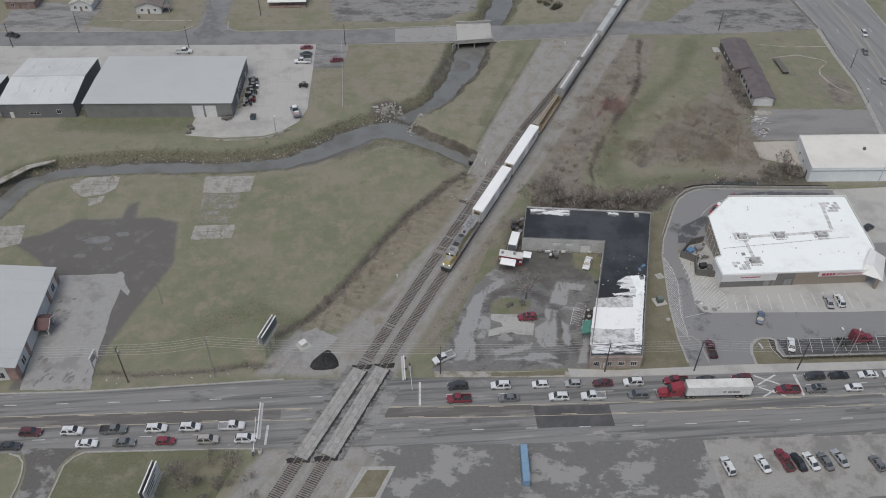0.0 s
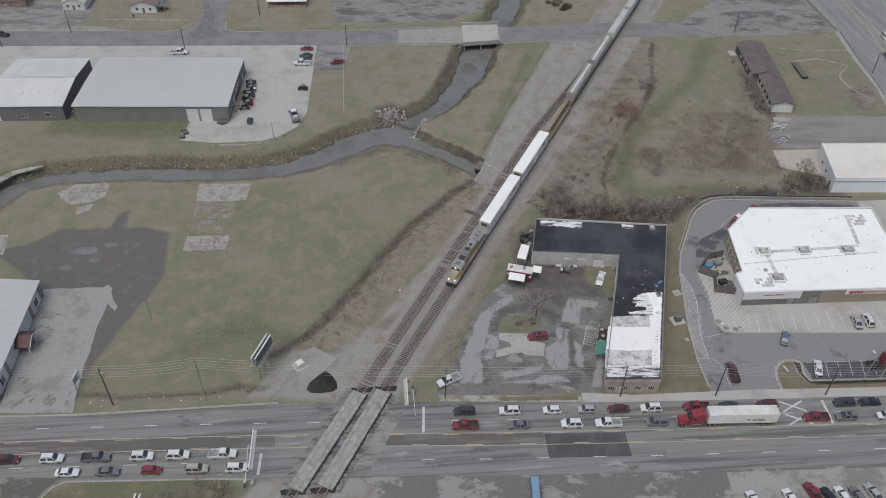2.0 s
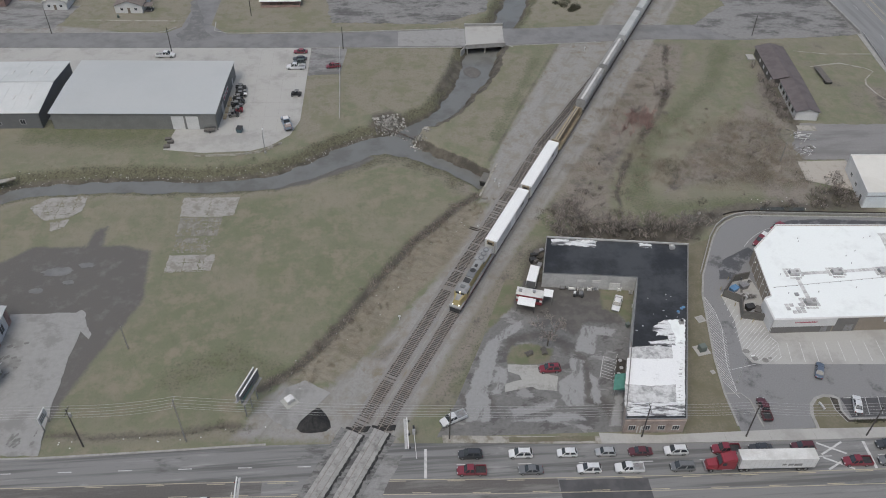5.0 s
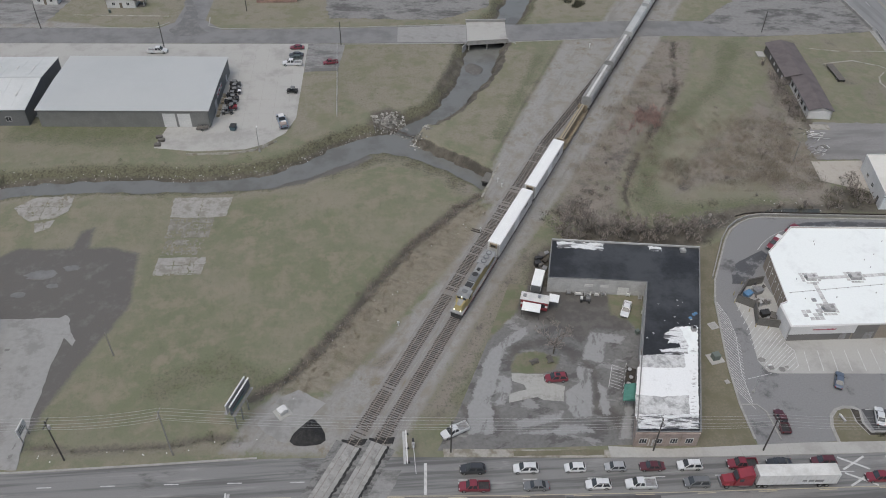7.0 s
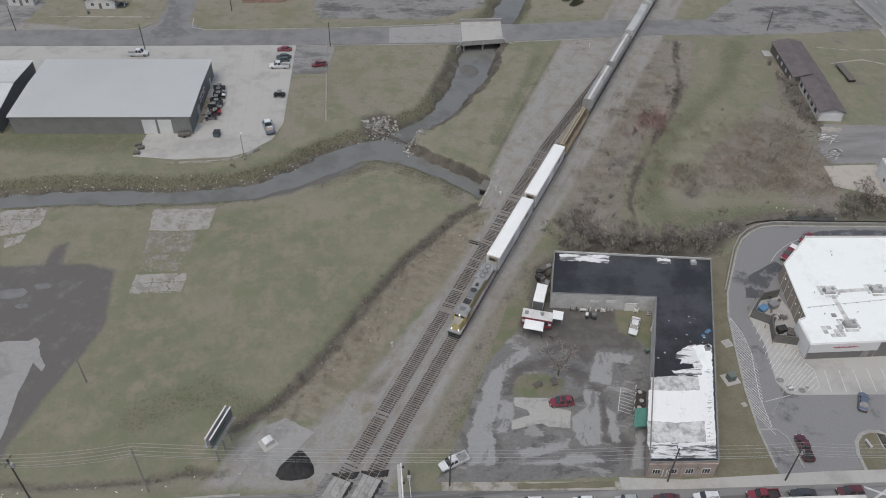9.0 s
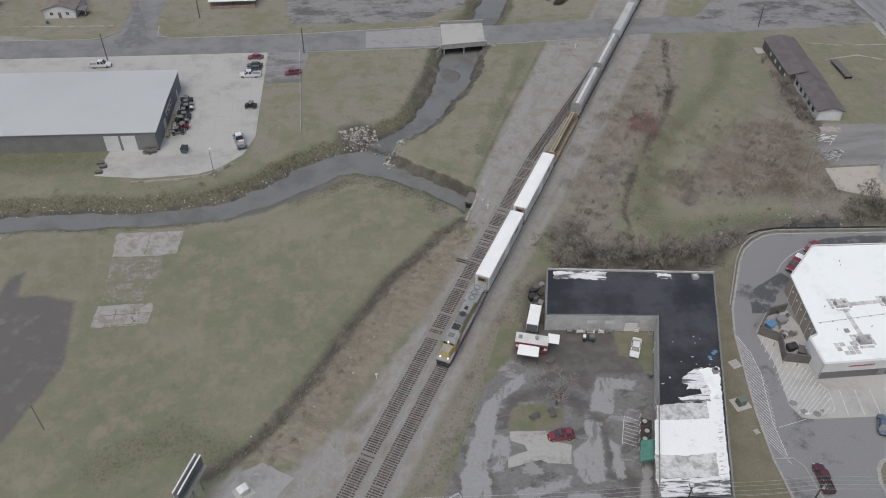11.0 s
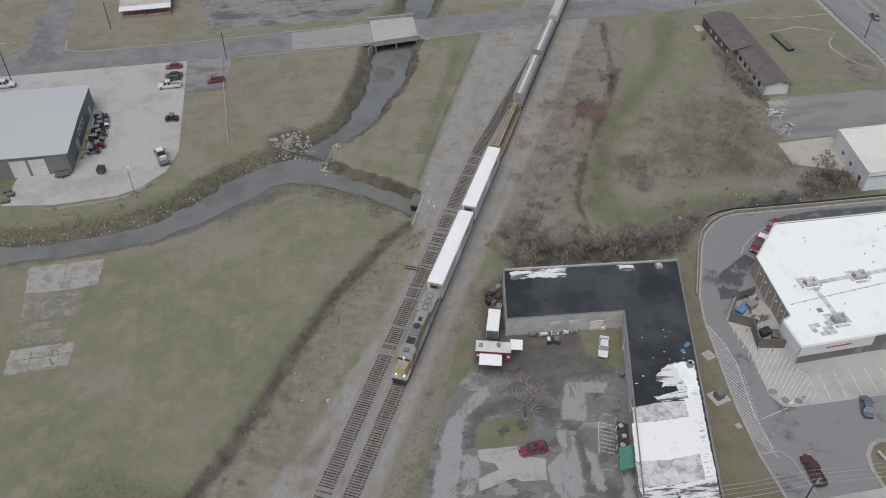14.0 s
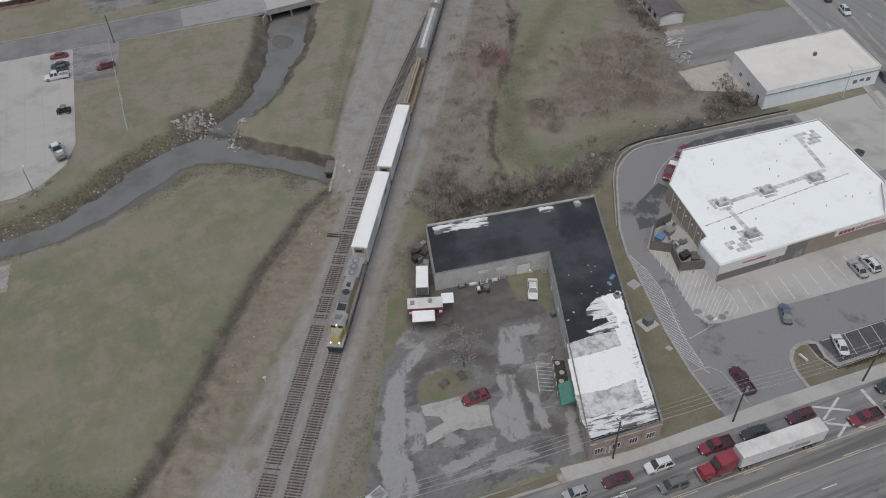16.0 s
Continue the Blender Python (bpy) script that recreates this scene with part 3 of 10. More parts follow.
TRACK_JOIN = [(40.5, 183.0), (0.655, 1.0)]      # where it runs into the main line
TRACK_E = [(1.25, 104.0), (0.562, 1.0)]         # main line north of the crossing
TRACK_S = [(1.25, 104.0), (0.527, 1.0)]         # main line over the crossing


def on_track(track, y):
    (x0, y0), (s, _) = track
    return (x0 + s * (y - y0), y)


def seg_dist(P, line):
    """Distance of each point to a polyline, with the interpolated third value of its points."""
    best = np.full(len(P), 1e9)
    third = np.zeros(len(P))
    for a, b_ in zip(line, line[1:]):
        A, B = np.array(a[:2]), np.array(b_[:2])
        f = np.clip(((P - A) @ (B - A)) / ((B - A) @ (B - A)), 0, 1)
        d = np.linalg.norm(P - A - f[:, None] * (B - A), axis=1)
        near = d < best
        best[near] = d[near]
        if len(a) > 2:
            third[near] = (a[2] + f * (b_[2] - a[2]))[near]
    return best, third


def poly_sd(P, poly):
    """Signed distance to a closed outline, positive inside."""
    d, _ = seg_dist(P, poly + poly[:1])
    inside = np.zeros(len(P), bool)
    for (x0, y0), (x1, y1) in zip(poly, poly[1:] + poly[:1]):
        cross = (y0 > P[:, 1]) != (y1 > P[:, 1])
        with np.errstate(divide="ignore", invalid="ignore"):
            inside ^= cross & (P[:, 0] < (x1 - x0) * (P[:, 1] - y0) / (y1 - y0) + x0)
    return np.where(inside, d, -d)


def sheet_coords(lo, hi, step, far, fine=()):
    mid = np.arange(lo, hi + step / 2, step)
    if fine:
        mid = np.union1d(mid, np.arange(fine[0], fine[1], step / 2))
    grow = np.cumsum(step * 1.5 ** np.arange(1, 40))
    grow = grow[grow < far]
    return np.concatenate([(lo - grow)[::-1], mid, hi + grow])


gx, gy = sheet_coords(-120, 178, 1.0, 2500, (-6, 46)), sheet_coords(52, 290, 1.0, 2500, (162, 242))
GX, GY = np.meshgrid(gx, gy)
P = np.stack([GX.ravel(), GY.ravel()], 1)
d1, w1 = seg_dist(P, CREEK)
d2, w2 = seg_dist(P, BRANCH)
edge = np.minimum(d1 - w1, d2 - w2)
edge = edge - 0.1 + np.array([0.9 * noise.noise((x * 0.21, y * 0.21, 5)) + 0.55 * noise.noise((x * 0.6, y * 0.6, 8)) for x, y in P])
SMOOTH = lambda v: np.clip(v, 0, 1) ** 2 * (3 - 2 * np.clip(v, 0, 1))
steep = SMOOTH(0.5 + poly_sd(P, [(8.5, 187), (11, 194), (17, 200.5), (25, 214), (31, 224), (34, 238), (70, 238), (50, 200), (36, 176), (27, 169), (21, 174.6), (14, 181)]) / 2)
low_side = SMOOTH(0.5 + poly_sd(P, [(-95, 170), (-60, 172), (-30, 171), (-14, 178), (0, 185), (10, 181), (24, 169), (10, 150), (-30, 110), (-95, 130)]) / 3)
east_bank = SMOOTH(0.5 + poly_sd(P, [(13.5, 194.5), (22, 206), (28, 220), (33, 240), (48, 240), (40, 214), (27, 196), (17.5, 188.5)]) / 2)
bank_run = 4.6 - 3.5 * steep - 1.9 * low_side + 1.0 * east_bank            # breadth of the bank: narrow on the inner side of the bends
wall_side = ((P[:, 0] - 22.8) * 13.0 - (P[:, 1] - 163.2) * 6.0) / 14.32
wall_run_ = ((P[:, 0] - 22.8) * 6.0 + (P[:, 1] - 163.2) * 13.0) / 14.32
edge = edge + 7 * SMOOTH(wall_side * 1.2 + 0.9) * ((wall_run_ > -5) & (wall_run_ < 19))      # level ground behind the culvert headwall
cut = -3.6 + 3.54 * SMOOTH(np.where(edge < 0, (edge + 1.6) / 6.2, 0.258 + 0.742 * edge / bank_run))
dd, _ = seg_dist(P, DITCH)
de, _ = seg_dist(P, EDITCH)
dv, _ = seg_dist(P, VERGE)
Z = np.minimum(cut, -0.06) - 0.45 * np.exp(-(dv / 0.9) ** 2) - 0.7 * np.exp(-(dd / 1.3) ** 2) * (cut > -0.3) - 0.6 * np.exp(-(de / 1.2) ** 2)
field = poly_sd(P, [(-40, 104), (-24, 108), (-12, 122), (1, 142), (16, 160), (0, 178), (-60, 167), (-85, 166), (-55, 112)])
Z += 0.35 * SMOOTH(field / 14)
nefield = poly_sd(P, [(45, 158), (75, 158), (104, 160), (108, 185), (100, 232), (78, 232)])
lump = np.array([noise.noise((x * 0.13, y * 0.13, 0)) + 0.5 * noise.noise((x * 0.4, y * 0.4, 3)) for x, y in P])
Z += 0.22 * lump * SMOOTH(nefield / 6) + 0.12 * lump * SMOOTH(field / 8)

slope_poly = [(20, 161), (10.2, 151.5), (2.5, 141.5), (-5.6, 129.4), (-13, 117.6), (-20, 110.4), (-9, 109), (-3, 119), (4.3, 128.9), (11.8, 138.5), (20, 148.6), (24, 158)]
tan_poly = [[(-60, 99), (-25, 98), (-24, 101), (-60, 101)],
            [(-10, 238), (25, 238), (20, 217), (10, 203), (-2, 200), (-10, 210)],
            [(-22, 222), (-11, 222), (-11, 195), (-22, 190)],
            [(-130, 256), (-20, 252), (26, 252), (38, 262), (30, 300), (-130, 300)], [(49, 252), (72, 252), (90, 290), (55, 290)], [(110, 153), (140, 149), (140, 152.5), (110, 155)], [(16, 188), (23, 201), (31, 215), (38, 234), (46, 230), (40, 208), (31, 186), (26, 180)]]
brown_poly = [[(-8, 110), (2, 124), (5, 120), (-4, 105)], [(42, 150), (66, 141), (72, 151), (100, 153), (106, 160), (108, 186), (104, 202), (101, 215), (99, 236), (74, 238), (60, 206), (38, 158)],
              [(4, 103), (8, 109), (13, 118), (22, 134), (30, 146), (35, 147), (27, 136), (21, 124), (16, 112), (11, 103)], [(54, 160), (66, 190), (82, 220), (90, 234), (80, 234), (60, 196), (48, 165)], [(104, 186), (112, 186), (116, 224), (109, 224)], [(137, 190), (147, 189), (147, 206), (139, 209)], [(-16, 177), (-4, 182.8), (6, 183.0), (15, 177.6), (23, 169.5), (20, 162.5), (17, 166.5), (12.5, 173.5), (4, 178.6), (-4, 178.4), (-16, 173.4)]]
ballast = [(on_track(TRACK_W, y)[0] - 3.2, y) for y in (-40, 40, 100, 170, 190)] + [(53, 214), (64, 238), (122, 340)] + [(on_track(TRACK_E, y)[0] + o, y) for y, o in ((340, 10), (250, 10), (200, 9), (170, 7), (140, 5.0), (120, 4.0), (100, 4.0), (40, 4.4), (-40, 6))]
gravel_poly = [ballast, [(-28, 98), (-25, 103), (-20, 110), (-13, 107), (-5, 115), (3, 113), (-4, 100), (-8, 96)], [(-3, 116), (5, 128), (13, 139), (21, 150), (26, 160), (20, 146), (6, 122)],
               [(22.6, 161), (33, 162), (58, 206), (72, 238), (56.5, 238), (45.2, 214.2), (38.2, 200), (32.2, 187.4), (27.2, 176)], [(-25, 80), (-6, 79.6), (-2.4, 76), (-8, 66), (-20, 50), (-44, 50), (-33, 66)], [(-90, 256), (-78, 252), (-100, 250), (-126, 255), (-126, 262)]]
# the second outline puts the shade in the weir rocks' gaps into the ground colour
dark_poly = [[(66, 148.4), (69, 152.4), (74, 155), (79, 153.6), (77, 149.6), (71, 147.4)], [(-2.8, 195.4), (-2, 200.6), (3, 202.4), (8.4, 198.6), (7, 194), (0, 193.6)], [(75, 152.6), (80, 154), (90, 154), (116, 151.4), (116, 154), (98, 156), (84, 156.6), (77, 155)], [(38, 146), (64, 142.5), (72, 146), (76, 153.5), (60, 150.5), (44, 152)], [(100, 153), (114, 152.5), (113, 163), (104, 160)], [(28, 133), (34, 132), (36, 146), (31, 143)], [(110, 184), (113, 184), (114, 215), (111, 215)], [(15.4, 212), (19.4, 222), (23.2, 231), (25.5, 231), (22.5, 222), (18.5, 213)]]
mud_poly = [[(-30, 170.2), (-24, 171.8), (-18, 175.2), (-12, 179.0), (-5, 182.6), (-2, 180.6), (-6, 176.6), (-12, 173.6), (-18, 170.6), (-25, 168.6)], [(-90, 144), (-81.4, 147), (-76.3, 151.6), (-65, 150.4), (-64.4, 156), (-61.8, 157.4), (-61.6, 150.6), (-56.5, 150.3), (-50.9, 148), (-50.4, 140.7), (-49.4, 134), (-51.4, 127.4), (-53, 124.6), (-55.8, 117.6), (-57.5, 113), (-59, 109), (-60.1, 104), (-60.5, 98), (-76, 98), (-76, 131), (-84.2, 139.2)]]


def zone(polys, reach=5.0):
    sd = np.max([poly_sd(P, p) for p in polys], axis=0)
    return np.clip(0.5 + sd / (2 * reach), 0, 1)


strip_d, strip_w = seg_dist(P, [(105.7, 236, 8), (100, 217, 8.5), (90.5, 201, 7), (77.5, 187.5, 5), (68, 176.5, 4.4), (61.8, 164.7, 4.4), (60, 156, 4.6), (63, 152, 4), (76, 160, 2.5), (86, 161, 3)])
z_tan, z_brown, z_gravel, z_mud = zone(tan_poly), zone(brown_poly, 8.0), zone(gravel_poly, 4.0), zone(mud_poly, 4.0)
z_dark = np.maximum(zone(dark_poly), np.clip(0.5 + (1.7 - np.minimum(np.minimum(dd + 0.6, de + 1.5 - 0.9 * lump), dv + 1.2)) / 6, 0, 1))
z_dark = np.maximum(z_dark, np.clip(0.5 + (bank_run * 0.2 - edge) / 5, 0, 1) * (edge > -3))
z_brown = np.minimum(z_brown, np.clip(0.36 + (strip_d - strip_w - 1.0) / 9, 0.33 + 0.22 * lump, 1))
lush_d, lush_w = seg_dist(P, [(106, 232, 3.5), (97, 214, 2.5), (85, 200, 2.2), (76, 191, 2.6), (69, 181, 2.8), (63.5, 171, 2.6), (60, 160, 3.2), (62, 154.6, 4.2), (70, 155.6, 2.0), (92, 158, 1.6)])
lush_w2 = seg_dist(P, [(13, 106.5), (18, 115), (24, 126.5), (29, 134.5), (32.5, 142)])[0]
lush_n = poly_sd(P, [(-92, 193), (-72, 190.5), (-56, 189), (-54, 197.5), (-92, 201)])
lush_g = seg_dist(P, [(30, 187), (35, 200), (42, 216), (50, 234)])[0]
lush_s = seg_dist(P, [(-22, 112), (-30, 116), (-40, 112)])[0]
z_dark = np.maximum(z_dark, np.clip(0.5 + (0.55 + 0.7 * lump - de) / 2.2, 0, 1) * (P[:, 1] > 157))
z_lush = np.clip(0.5 + (np.max([lush_w - lush_d, 1.3 - lush_w2, 3.0 - lush_s, lush_n + 1.0, 1.6 - lush_g], axis=0) + 1.6 * lump) / 7 - 0.05, 0, 1)
lawn_d = poly_sd(P, [(88, 198), (112, 190), (150, 188), (152, 238), (92, 238)])
z_brown = np.maximum(z_brown, np.clip(0.40 + 0.22 * lump, 0, 0.7) * SMOOTH(lawn_d / 4))
z_tan = np.maximum(z_tan, np.clip(0.5 + (5.5 - edge) / 14, 0, 0.66) * (field > -8))
z_bank = np.clip(0.5 + ((bank_run + 1.5 * low_side) * 0.74 - edge) / 8, 0, 1)
z_bank = np.where(edge < -0.5, 1.0, z_bank) * (1 - 0.9 * steep)
z_dark = np.maximum(z_dark, steep * np.clip(0.5 + (1.15 + 1.7 * east_bank - edge) / 1.6, 0, 1))
margin_d, _ = seg_dist(P, [(27, 177.5), (31.6, 187.2), (37.6, 200.2), (44.6, 214.6), (55.5, 237)])
z_dark = np.maximum(z_dark, np.clip(0.43 + 0.08 * lump + (0.5 - margin_d) / 5, 0, 1))
rim_d, _ = seg_dist(P, [(-16, 170.6), (-6.1, 174.6), (0.2, 177.2), (7.7, 176.2), (14.1, 172.2), (20.0, 165.6)])
inner = ((np.abs(P[:, 0] - 3) < 17) & (P[:, 1] > 164)) * low_side
z_bank = np.maximum(z_bank, inner * np.clip(0.43 + 0.16 * lump + (6.0 - edge) / 16, 0, 0.62))
z_tan = np.maximum(z_tan, np.clip(0.62 - rim_d / 5, 0, 0.8))
z_slope = np.clip(0.5 + poly_sd(P, slope_poly) / 6, 0, 1)
z_dark = np.maximum(z_dark, np.clip(0.5 + (0.9 + 0.4 * lump - edge) / 2.4, 0, 1) * (1 - low_side) * (edge > -2))
z_dark = np.maximum(z_dark, np.clip(0.5 + (0.75 + 0.9 * lump - dd) / 3.6, 0, 1) * (cut > -0.3))
bar = ((P[:, 0] - 28.0) / 2.6) ** 2 + ((P[:, 1] - 226) / 3.4) ** 2 + 0.5 * lump
Z = np.where(bar < 1, np.maximum(Z, WATER_Z + 0.14 - 0.06 * bar), Z)
z_mud = np.where(bar < 1.6, 1.0, z_mud)
nx, ny = len(gx), len(gy)
ii, jj = np.meshgrid(np.arange(nx - 1), np.arange(ny - 1))
q0 = (jj * nx + ii).ravel()
quads = np.stack([q0, q0 + 1, q0 + nx + 1, q0 + nx], 1)
me = bpy.data.meshes.new("ground")
me.from_pydata(np.column_stack([P * K, Z]).tolist(), [], quads.tolist())
for lname, chans in (("zone", (z_tan, z_brown, z_gravel, z_slope)), ("zone_two", (z_dark, z_bank, z_mud, z_lush))):
    layer = me.color_attributes.new(lname, "FLOAT_COLOR", "POINT")
    layer.data.foreach_set("color", np.column_stack(chans).astype(np.float32).ravel())
me.materials.append(M["grass"])
me.polygons.foreach_set("use_smooth", [True] * len(me.polygons))
ground = tagged(new("ground", me), "winter grass ground, olive and tan, with gravel and mud", "ground", kind="structure")

ZG = Z.reshape(ny, nx)


def z_at(x, y):
    """Height of the ground at a place of the plan."""
    i = min(max(int(np.searchsorted(gx, x)) - 1, 0), nx - 2)
    j = min(max(int(np.searchsorted(gy, y)) - 1, 0), ny - 2)
    f, g = (x - gx[i]) / (gx[i + 1] - gx[i]), (y - gy[j]) / (gy[j + 1] - gy[j])
    return float((ZG[j, i] * (1 - f) + ZG[j, i + 1] * f) * (1 - g) + (ZG[j + 1, i] * (1 - f) + ZG[j + 1, i + 1] * f) * g)


bm = band(bmesh.new(), [w(x, y) for x, y, _ in CREEK], [(h + 1.6) * K for *_, h in CREEK], WATER_Z - 0.3, WATER_Z)
bmw = band(bmesh.new(), [w(x, y) for x, y, _ in BRANCH], [(h + 1.6) * K for *_, h in BRANCH], WATER_Z - 0.3, WATER_Z + 0.012)
structure("water", bm, M["water"], "still grey-brown creek water", "creek")
structure("water", bmw, M["water"], "grey side channel held back by a rock weir", "creek")

# ---- highway ----
AXIS = [(-400, 107.5), (-140, 94.6), (-75.7, 91.4), (-32.6, 89.7), (-3, 88.2), (16.9, 86.9), (46, 85.5), (97.5, 83.6), (180, 80.8), (400, 73)]
AX, AY = np.array(AXIS).T


def axis(x, off=0.0):
    """A point of the highway's northern yellow line, or off units to its north."""
    return (x, float(np.interp(x, AX, AY)) + off)


XS = [-400, -200, -140, -75.7, -55, -32.6, -20, -3, 16.9, 30, 46, 70, 97.5, 140, 180, 400]


def road_strip(name, x0, x1, lo, hi, z0, z1, material, label, category, parent=None):
    xs = [x0] + [x for x in XS if x0 < x < x1] + [x1]
    lo = lo if callable(lo) else (lambda x, v=lo: v)
    hi = hi if callable(hi) else (lambda x, v=hi: v)
    pts = [w(*axis(x, hi(x))) for x in xs] + [w(*axis(x, lo(x))) for x in xs[::-1]]
    bm = prism(bmesh.new(), pts, z0, z1)
    if parent:
        return part(name, bm, material, parent, label)
    return structure(name, bm, material, label, category)


north = lambda x: float(np.interp(x, [-400, -60, -39, -22, 12, 30, 50, 75, 400], [5.4, 5.5, 6.3, 7.2, 7.2, 6.7, 6.3, 6.2, 6.4]))
south = lambda x: float(np.interp(x, [-400, -57, -22, 30, 400], [-8.4, -8.5, -9.2, -9.0, -8.6]))
highway = road_strip("road", -400, 400, south, north, -0.5, 0.0, M["highway"], "five-lane asphalt highway, worn grey with tyre streaks", "road")
# far street, side street and the divided road to the east
structure("road", prism(bmesh.new(), ws([(-400, 259), (-123.5, 244.8), (-68, 241.8), (-20, 239.4), (27, 237.6), (64, 238.4), (84, 239.4), (116, 237.4), (150, 239), (150, 246), (119, 248.2), (102, 248.4), (74.6, 249.6), (46, 248.6), (26.6, 249.4), (-8.6, 248.6), (-47, 249.4), (-62, 251), (-126, 254.5), (-400, 269)]), -0.3, 0.0), M["asphalt"], "narrow grey asphalt street with worn edges", "road")
structure("road", prism(bmesh.new(), ws([(-66, 250.6), (-61, 255), (-58.7, 276), (-54, 340), (-45, 340), (-51, 276), (-52, 256), (-46, 249.2)]), -0.3, 0.008), M["asphalt"], "patched side street joining the far street", "road")
structure("road", prism(bmesh.new(), ws([(154.3, 340), (154.2, 262), (154.2, 239), (151.6, 219), (150.2, 201), (146.8, 185), (144.2, 173), (135.6, 143), (122, 96), (120, 89.6), (146, 89.0), (156, 138), (166, 175), (176, 215), (181, 262), (182, 340)]), -0.3, 0.012), M["east_road"], "wide asphalt highway with a yellow centre line", "road")

# ---- paved lots ----
structure("road", prism(bmesh.new(), ragged(ws([(-62, 250), (-59.8, 254), (-58.8, 262), (-61, 273), (-59.4, 275), (-57, 268), (-54.6, 259), (-53.6, 252.4), (-50, 247.4), (-55, 245.6), (-59.6, 246.2)]), 0.35, 5), -0.2, 0.02), M["street_patch"], "dark patched asphalt at the street corner", "road patch")
structure("road", prism(bmesh.new(), ws([(6.4, 239.0), (27.0, 238.2), (28.0, 249.2), (6.9, 248.4)]), -0.2, 0.01), M["light_lot"], "pale newer asphalt before the bridge", "road patch")
structure("path", band(bmesh.new(), ws([(-93, 261.6), (-82, 260.8), (-73, 260.1), (-63.6, 259.4)]), [0.15, 0.3, 0.35, 0.3], -0.2, 0.02), M["old_concrete"], "narrow pale front walk in the grass", "path")
def lot(outline, z, material, label, category="parking lot", name="pavement", rag=0.0, seed=1, depth=0.3):
    pts = ws(outline)
    if rag:
        pts = ragged(pts, rag, seed)
    return structure(name, prism(bmesh.new(), pts, z - depth, z), material, label, category)


lot([(-140, 245.2), (-123.5, 244.6), (-68, 241.6), (-19.8, 239.2), (-21.2, 199), (-23.5, 192), (-28.5, 187.2), (-33, 185.4), (-45, 185.2), (-55, 187.2), (-53.2, 197.0), (-84, 199.4), (-84, 203), (-88, 203), (-88, 200.6), (-109, 201.2), (-140, 202)], 0.012, M["concrete"], "pale concrete yard round the metal warehouses")
lot([(-19.8, 239), (-9, 238.2), (-11, 223), (-20.4, 222.4)], 0.02, M["worn_lot"], "gravelly grey parking pad", rag=0.25, seed=3)
lot([(102, 248.2), (113, 237.6), (147, 238.2), (154, 239), (153.8, 262), (154, 300), (120, 300), (117, 262), (108, 254)], 0.016, M["old_yard"], "cracked dark asphalt yard", rag=0.5, seed=4)
lot([(112.9, 189.5), (146.8, 186.8), (144.4, 174.3), (141, 165), (138, 151.8), (113, 153.5), (117.4, 172.4), (106.8, 173.2), (106.6, 179.4), (109.2, 184)], 0.016, M["rear_yard"], "old dark asphalt yard behind the white building", rag=0.4, seed=5)
lot([(105.0, 172.4), (117.6, 172.1), (115.4, 159), (104.0, 164.7)], 0.03, M["pad_tan"], "pale concrete pad", rag=0.1, seed=6)
lot([(-14, 256), (20, 253), (37, 262), (41, 300), (-20, 300)], 0.0, M["old_yard"], "dark patched yard north of the street", rag=0.6, seed=7)
lot([(-128, 257), (-100, 256), (-96, 272), (-128, 280)], 0.0, M["worn_lot"], "grey gravel drive beside a house", rag=0.6, seed=8)
# the yard in the angle of the L-shaped building
YW = [(7.5, 95.9), (9.2, 99), (11.5, 103), (14.6, 110), (18.2, 118), (21.4, 126), (25, 134.5)]
YE = [(40.4, 94.8), (45.7, 111.2), (51.6, 129.6)]
n_ = 110
vv = np.linspace(0, 1, n_)


def edge_at(line, f):
    t = np.linspace(0, 1, len(line))
    return np.column_stack([np.interp(f, t, [p[0] for p in line]), np.interp(f, t, [p[1] for p in line])])


ly_, ry_ = edge_at(YW, vv), edge_at(YE, vv)
Q = (ly_[:, None, :] * (1 - vv)[None, :, None] + ry_[:, None, :] * vv[None, :, None]).reshape(-1, 2)


def blob(polys, reach):
    return np.clip(0.5 + np.max([poly_sd(Q, p) for p in polys], axis=0) / (2 * reach), 0, 1)


y_light = blob([[(26.6, 122.6), (25.2, 122.0), (21.9, 119.8), (19.1, 117.2), (17.3, 113.7), (15.6, 109), (13.6, 104.6), (13.0, 99), (17.4, 98.4), (17.7, 105.3), (20.4, 113.0), (21.5, 117.2), (24.0, 118.9), (26.3, 120.5)],
                [(20.1, 111.1), (22.0, 110.5), (21.2, 106.6), (20.1, 104.6), (18.3, 104.4), (18.9, 107.6)], [(38.7, 120.3), (44.9, 118.9), (43.5, 117.1), (41.0, 117.6), (39.1, 112.7), (36.1, 113.9), (36.8, 117.0)],
                [(34.5, 112.4), (36.8, 111.4), (36.2, 108.5), (34.7, 101.2), (31.9, 100.9), (30.6, 103.9), (31.4, 106.5), (33.7, 108.5)], [(37.4, 109.0), (38.4, 106.6), (37.9, 100.8), (36.7, 101.0), (36.8, 104.2)],
                [(21.4, 101.0), (26.6, 101.6), (30.0, 102.4), (29.4, 100.6), (24, 99.8), (21.6, 99.2)], [(21, 98.4), (27, 98.9), (33, 99.6), (34.2, 97.8), (28.6, 97.3)], [(38.4, 96.2), (40.2, 96.0), (43.4, 105.6), (42.0, 105.8)]], 2.5)
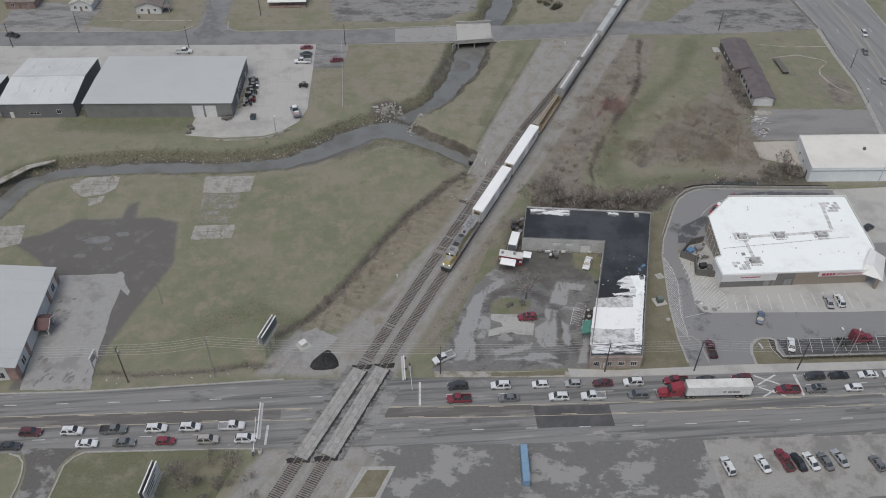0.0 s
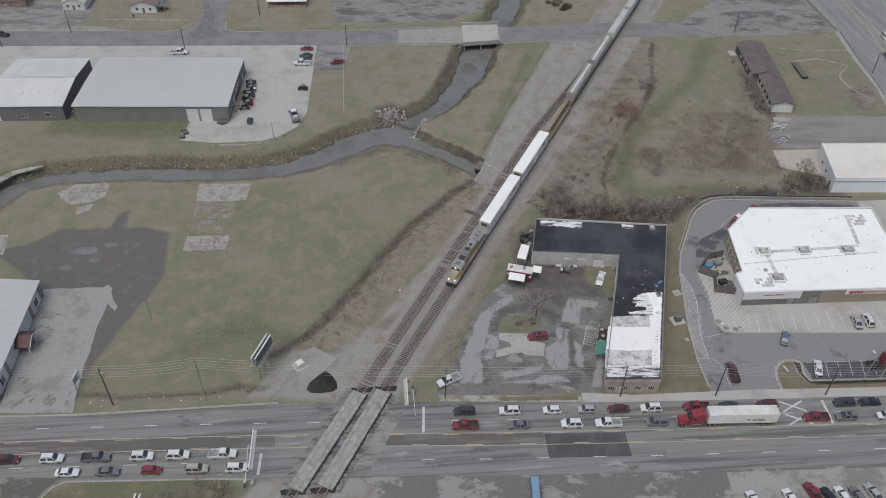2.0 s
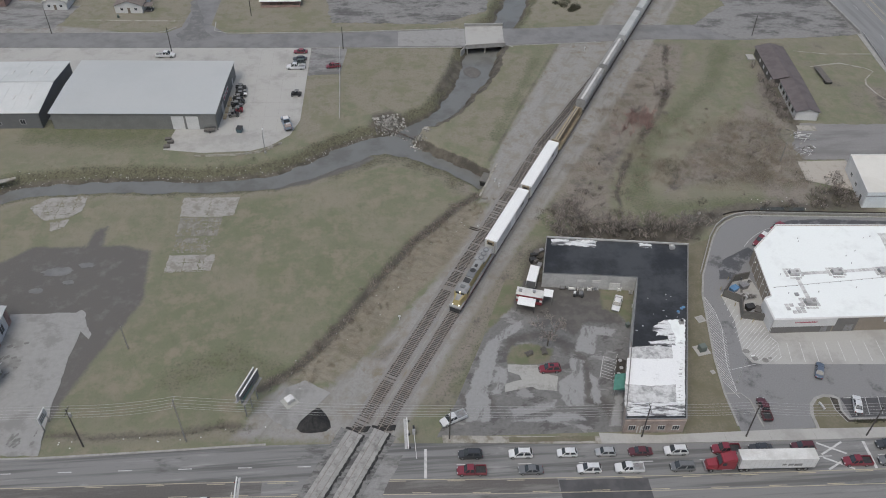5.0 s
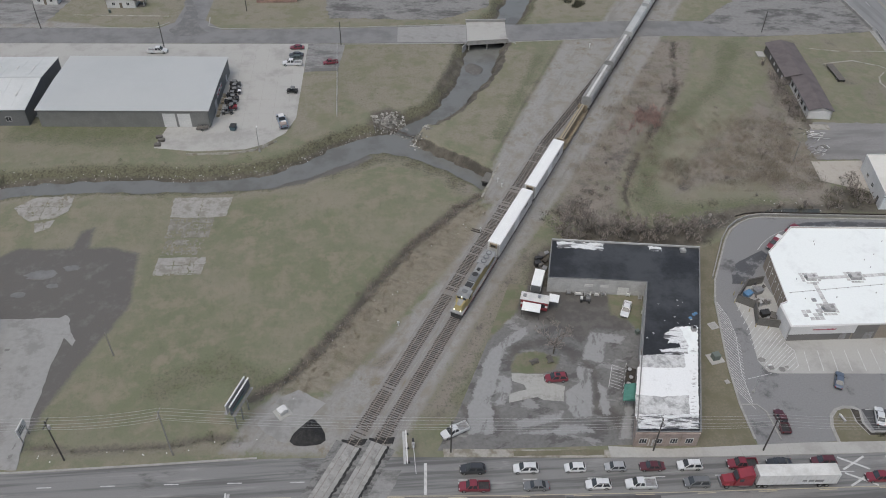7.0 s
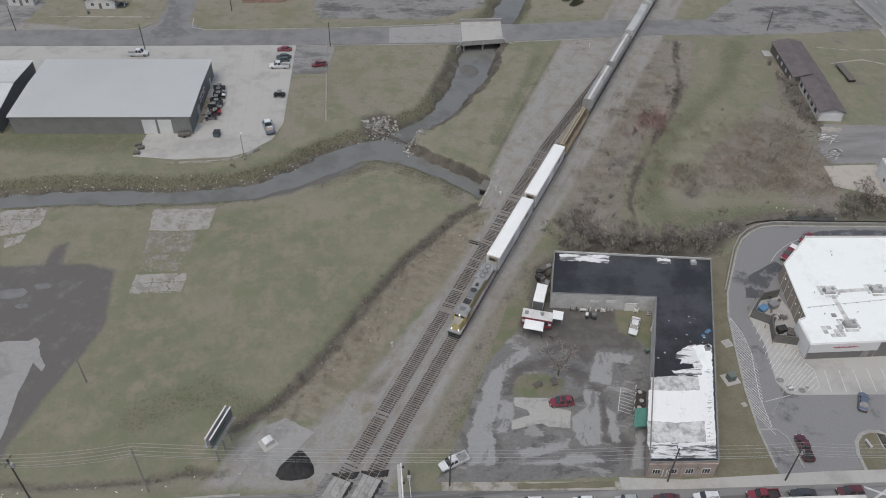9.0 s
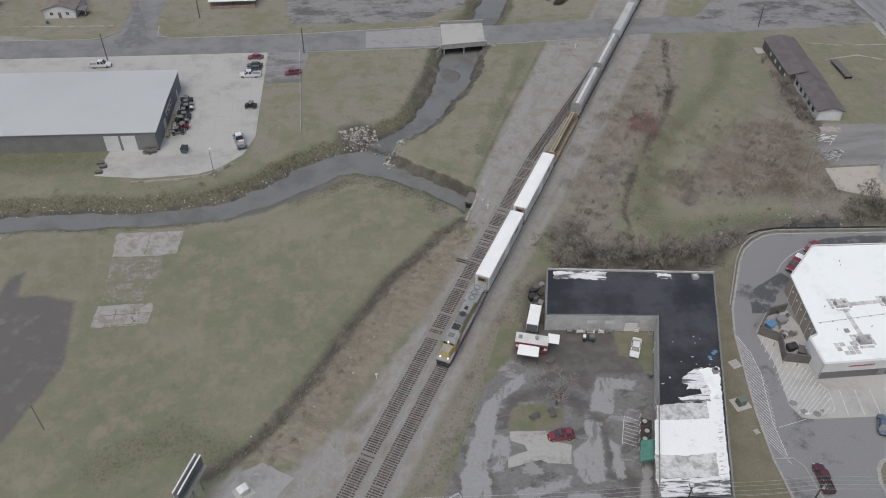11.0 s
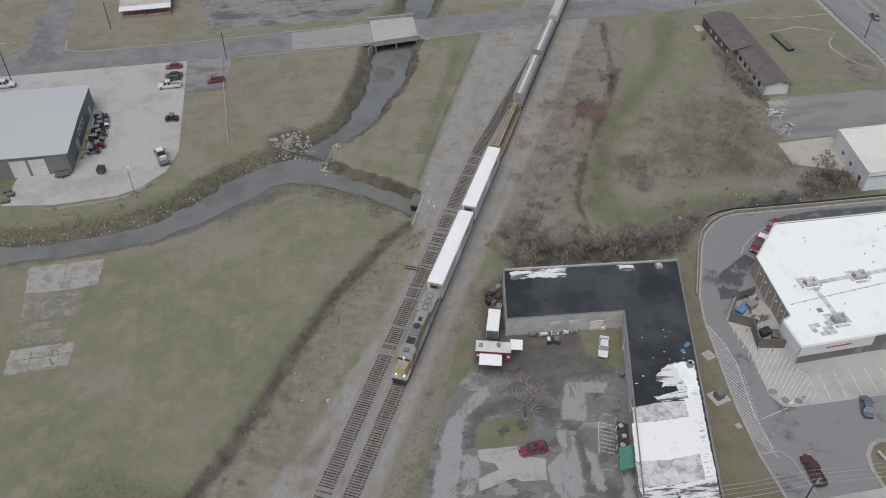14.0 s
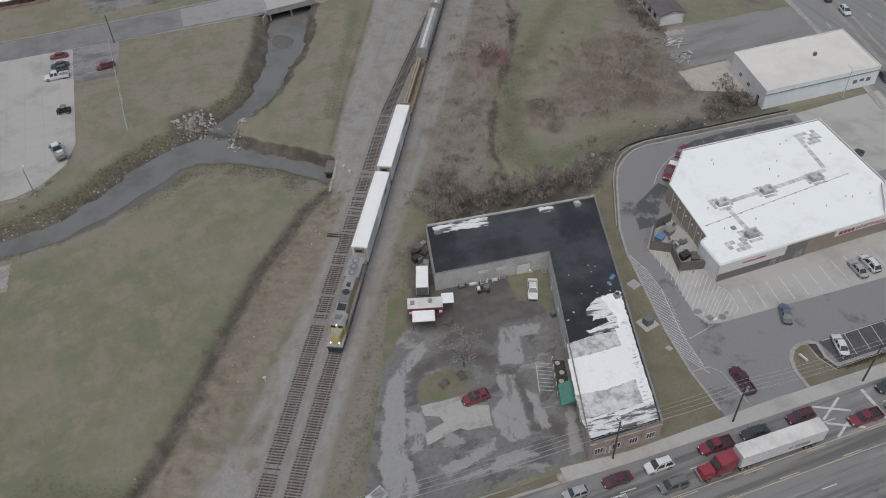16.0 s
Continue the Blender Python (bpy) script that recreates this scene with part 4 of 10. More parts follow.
y_oil = blob([[(24.5, 136), (43.5, 131.0), (46.6, 127), (46.8, 120), (39.2, 120.9), (36.4, 117.4), (32.5, 122.3), (27, 124.6), (22.6, 129)], [(21, 113), (23, 118.2), (29, 119.6), (35, 117), (34.6, 112), (31, 118), (25, 116.6)], [(35.3, 114.2), (37.9, 112.0), (37.5, 103.9), (40.2, 100.8), (38.6, 97.7), (37.3, 100.1), (34.9, 101.2), (36.4, 108.5)], [(12.4, 105), (18.4, 104.4), (18.6, 101.2), (13, 101)]], 3.0)
y_turf = blob([[(23.8, 116.0), (27.4, 116.4), (31.4, 114.6), (30.4, 111.6), (27.8, 110.9), (22.3, 111.6), (22.0, 112.8)], [(44.2, 130.5), (52.6, 131), (49.5, 121.0), (47.6, 119.4), (46.8, 123.0), (43.6, 124.6)], [(6, 95), (8.5, 100.6), (12.6, 109.7), (15.8, 116.3), (20.6, 121.4), (25.2, 126.4), (27.2, 131), (30, 135.4), (28, 140), (18, 134)]], 2.5)
yq = np.arange(n_ - 1)
yi, yj = np.meshgrid(yq, yq)
y0_ = (yj * n_ + yi).ravel()
me = bpy.data.meshes.new("pavement")
me.from_pydata(np.column_stack([Q * K, np.zeros(len(Q))]).tolist(), [], np.stack([y0_, y0_ + 1, y0_ + n_ + 1, y0_ + n_], 1).tolist())
layer = me.color_attributes.new("zone", "FLOAT_COLOR", "POINT")
layer.data.foreach_set("color", np.column_stack([y_light, y_oil, y_turf, np.ones(len(Q))]).astype(np.float32).ravel())
me.materials.append(M["yard"])
tagged(new("pavement", me), "dark broken asphalt yard with pale worn drives", "parking lot", kind="structure")
lot([(22.2, 111.3), (27.8, 110.9), (27.8, 109.2), (31.2, 107.8), (30.5, 104.4), (26.8, 105.0), (25.9, 105.7), (20.8, 104.9), (21.1, 106.8), (24.2, 107.5), (24.0, 108.6), (22.1, 109.6)], 0.026, M["pad_grey"], "old pale concrete pad", rag=0.12, seed=13)
# west lot and slabs in the field
lot([(-75, 131), (-62.2, 130.6), (-61.2, 131.6), (-59, 133), (-57.0, 128.4), (-58.0, 123.2), (-60.2, 125.6), (-60.6, 119), (-60.7, 103), (-60.0, 97.0), (-74, 97.8)], 0.012, M["light_lot"], "pale grey paved lot with mud stains", rag=0.18, seed=16)
def field_slab(outline, seed, mat, step, wear, label):
    """Old floor slab lying on the field: cracked into bays, with gaps where the turf has come through."""
    p = np.array(outline)
    c = 0.14
    sx, sy = np.arange(p[:, 0].min() - 0.4, p[:, 0].max() + 0.4, c), np.arange(p[:, 1].min() - 0.4, p[:, 1].max() + 0.4, c)
    X, Y = np.meshgrid(sx, sy)
    F = np.stack([X.ravel(), Y.ravel()], 1)
    n1 = np.array([noise.noise((x * 0.8, y * 0.8, seed)) for x, y in F])
    n2 = np.array([0.6 * noise.noise((x * 0.4, y * 0.4, seed + 9)) + 0.5 * noise.noise((x * 1.3, y * 1.3, seed)) + 0.5 * noise.noise((x * 2.6, y * 2.6, seed)) for x, y in F])
    sd = poly_sd(F, outline)
    u, v = (F[:, 0] - p[0, 0]) / step[0] + 0.10 * n1, (F[:, 1] - p[0, 1]) / step[1] + 0.10 * n1
    crack = np.minimum(np.abs(u - np.round(u)) * step[0], np.abs(v - np.round(v)) * step[1])
    keep = (sd + 0.22 * n1 > 0) & ((crack > 0.10) | (n2 > 0.12)) & (n2 > wear)
    keep = keep.reshape(X.shape)
    idx, vs, fs = {}, [], []
    def vert(i, j, low):
        if (i, j, low) not in idx:
            x, y = sx[0] + (i - 0.5) * c, sy[0] + (j - 0.5) * c
            idx[(i, j, low)] = len(vs)
            vs.append((x * K, y * K, z_at(x, y) + (-0.25 if low else 0.07)))
        return idx[(i, j, low)]
    ny_, nx_ = keep.shape
    for j in range(ny_):
        for i in range(nx_):
            if not keep[j, i]:
                continue
            ring = ((i, j), (i + 1, j), (i + 1, j + 1), (i, j + 1))
            fs.append([vert(a, b_, 0) for a, b_ in ring])
            for q, (di, dj) in enumerate(((0, -1), (1, 0), (0, 1), (-1, 0))):
                if not (0 <= i + di < nx_ and 0 <= j + dj < ny_ and keep[j + dj, i + di]):
                    a, b_ = ring[q], ring[(q + 1) % 4]
                    fs.append([vert(*a, 0), vert(*a, 1), vert(*b_, 1), vert(*b_, 0)])
    me_ = bpy.data.meshes.new("slab")
    me_.from_pydata(vs, [], fs)
    me_.materials.append(M[mat])
    tagged(new("slab", me_), label, "slab", kind="structure")


for outline, seed, mat, step, wear, label in (
        ([(-46.8, 166.9), (-33.6, 166.2), (-34.3, 159.3), (-38, 159.0), (-46.4, 159.8)], 21, "slab_pale", (6.6, 20), -9, "old pale concrete floor slab in the grass"),
        ([(-46.3, 159.2), (-36.7, 158.8), (-37.2, 152.4), (-46.4, 152.6)], 24, "slab", (1.6, 2.2), -0.16, "broken concrete floor overgrown with turf"),
        ([(-45.9, 152.2), (-38.0, 152.0), (-38.4, 147.0), (-46.2, 147.2)], 27, "slab", (1.4, 1.8), 0.04, "last scraps of a concrete floor in the turf"),
        ([(-46.5, 146.4), (-36.6, 146.0), (-37.1, 141.0), (-46.9, 141.0)], 25, "slab_pale", (3.3, 2.6), -0.42, "cracked pale concrete floor slab in the grass"),
        ([(-81.4, 165.4), (-77.3, 168.8), (-69.0, 169.0), (-69.2, 163.4), (-71.4, 161.2), (-76.2, 160.2), (-78, 161.4)], 22, "slab_pale", (3.4, 3.0), -0.34, "cracked pale concrete floor slab in the grass"),
        ([(-75.2, 159.5), (-71.2, 160.3), (-71.6, 157.7), (-74.2, 156.5)], 26, "slab_pale", (2.2, 2.0), -0.34, "small cracked piece of concrete floor in the grass"),
        ([(-104, 150), (-88, 150), (-87, 143), (-100, 139)], 23, "slab_pale", (4, 3.4), -0.5, "cracked pale concrete floor slab in the grass")):
    field_slab(outline, seed, mat, step, wear, label)
for px, py, rx, ry, seed in ((-69, 143, 3.2, 1.5, 1), (-63.5, 144.5, 1.6, 0.9, 2), (-72, 137.5, 1.5, 0.8, 3), (-66, 139.6, 1.2, 0.7, 4)):
    r = random.Random(seed)
    ring = [(px + rx * (1 + r.uniform(-0.2, 0.2)) * math.cos(a / 9 * math.pi), py + ry * (1 + r.uniform(-0.2, 0.2)) * math.sin(a / 9 * math.pi)) for a in range(18)]
    zz = z_at(px, py)
    structure("puddle", prism(bmesh.new(), ws(ring), zz - 0.15, zz + 0.05), M["puddle"], "shallow grey puddle on the mud", "puddle")
r = random.Random(41)
for i in range(30):
    if i < 16:
        x, y, a, b_ = -71.6 + r.gauss(0, 1.1), r.uniform(102, 126), r.uniform(0.15, 0.6), r.uniform(0.2, 0.9)
    else:
        x, y, a, b_ = r.uniform(-72, -61.5), 99.4 + abs(r.gauss(0, 1.5)), r.uniform(0.12, 0.4), r.uniform(0.3, 1.0)
    lean_ = r.uniform(-0.9, -0.2)
    ring = [(x + a * math.cos(k / 8 * math.pi) - lean_ * b_ * math.sin(k / 8 * math.pi), y + b_ * math.sin(k / 8 * math.pi)) for k in range(16)]
    lot(ring, 0.016 + 0.0003 * i, M["damp"], "dark damp mud stain on the paving", "stain", "stain", rag=0.16, seed=i, depth=0.03)
lot([(-18.9, 108.8), (-22.6, 103.4), (-21.0, 101.2), (-17.7, 99.1), (-13.7, 103.7), (-11.2, 106.8), (-15.8, 110.2)], 0.012, M["light_lot"], "worn grey paved pad under the concrete box", rag=0.15, seed=51)
# pharmacy lot
lot([(61.3, 93.2), (61.2, 101.5), (62.0, 110), (63.6, 118.5), (65.4, 127.2), (67.4, 133), (73.6, 144.7), (78.4, 150.4), (84, 152.2), (98.5, 150.8), (118, 149.2), (121.5, 128), (121.5, 93)], 0.0, M["pharm_asphalt"], "smooth grey asphalt lot round the pharmacy")
lot([(69.2, 127.0), (69.5, 119.5), (68.1, 111.2), (69.0, 108.6), (70.6, 108.1), (101.3, 106.0), (113, 105.6), (116, 119.5), (78, 123), (77, 133), (73, 131.4)], 0.014, M["concrete"], "pale concrete apron with parking stalls")
for i, (outline, rag) in enumerate((([(73.4, 137.4), (77.0, 139.4), (80.2, 141.0), (81.6, 139.6), (79.4, 137.8), (77.0, 135.7), (75.2, 133.4), (73.4, 131.4), (70.4, 131.6), (71.4, 134.6)], 0.35), ([(89.4, 149.2), (97.0, 149.9), (105.9, 149.1), (116.0, 148.1), (115.6, 145.4), (104.8, 147.0), (97, 147.4), (90.4, 147.8)], 0.3))):
    lot(outline, 0.006 + 0.0008 * i, M["wet_asphalt"], "dark damp patch on the asphalt drive", "stain", "stain", rag=rag, seed=80 + i, depth=0.03)
structure("water", prism(bmesh.new(), ragged(ws([(85.6, 153.9), (88.4, 154.9), (94, 154.7), (99, 154.2), (98.4, 152.6), (94, 152.9), (89.7, 153.2)]), 0.12, 9), -0.6, z_at(92, 153.8) + 0.05), M["pond"], "dark standing water behind the retaining kerb", "pond")
lot([(117.6, 149.4), (139, 149.4), (133.5, 128), (115.0, 128), (116.6, 140)], 0.014, M["concrete"], "pale concrete yard east of the pharmacy")
lot([(51.2, 93.4), (61.0, 93.0), (61.0, 101.5), (63.5, 118.5), (65.2, 128), (73.5, 145), (66, 142), (65.4, 138.8)], 0.03, M["island"], "brown winter lawn strip", "lawn", "lawn")
lot([(-57.4, 81.9), (-32, 80.8), (-29, 80.2), (-30.4, 75), (-37, 60), (-68, 60), (-64.6, 66), (-61.6, 72), (-61.0, 76), (-60.6, 79.3), (-59.2, 80.9)], -0.02, M["rough_lawn"], "rough grass below the highway", "lawn", "lawn")
structure("road", band(bmesh.new(), ws([(-64.2, 83.4), (-64.4, 81), (-64.5, 79), (-64.4, 76), (-65, 72), (-68, 66), (-74, 60), (-90, 48)]), [6.6, 4.3, 3.3, 3.2, 3.2, 3.2, 3.2, 3.2], -0.3, 0.004), M["lot_asphalt"], "patched asphalt side road", "road")
structure("kerb", band(bmesh.new(), ws([(-71.4, 82.8), (-69.4, 82.0), (-68.3, 80.6), (-67.9, 78.6), (-67.8, 76), (-68.4, 72), (-71.2, 66.6)]), 0.18, -0.2, 0.14), M["kerb"], "grey concrete kerb round the corner", "kerb")
structure("kerb", band(bmesh.new(), ws([(-57.6, 82.0), (-59.4, 81.0), (-60.7, 79.4), (-61.1, 76), (-61.7, 72), (-64.8, 66)]), 0.18, -0.2, 0.12), M["kerb"], "grey concrete kerb round the corner", "kerb")
lot([(-6.6, 79.2), (2, 78.9), (46, 76.6), (150, 72.8), (150, -30), (-40, -30), (-8, 68), (-3, 75)], -0.008, M["patched_lot"], "dark worn asphalt lot with pale patches south of the highway")
lot([(58, 75.6), (110, 73.6), (110, 61), (58, 62)], 0.012, M["south_bays"], "pale concrete parking bays")
lot([(-6.4, 74.8), (-0.3, 74.4), (-3.6, 67.6), (-10, 67.8)], 0.13, M["kerb"], "kerbed traffic island", "kerb", depth=0.4)
lot([(-5.4, 74.0), (-1.4, 73.7), (-4.2, 68.4), (-8.8, 68.6)], 0.15, M["island"], "grass inside the kerbed island", "lawn", "lawn")

# highway details: patches, sidewalk and kerbs
road_strip("pavement", 27.2, 42.2, -5.6, -0.4, -0.2, 0.012, M["patch_asphalt"], "fresh dark asphalt patch", "road patch")
road_strip("pavement", -120, -22, -2.6, -0.12, -0.2, 0.01, M["turn_lane"], "darker brownish turn lane surface", "road patch")
road_strip("pavement", -2.5, 27, -2.6, -0.12, -0.2, 0.01, M["turn_lane"], "darker brownish turn lane surface", "road patch")
lot([(-2.6, 93.0), (1.6, 92.6), (-5.4, 79.4), (-9.5, 79.2)], 0.016, M["worn_lot"], "pale patched asphalt beside the crossing", "road patch", rag=0.2, seed=31)
road_strip("pavement", 8.5, 36, lambda x: north(x) + 0.0, lambda x: north(x) + 1.5, -0.2, 0.12, M["old_concrete"], "old stained concrete sidewalk along the yard", "sidewalk")
road_strip("pavement", 36, 121, lambda x: north(x) + 0.0, lambda x: float(np.interp(x, [8, 36, 52, 60, 76, 121], [9.2, 8.8, 7.6, 8.8, 8.4, 8.0])), -0.2, 0.13, M["concrete"], "pale concrete sidewalk along the highway", "sidewalk")
lot([(20, 93.95), (35, 93.1), (35, 94.2), (20, 94.9)], 0.15, M["island"], "grass verge in the sidewalk", "lawn", "lawn", rag=0.1, seed=33)


def kerb(line, label="grey concrete kerb", half=0.16, z=0.14, mat="kerb"):
    return structure("kerb", band(bmesh.new(), ws(line), half, -0.2, z), M[mat], label, "kerb")


kerb([(61.2, 94.5), (61.2, 101.7), (62.1, 110), (63.7, 118.5), (65.4, 127.2), (67.4, 133), (73.6, 144.8), (76, 148.2), (78.6, 150.3), (81.5, 151.7), (84.5, 152.1), (98.5, 150.8), (118, 149.2)], half=0.22)
structure("wall_north", band(bmesh.new(), ws([(66.9, 133.4), (73.0, 145.2), (75.6, 148.8), (78.2, 150.9), (81.3, 152.3), (84.5, 152.8), (98.5, 151.5), (116.8, 149.9)]), 0.12, -0.2, 0.75), M["kerb"], "low pale retaining wall behind the pharmacy", "wall")
kerb([axis(x, north(x) + 0.12) for x in (-140, -110, -80, -60, -50, -39, -30, -22)], half=0.2)
kerb([(-57.6, 82.0), (-32, 80.7), (-25, 80.1)])
kerb([(61.2, 101.7), (64.2, 101.5), (65.3, 99.8), (65.6, 94)])
island_edge = [(74.9, 92.6), (75.1, 96.1), (76.0, 98.4), (77.4, 99.7), (79.2, 100.2), (81.0, 100.0), (82.0, 99.2), (81.4, 96.4), (81.9, 94.7), (103.5, 93.7), (121, 93), (121, 91.2), (102, 91.4), (84, 92.2)]
lot(island_edge, 0.12, M["kerb"], "kerbed planting island", "kerb", depth=0.3)
lot([(75.5, 92.9), (75.7, 96.0), (76.5, 98.0), (77.8, 99.2), (79.2, 99.6), (80.2, 99.4), (79.9, 96.8), (81.0, 93.9), (121, 92.2), (121, 91.5), (102, 91.7), (84, 92.5)], 0.14, M["island"], "brown grass on the kerbed island", "lawn", "lawn")
lot([(80.3, 99.5), (81.5, 99.0), (80.9, 96.4), (81.5, 94.3), (103.5, 93.3), (121, 92.6), (121, 92.3), (103.5, 92.9), (81.2, 93.9), (80.2, 96.6)], 0.16, M["mulch"], "dark mulch bed along the kerb", "planting bed")
lot([(82.2, 99.3), (107, 98.6), (107, 94.0), (82.4, 94.9)], 0.012, M["patch_asphalt"], "dark asphalt parking bays", rag=0.0)
structure("kerb", band(bmesh.new(), ws([(-21.6, 239.2), (-10, 238.4), (26, 237.2)]), 0.14, -0.2, 0.1), M["kerb"], "pale kerb along the far street", "kerb")
structure("kerb", band(bmesh.new(), ws([(40, 237.4), (64, 238.1), (68, 238.4)]), 0.14, -0.2, 0.1), M["kerb"], "pale kerb along the far street", "kerb")
structure("kerb", band(bmesh.new(), ws([(-140, 255.6), (-110, 254.0), (-70, 251.6), (-66, 252), (-62.6, 255)]), 0.16, -0.2, 0.1), M["kerb"], "pale kerb along the far street", "kerb")
structure("kerb", band(bmesh.new(), ws([(-50.8, 258), (-50.4, 252), (-46, 250), (-9, 249), (26, 249.8)]), 0.16, -0.2, 0.1), M["kerb"], "pale kerb along the far street", "kerb")
structure("barrier", band(bmesh.new(), ws([(153.9, 340), (153.9, 262), (153.9, 240)]), 0.25, -0.2, 1.1), M["kerb"], "white concrete road barrier", "barrier")
kerb([(153.6, 239), (151.2, 219.4), (149.8, 201.2), (146.4, 185), (143.8, 173.2), (135.2, 143.5)], "pale kerb and gutter of the highway", 0.8, 0.1)
kerb([(181.4, 262), (176.4, 215), (166.4, 175), (156.4, 138)], "pale kerb and gutter of the highway", 0.4, 0.1)
structure("path", band(bmesh.new(), ws([(-120, 150), (-106, 163), (-100, 168.6), (-94.3, 174.8), (-88, 177.2)]), [1.4, 1.4, 1.3, 1.1, 0.5], -0.2, 0.12), M["old_concrete"], "curved pale concrete flood wall beside the creek", "path")
structure("path", band(bmesh.new(), ws([(128.8, 219.5), (132.2, 220.3), (138.8, 221.2), (145.4, 217.6), (146.6, 215.8), (144.4, 213.6), (142.2, 211.6), (140.9, 208.4), (141.4, 203.8), (142.6, 200.2), (146.0, 195.0)]), [0.12, 0.25, 0.35, 0.25, 0.15, 0.2, 0.3, 0.3, 0.3, 0.25, 0.12], -0.2, 0.02), M["old_concrete"], "thin pale curving path in the grass", "path")
structure("path", band(bmesh.new(), ws([(127.7, 229.5), (137.2, 227.0), (152.0, 226.2)]), [0.1, 0.25, 0.25], -0.2, 0.02), M["old_concrete"], "thin pale straight path in the grass", "path")
gr = structure("guardrail", band(bmesh.new(), ws([(154.8, 239), (151.7, 218), (150.2, 202), (148.2, 190)]), 0.06, 0.45, 0.8), M["galv"], "grey steel guardrail along the highway", "guardrail")
for i in range(24):
    yy = 190.5 + i * 2.05
    xx = float(np.interp(yy, [190, 202, 218, 239], [148.2, 150.2, 151.7, 154.8])) - 0.12
    part("post", box(bmesh.new(), xx * K - 0.07, xx * K + 0.07, yy * K - 0.07, yy * K + 0.07, -0.1, 0.75), M["wood_grey"], gr)
# thin black upright strip following the outer side of the retaining wall
structure("dark_strip", band(bmesh.new(), ws([(78.6, 152.6), (81.0, 153.4), (84.5, 153.7), (98.5, 152.4), (117, 150.8)]), 0.05, -0.4, 0.45), M["mulch"], "low black upright strip behind the retaining wall", "fence")
lot([(111.5, 188.6), (116.4, 188.2), (116.0, 185.6), (111.2, 186.2)], 0.05, M["old_concrete"], "pale concrete slab at the house end", "slab", rag=0.1, seed=61)


# ---- buildings ----
def facing(a, b_):
    """Pose at plan point a whose x axis runs towards b_ (metres)."""
    ang = math.degrees(math.atan2(b_[1] - a[1], b_[0] - a[0]))
    return pose(a[0], a[1], 0, 0, 0, ang), math.dist(a, b_)


def wall_run(parent, a, b_, z0, z1, thick, material, name="wall", label=""):
    """A wall between two plan points, its outer face on the line, its body to the left of a to b."""
    m, n = facing(a, b_)
    ob = part(name, box(bmesh.new(), 0, n, 0, thick, z0, z1), material, parent, label)
    ob.matrix_basis = m
    return ob, n


def window(parent, x, z, wd, ht, y=0.0, bars=1, frame="fascia", label="", name="window"):
    """A window on a wall's outer face (local y = 0, looking to -y): frame, sill and panes."""
    fr = bmesh.new()
    t = 0.07
    for x0, x1, z0, z1 in ((-wd / 2, wd / 2, 0, t), (-wd / 2, wd / 2, ht - t, ht), (-wd / 2, -wd / 2 + t, t, ht - t), (wd / 2 - t, wd / 2, t, ht - t)):
        box(fr, x + x0, x + x1, y - 0.07, y + 0.02, z + z0, z + z1)
    for i in range(bars):
        xb = x - wd / 2 + wd * (i + 1) / (bars + 1)
        box(fr, xb - 0.03, xb + 0.03, y - 0.06, y + 0.02, z + t, z + ht - t)
    f = part(name, fr, M[frame], parent, label)
    for i in range(bars + 1):
        xa, xb = x - wd / 2 + wd * i / (bars + 1), x - wd / 2 + wd * (i + 1) / (bars + 1)
        part("pane", box(bmesh.new(), xa + 0.04, xb - 0.04, y - 0.03, y + 0.01, z + t, z + ht - t), M["glass"], f)
    return f


def door(parent, x, wd, ht, material, y=0.0, name="door", z=0.0):
    bm = box(bmesh.new(), x - wd / 2, x + wd / 2, y - 0.06, y + 0.02, z, z + ht)
    for i in range(4):
        box(bm, x - wd / 2 + 0.08, x + wd / 2 - 0.08, y - 0.085, y - 0.055, z + ht * (i + 0.12) / 4, z + ht * (i + 0.88) / 4)
    d = part(name, bm, material, parent)
    part("handle", box(bmesh.new(), x + wd * 0.36, x + wd * 0.42, y - 0.15, y - 0.05, z + ht * 0.42, z + ht * 0.48), M["steel"], d)
    return d


def flat_building(name, label, outline, h, wall_mats, roof_mat, parapet=0.35, parapet_mat="parapet", category="building"):
    """Walls with thickness round a plan outline (metres, counter-clockwise), a roof deck and a parapet cap on each run."""
    b_ = thing(name, label, category)
    walls = []
    n = len(outline)
    for i in range(n):
        a, c = outline[i], outline[(i + 1) % n]
        ob, ln = wall_run(b_, a, c, -0.1, h, 0.16, M[wall_mats[i % len(wall_mats)]])
        walls.append((ob, ln))
        cap = part("parapet_cap", box(bmesh.new(), -0.04, ln + 0.04, -0.05 - 0.004 * (i % 3), 0.15, h - 0.004 * (i % 3), h + 0.12 + 0.004 * (i % 3)), M[parapet_mat if i != n - 2 or parapet_mat != "cap_grey" else "parapet"], b_)
        cap.matrix_basis = facing(a, c)[0]
    cx, cy = sum(p[0] for p in outline) / n, sum(p[1] for p in outline) / n
    inner = []
    for i in range(n):
        p0, p1, p2 = Vector(outline[i - 1]), Vector(outline[i]), Vector(outline[(i + 1) % n])
        d1, d2 = (p1 - p0).normalized(), (p2 - p1).normalized()
        n1, n2 = Vector((-d1.y, d1.x)), Vector((-d2.y, d2.x))
        m = (n1 + n2).normalized()
        inner.append(tuple(p1 + m * (0.14 / max(0.3, m.dot(n1)))))
    roof = part("roof", prism(bmesh.new(), inner, h - parapet - 0.2, h - parapet), M[roof_mat], b_)
    return b_, walls, roof


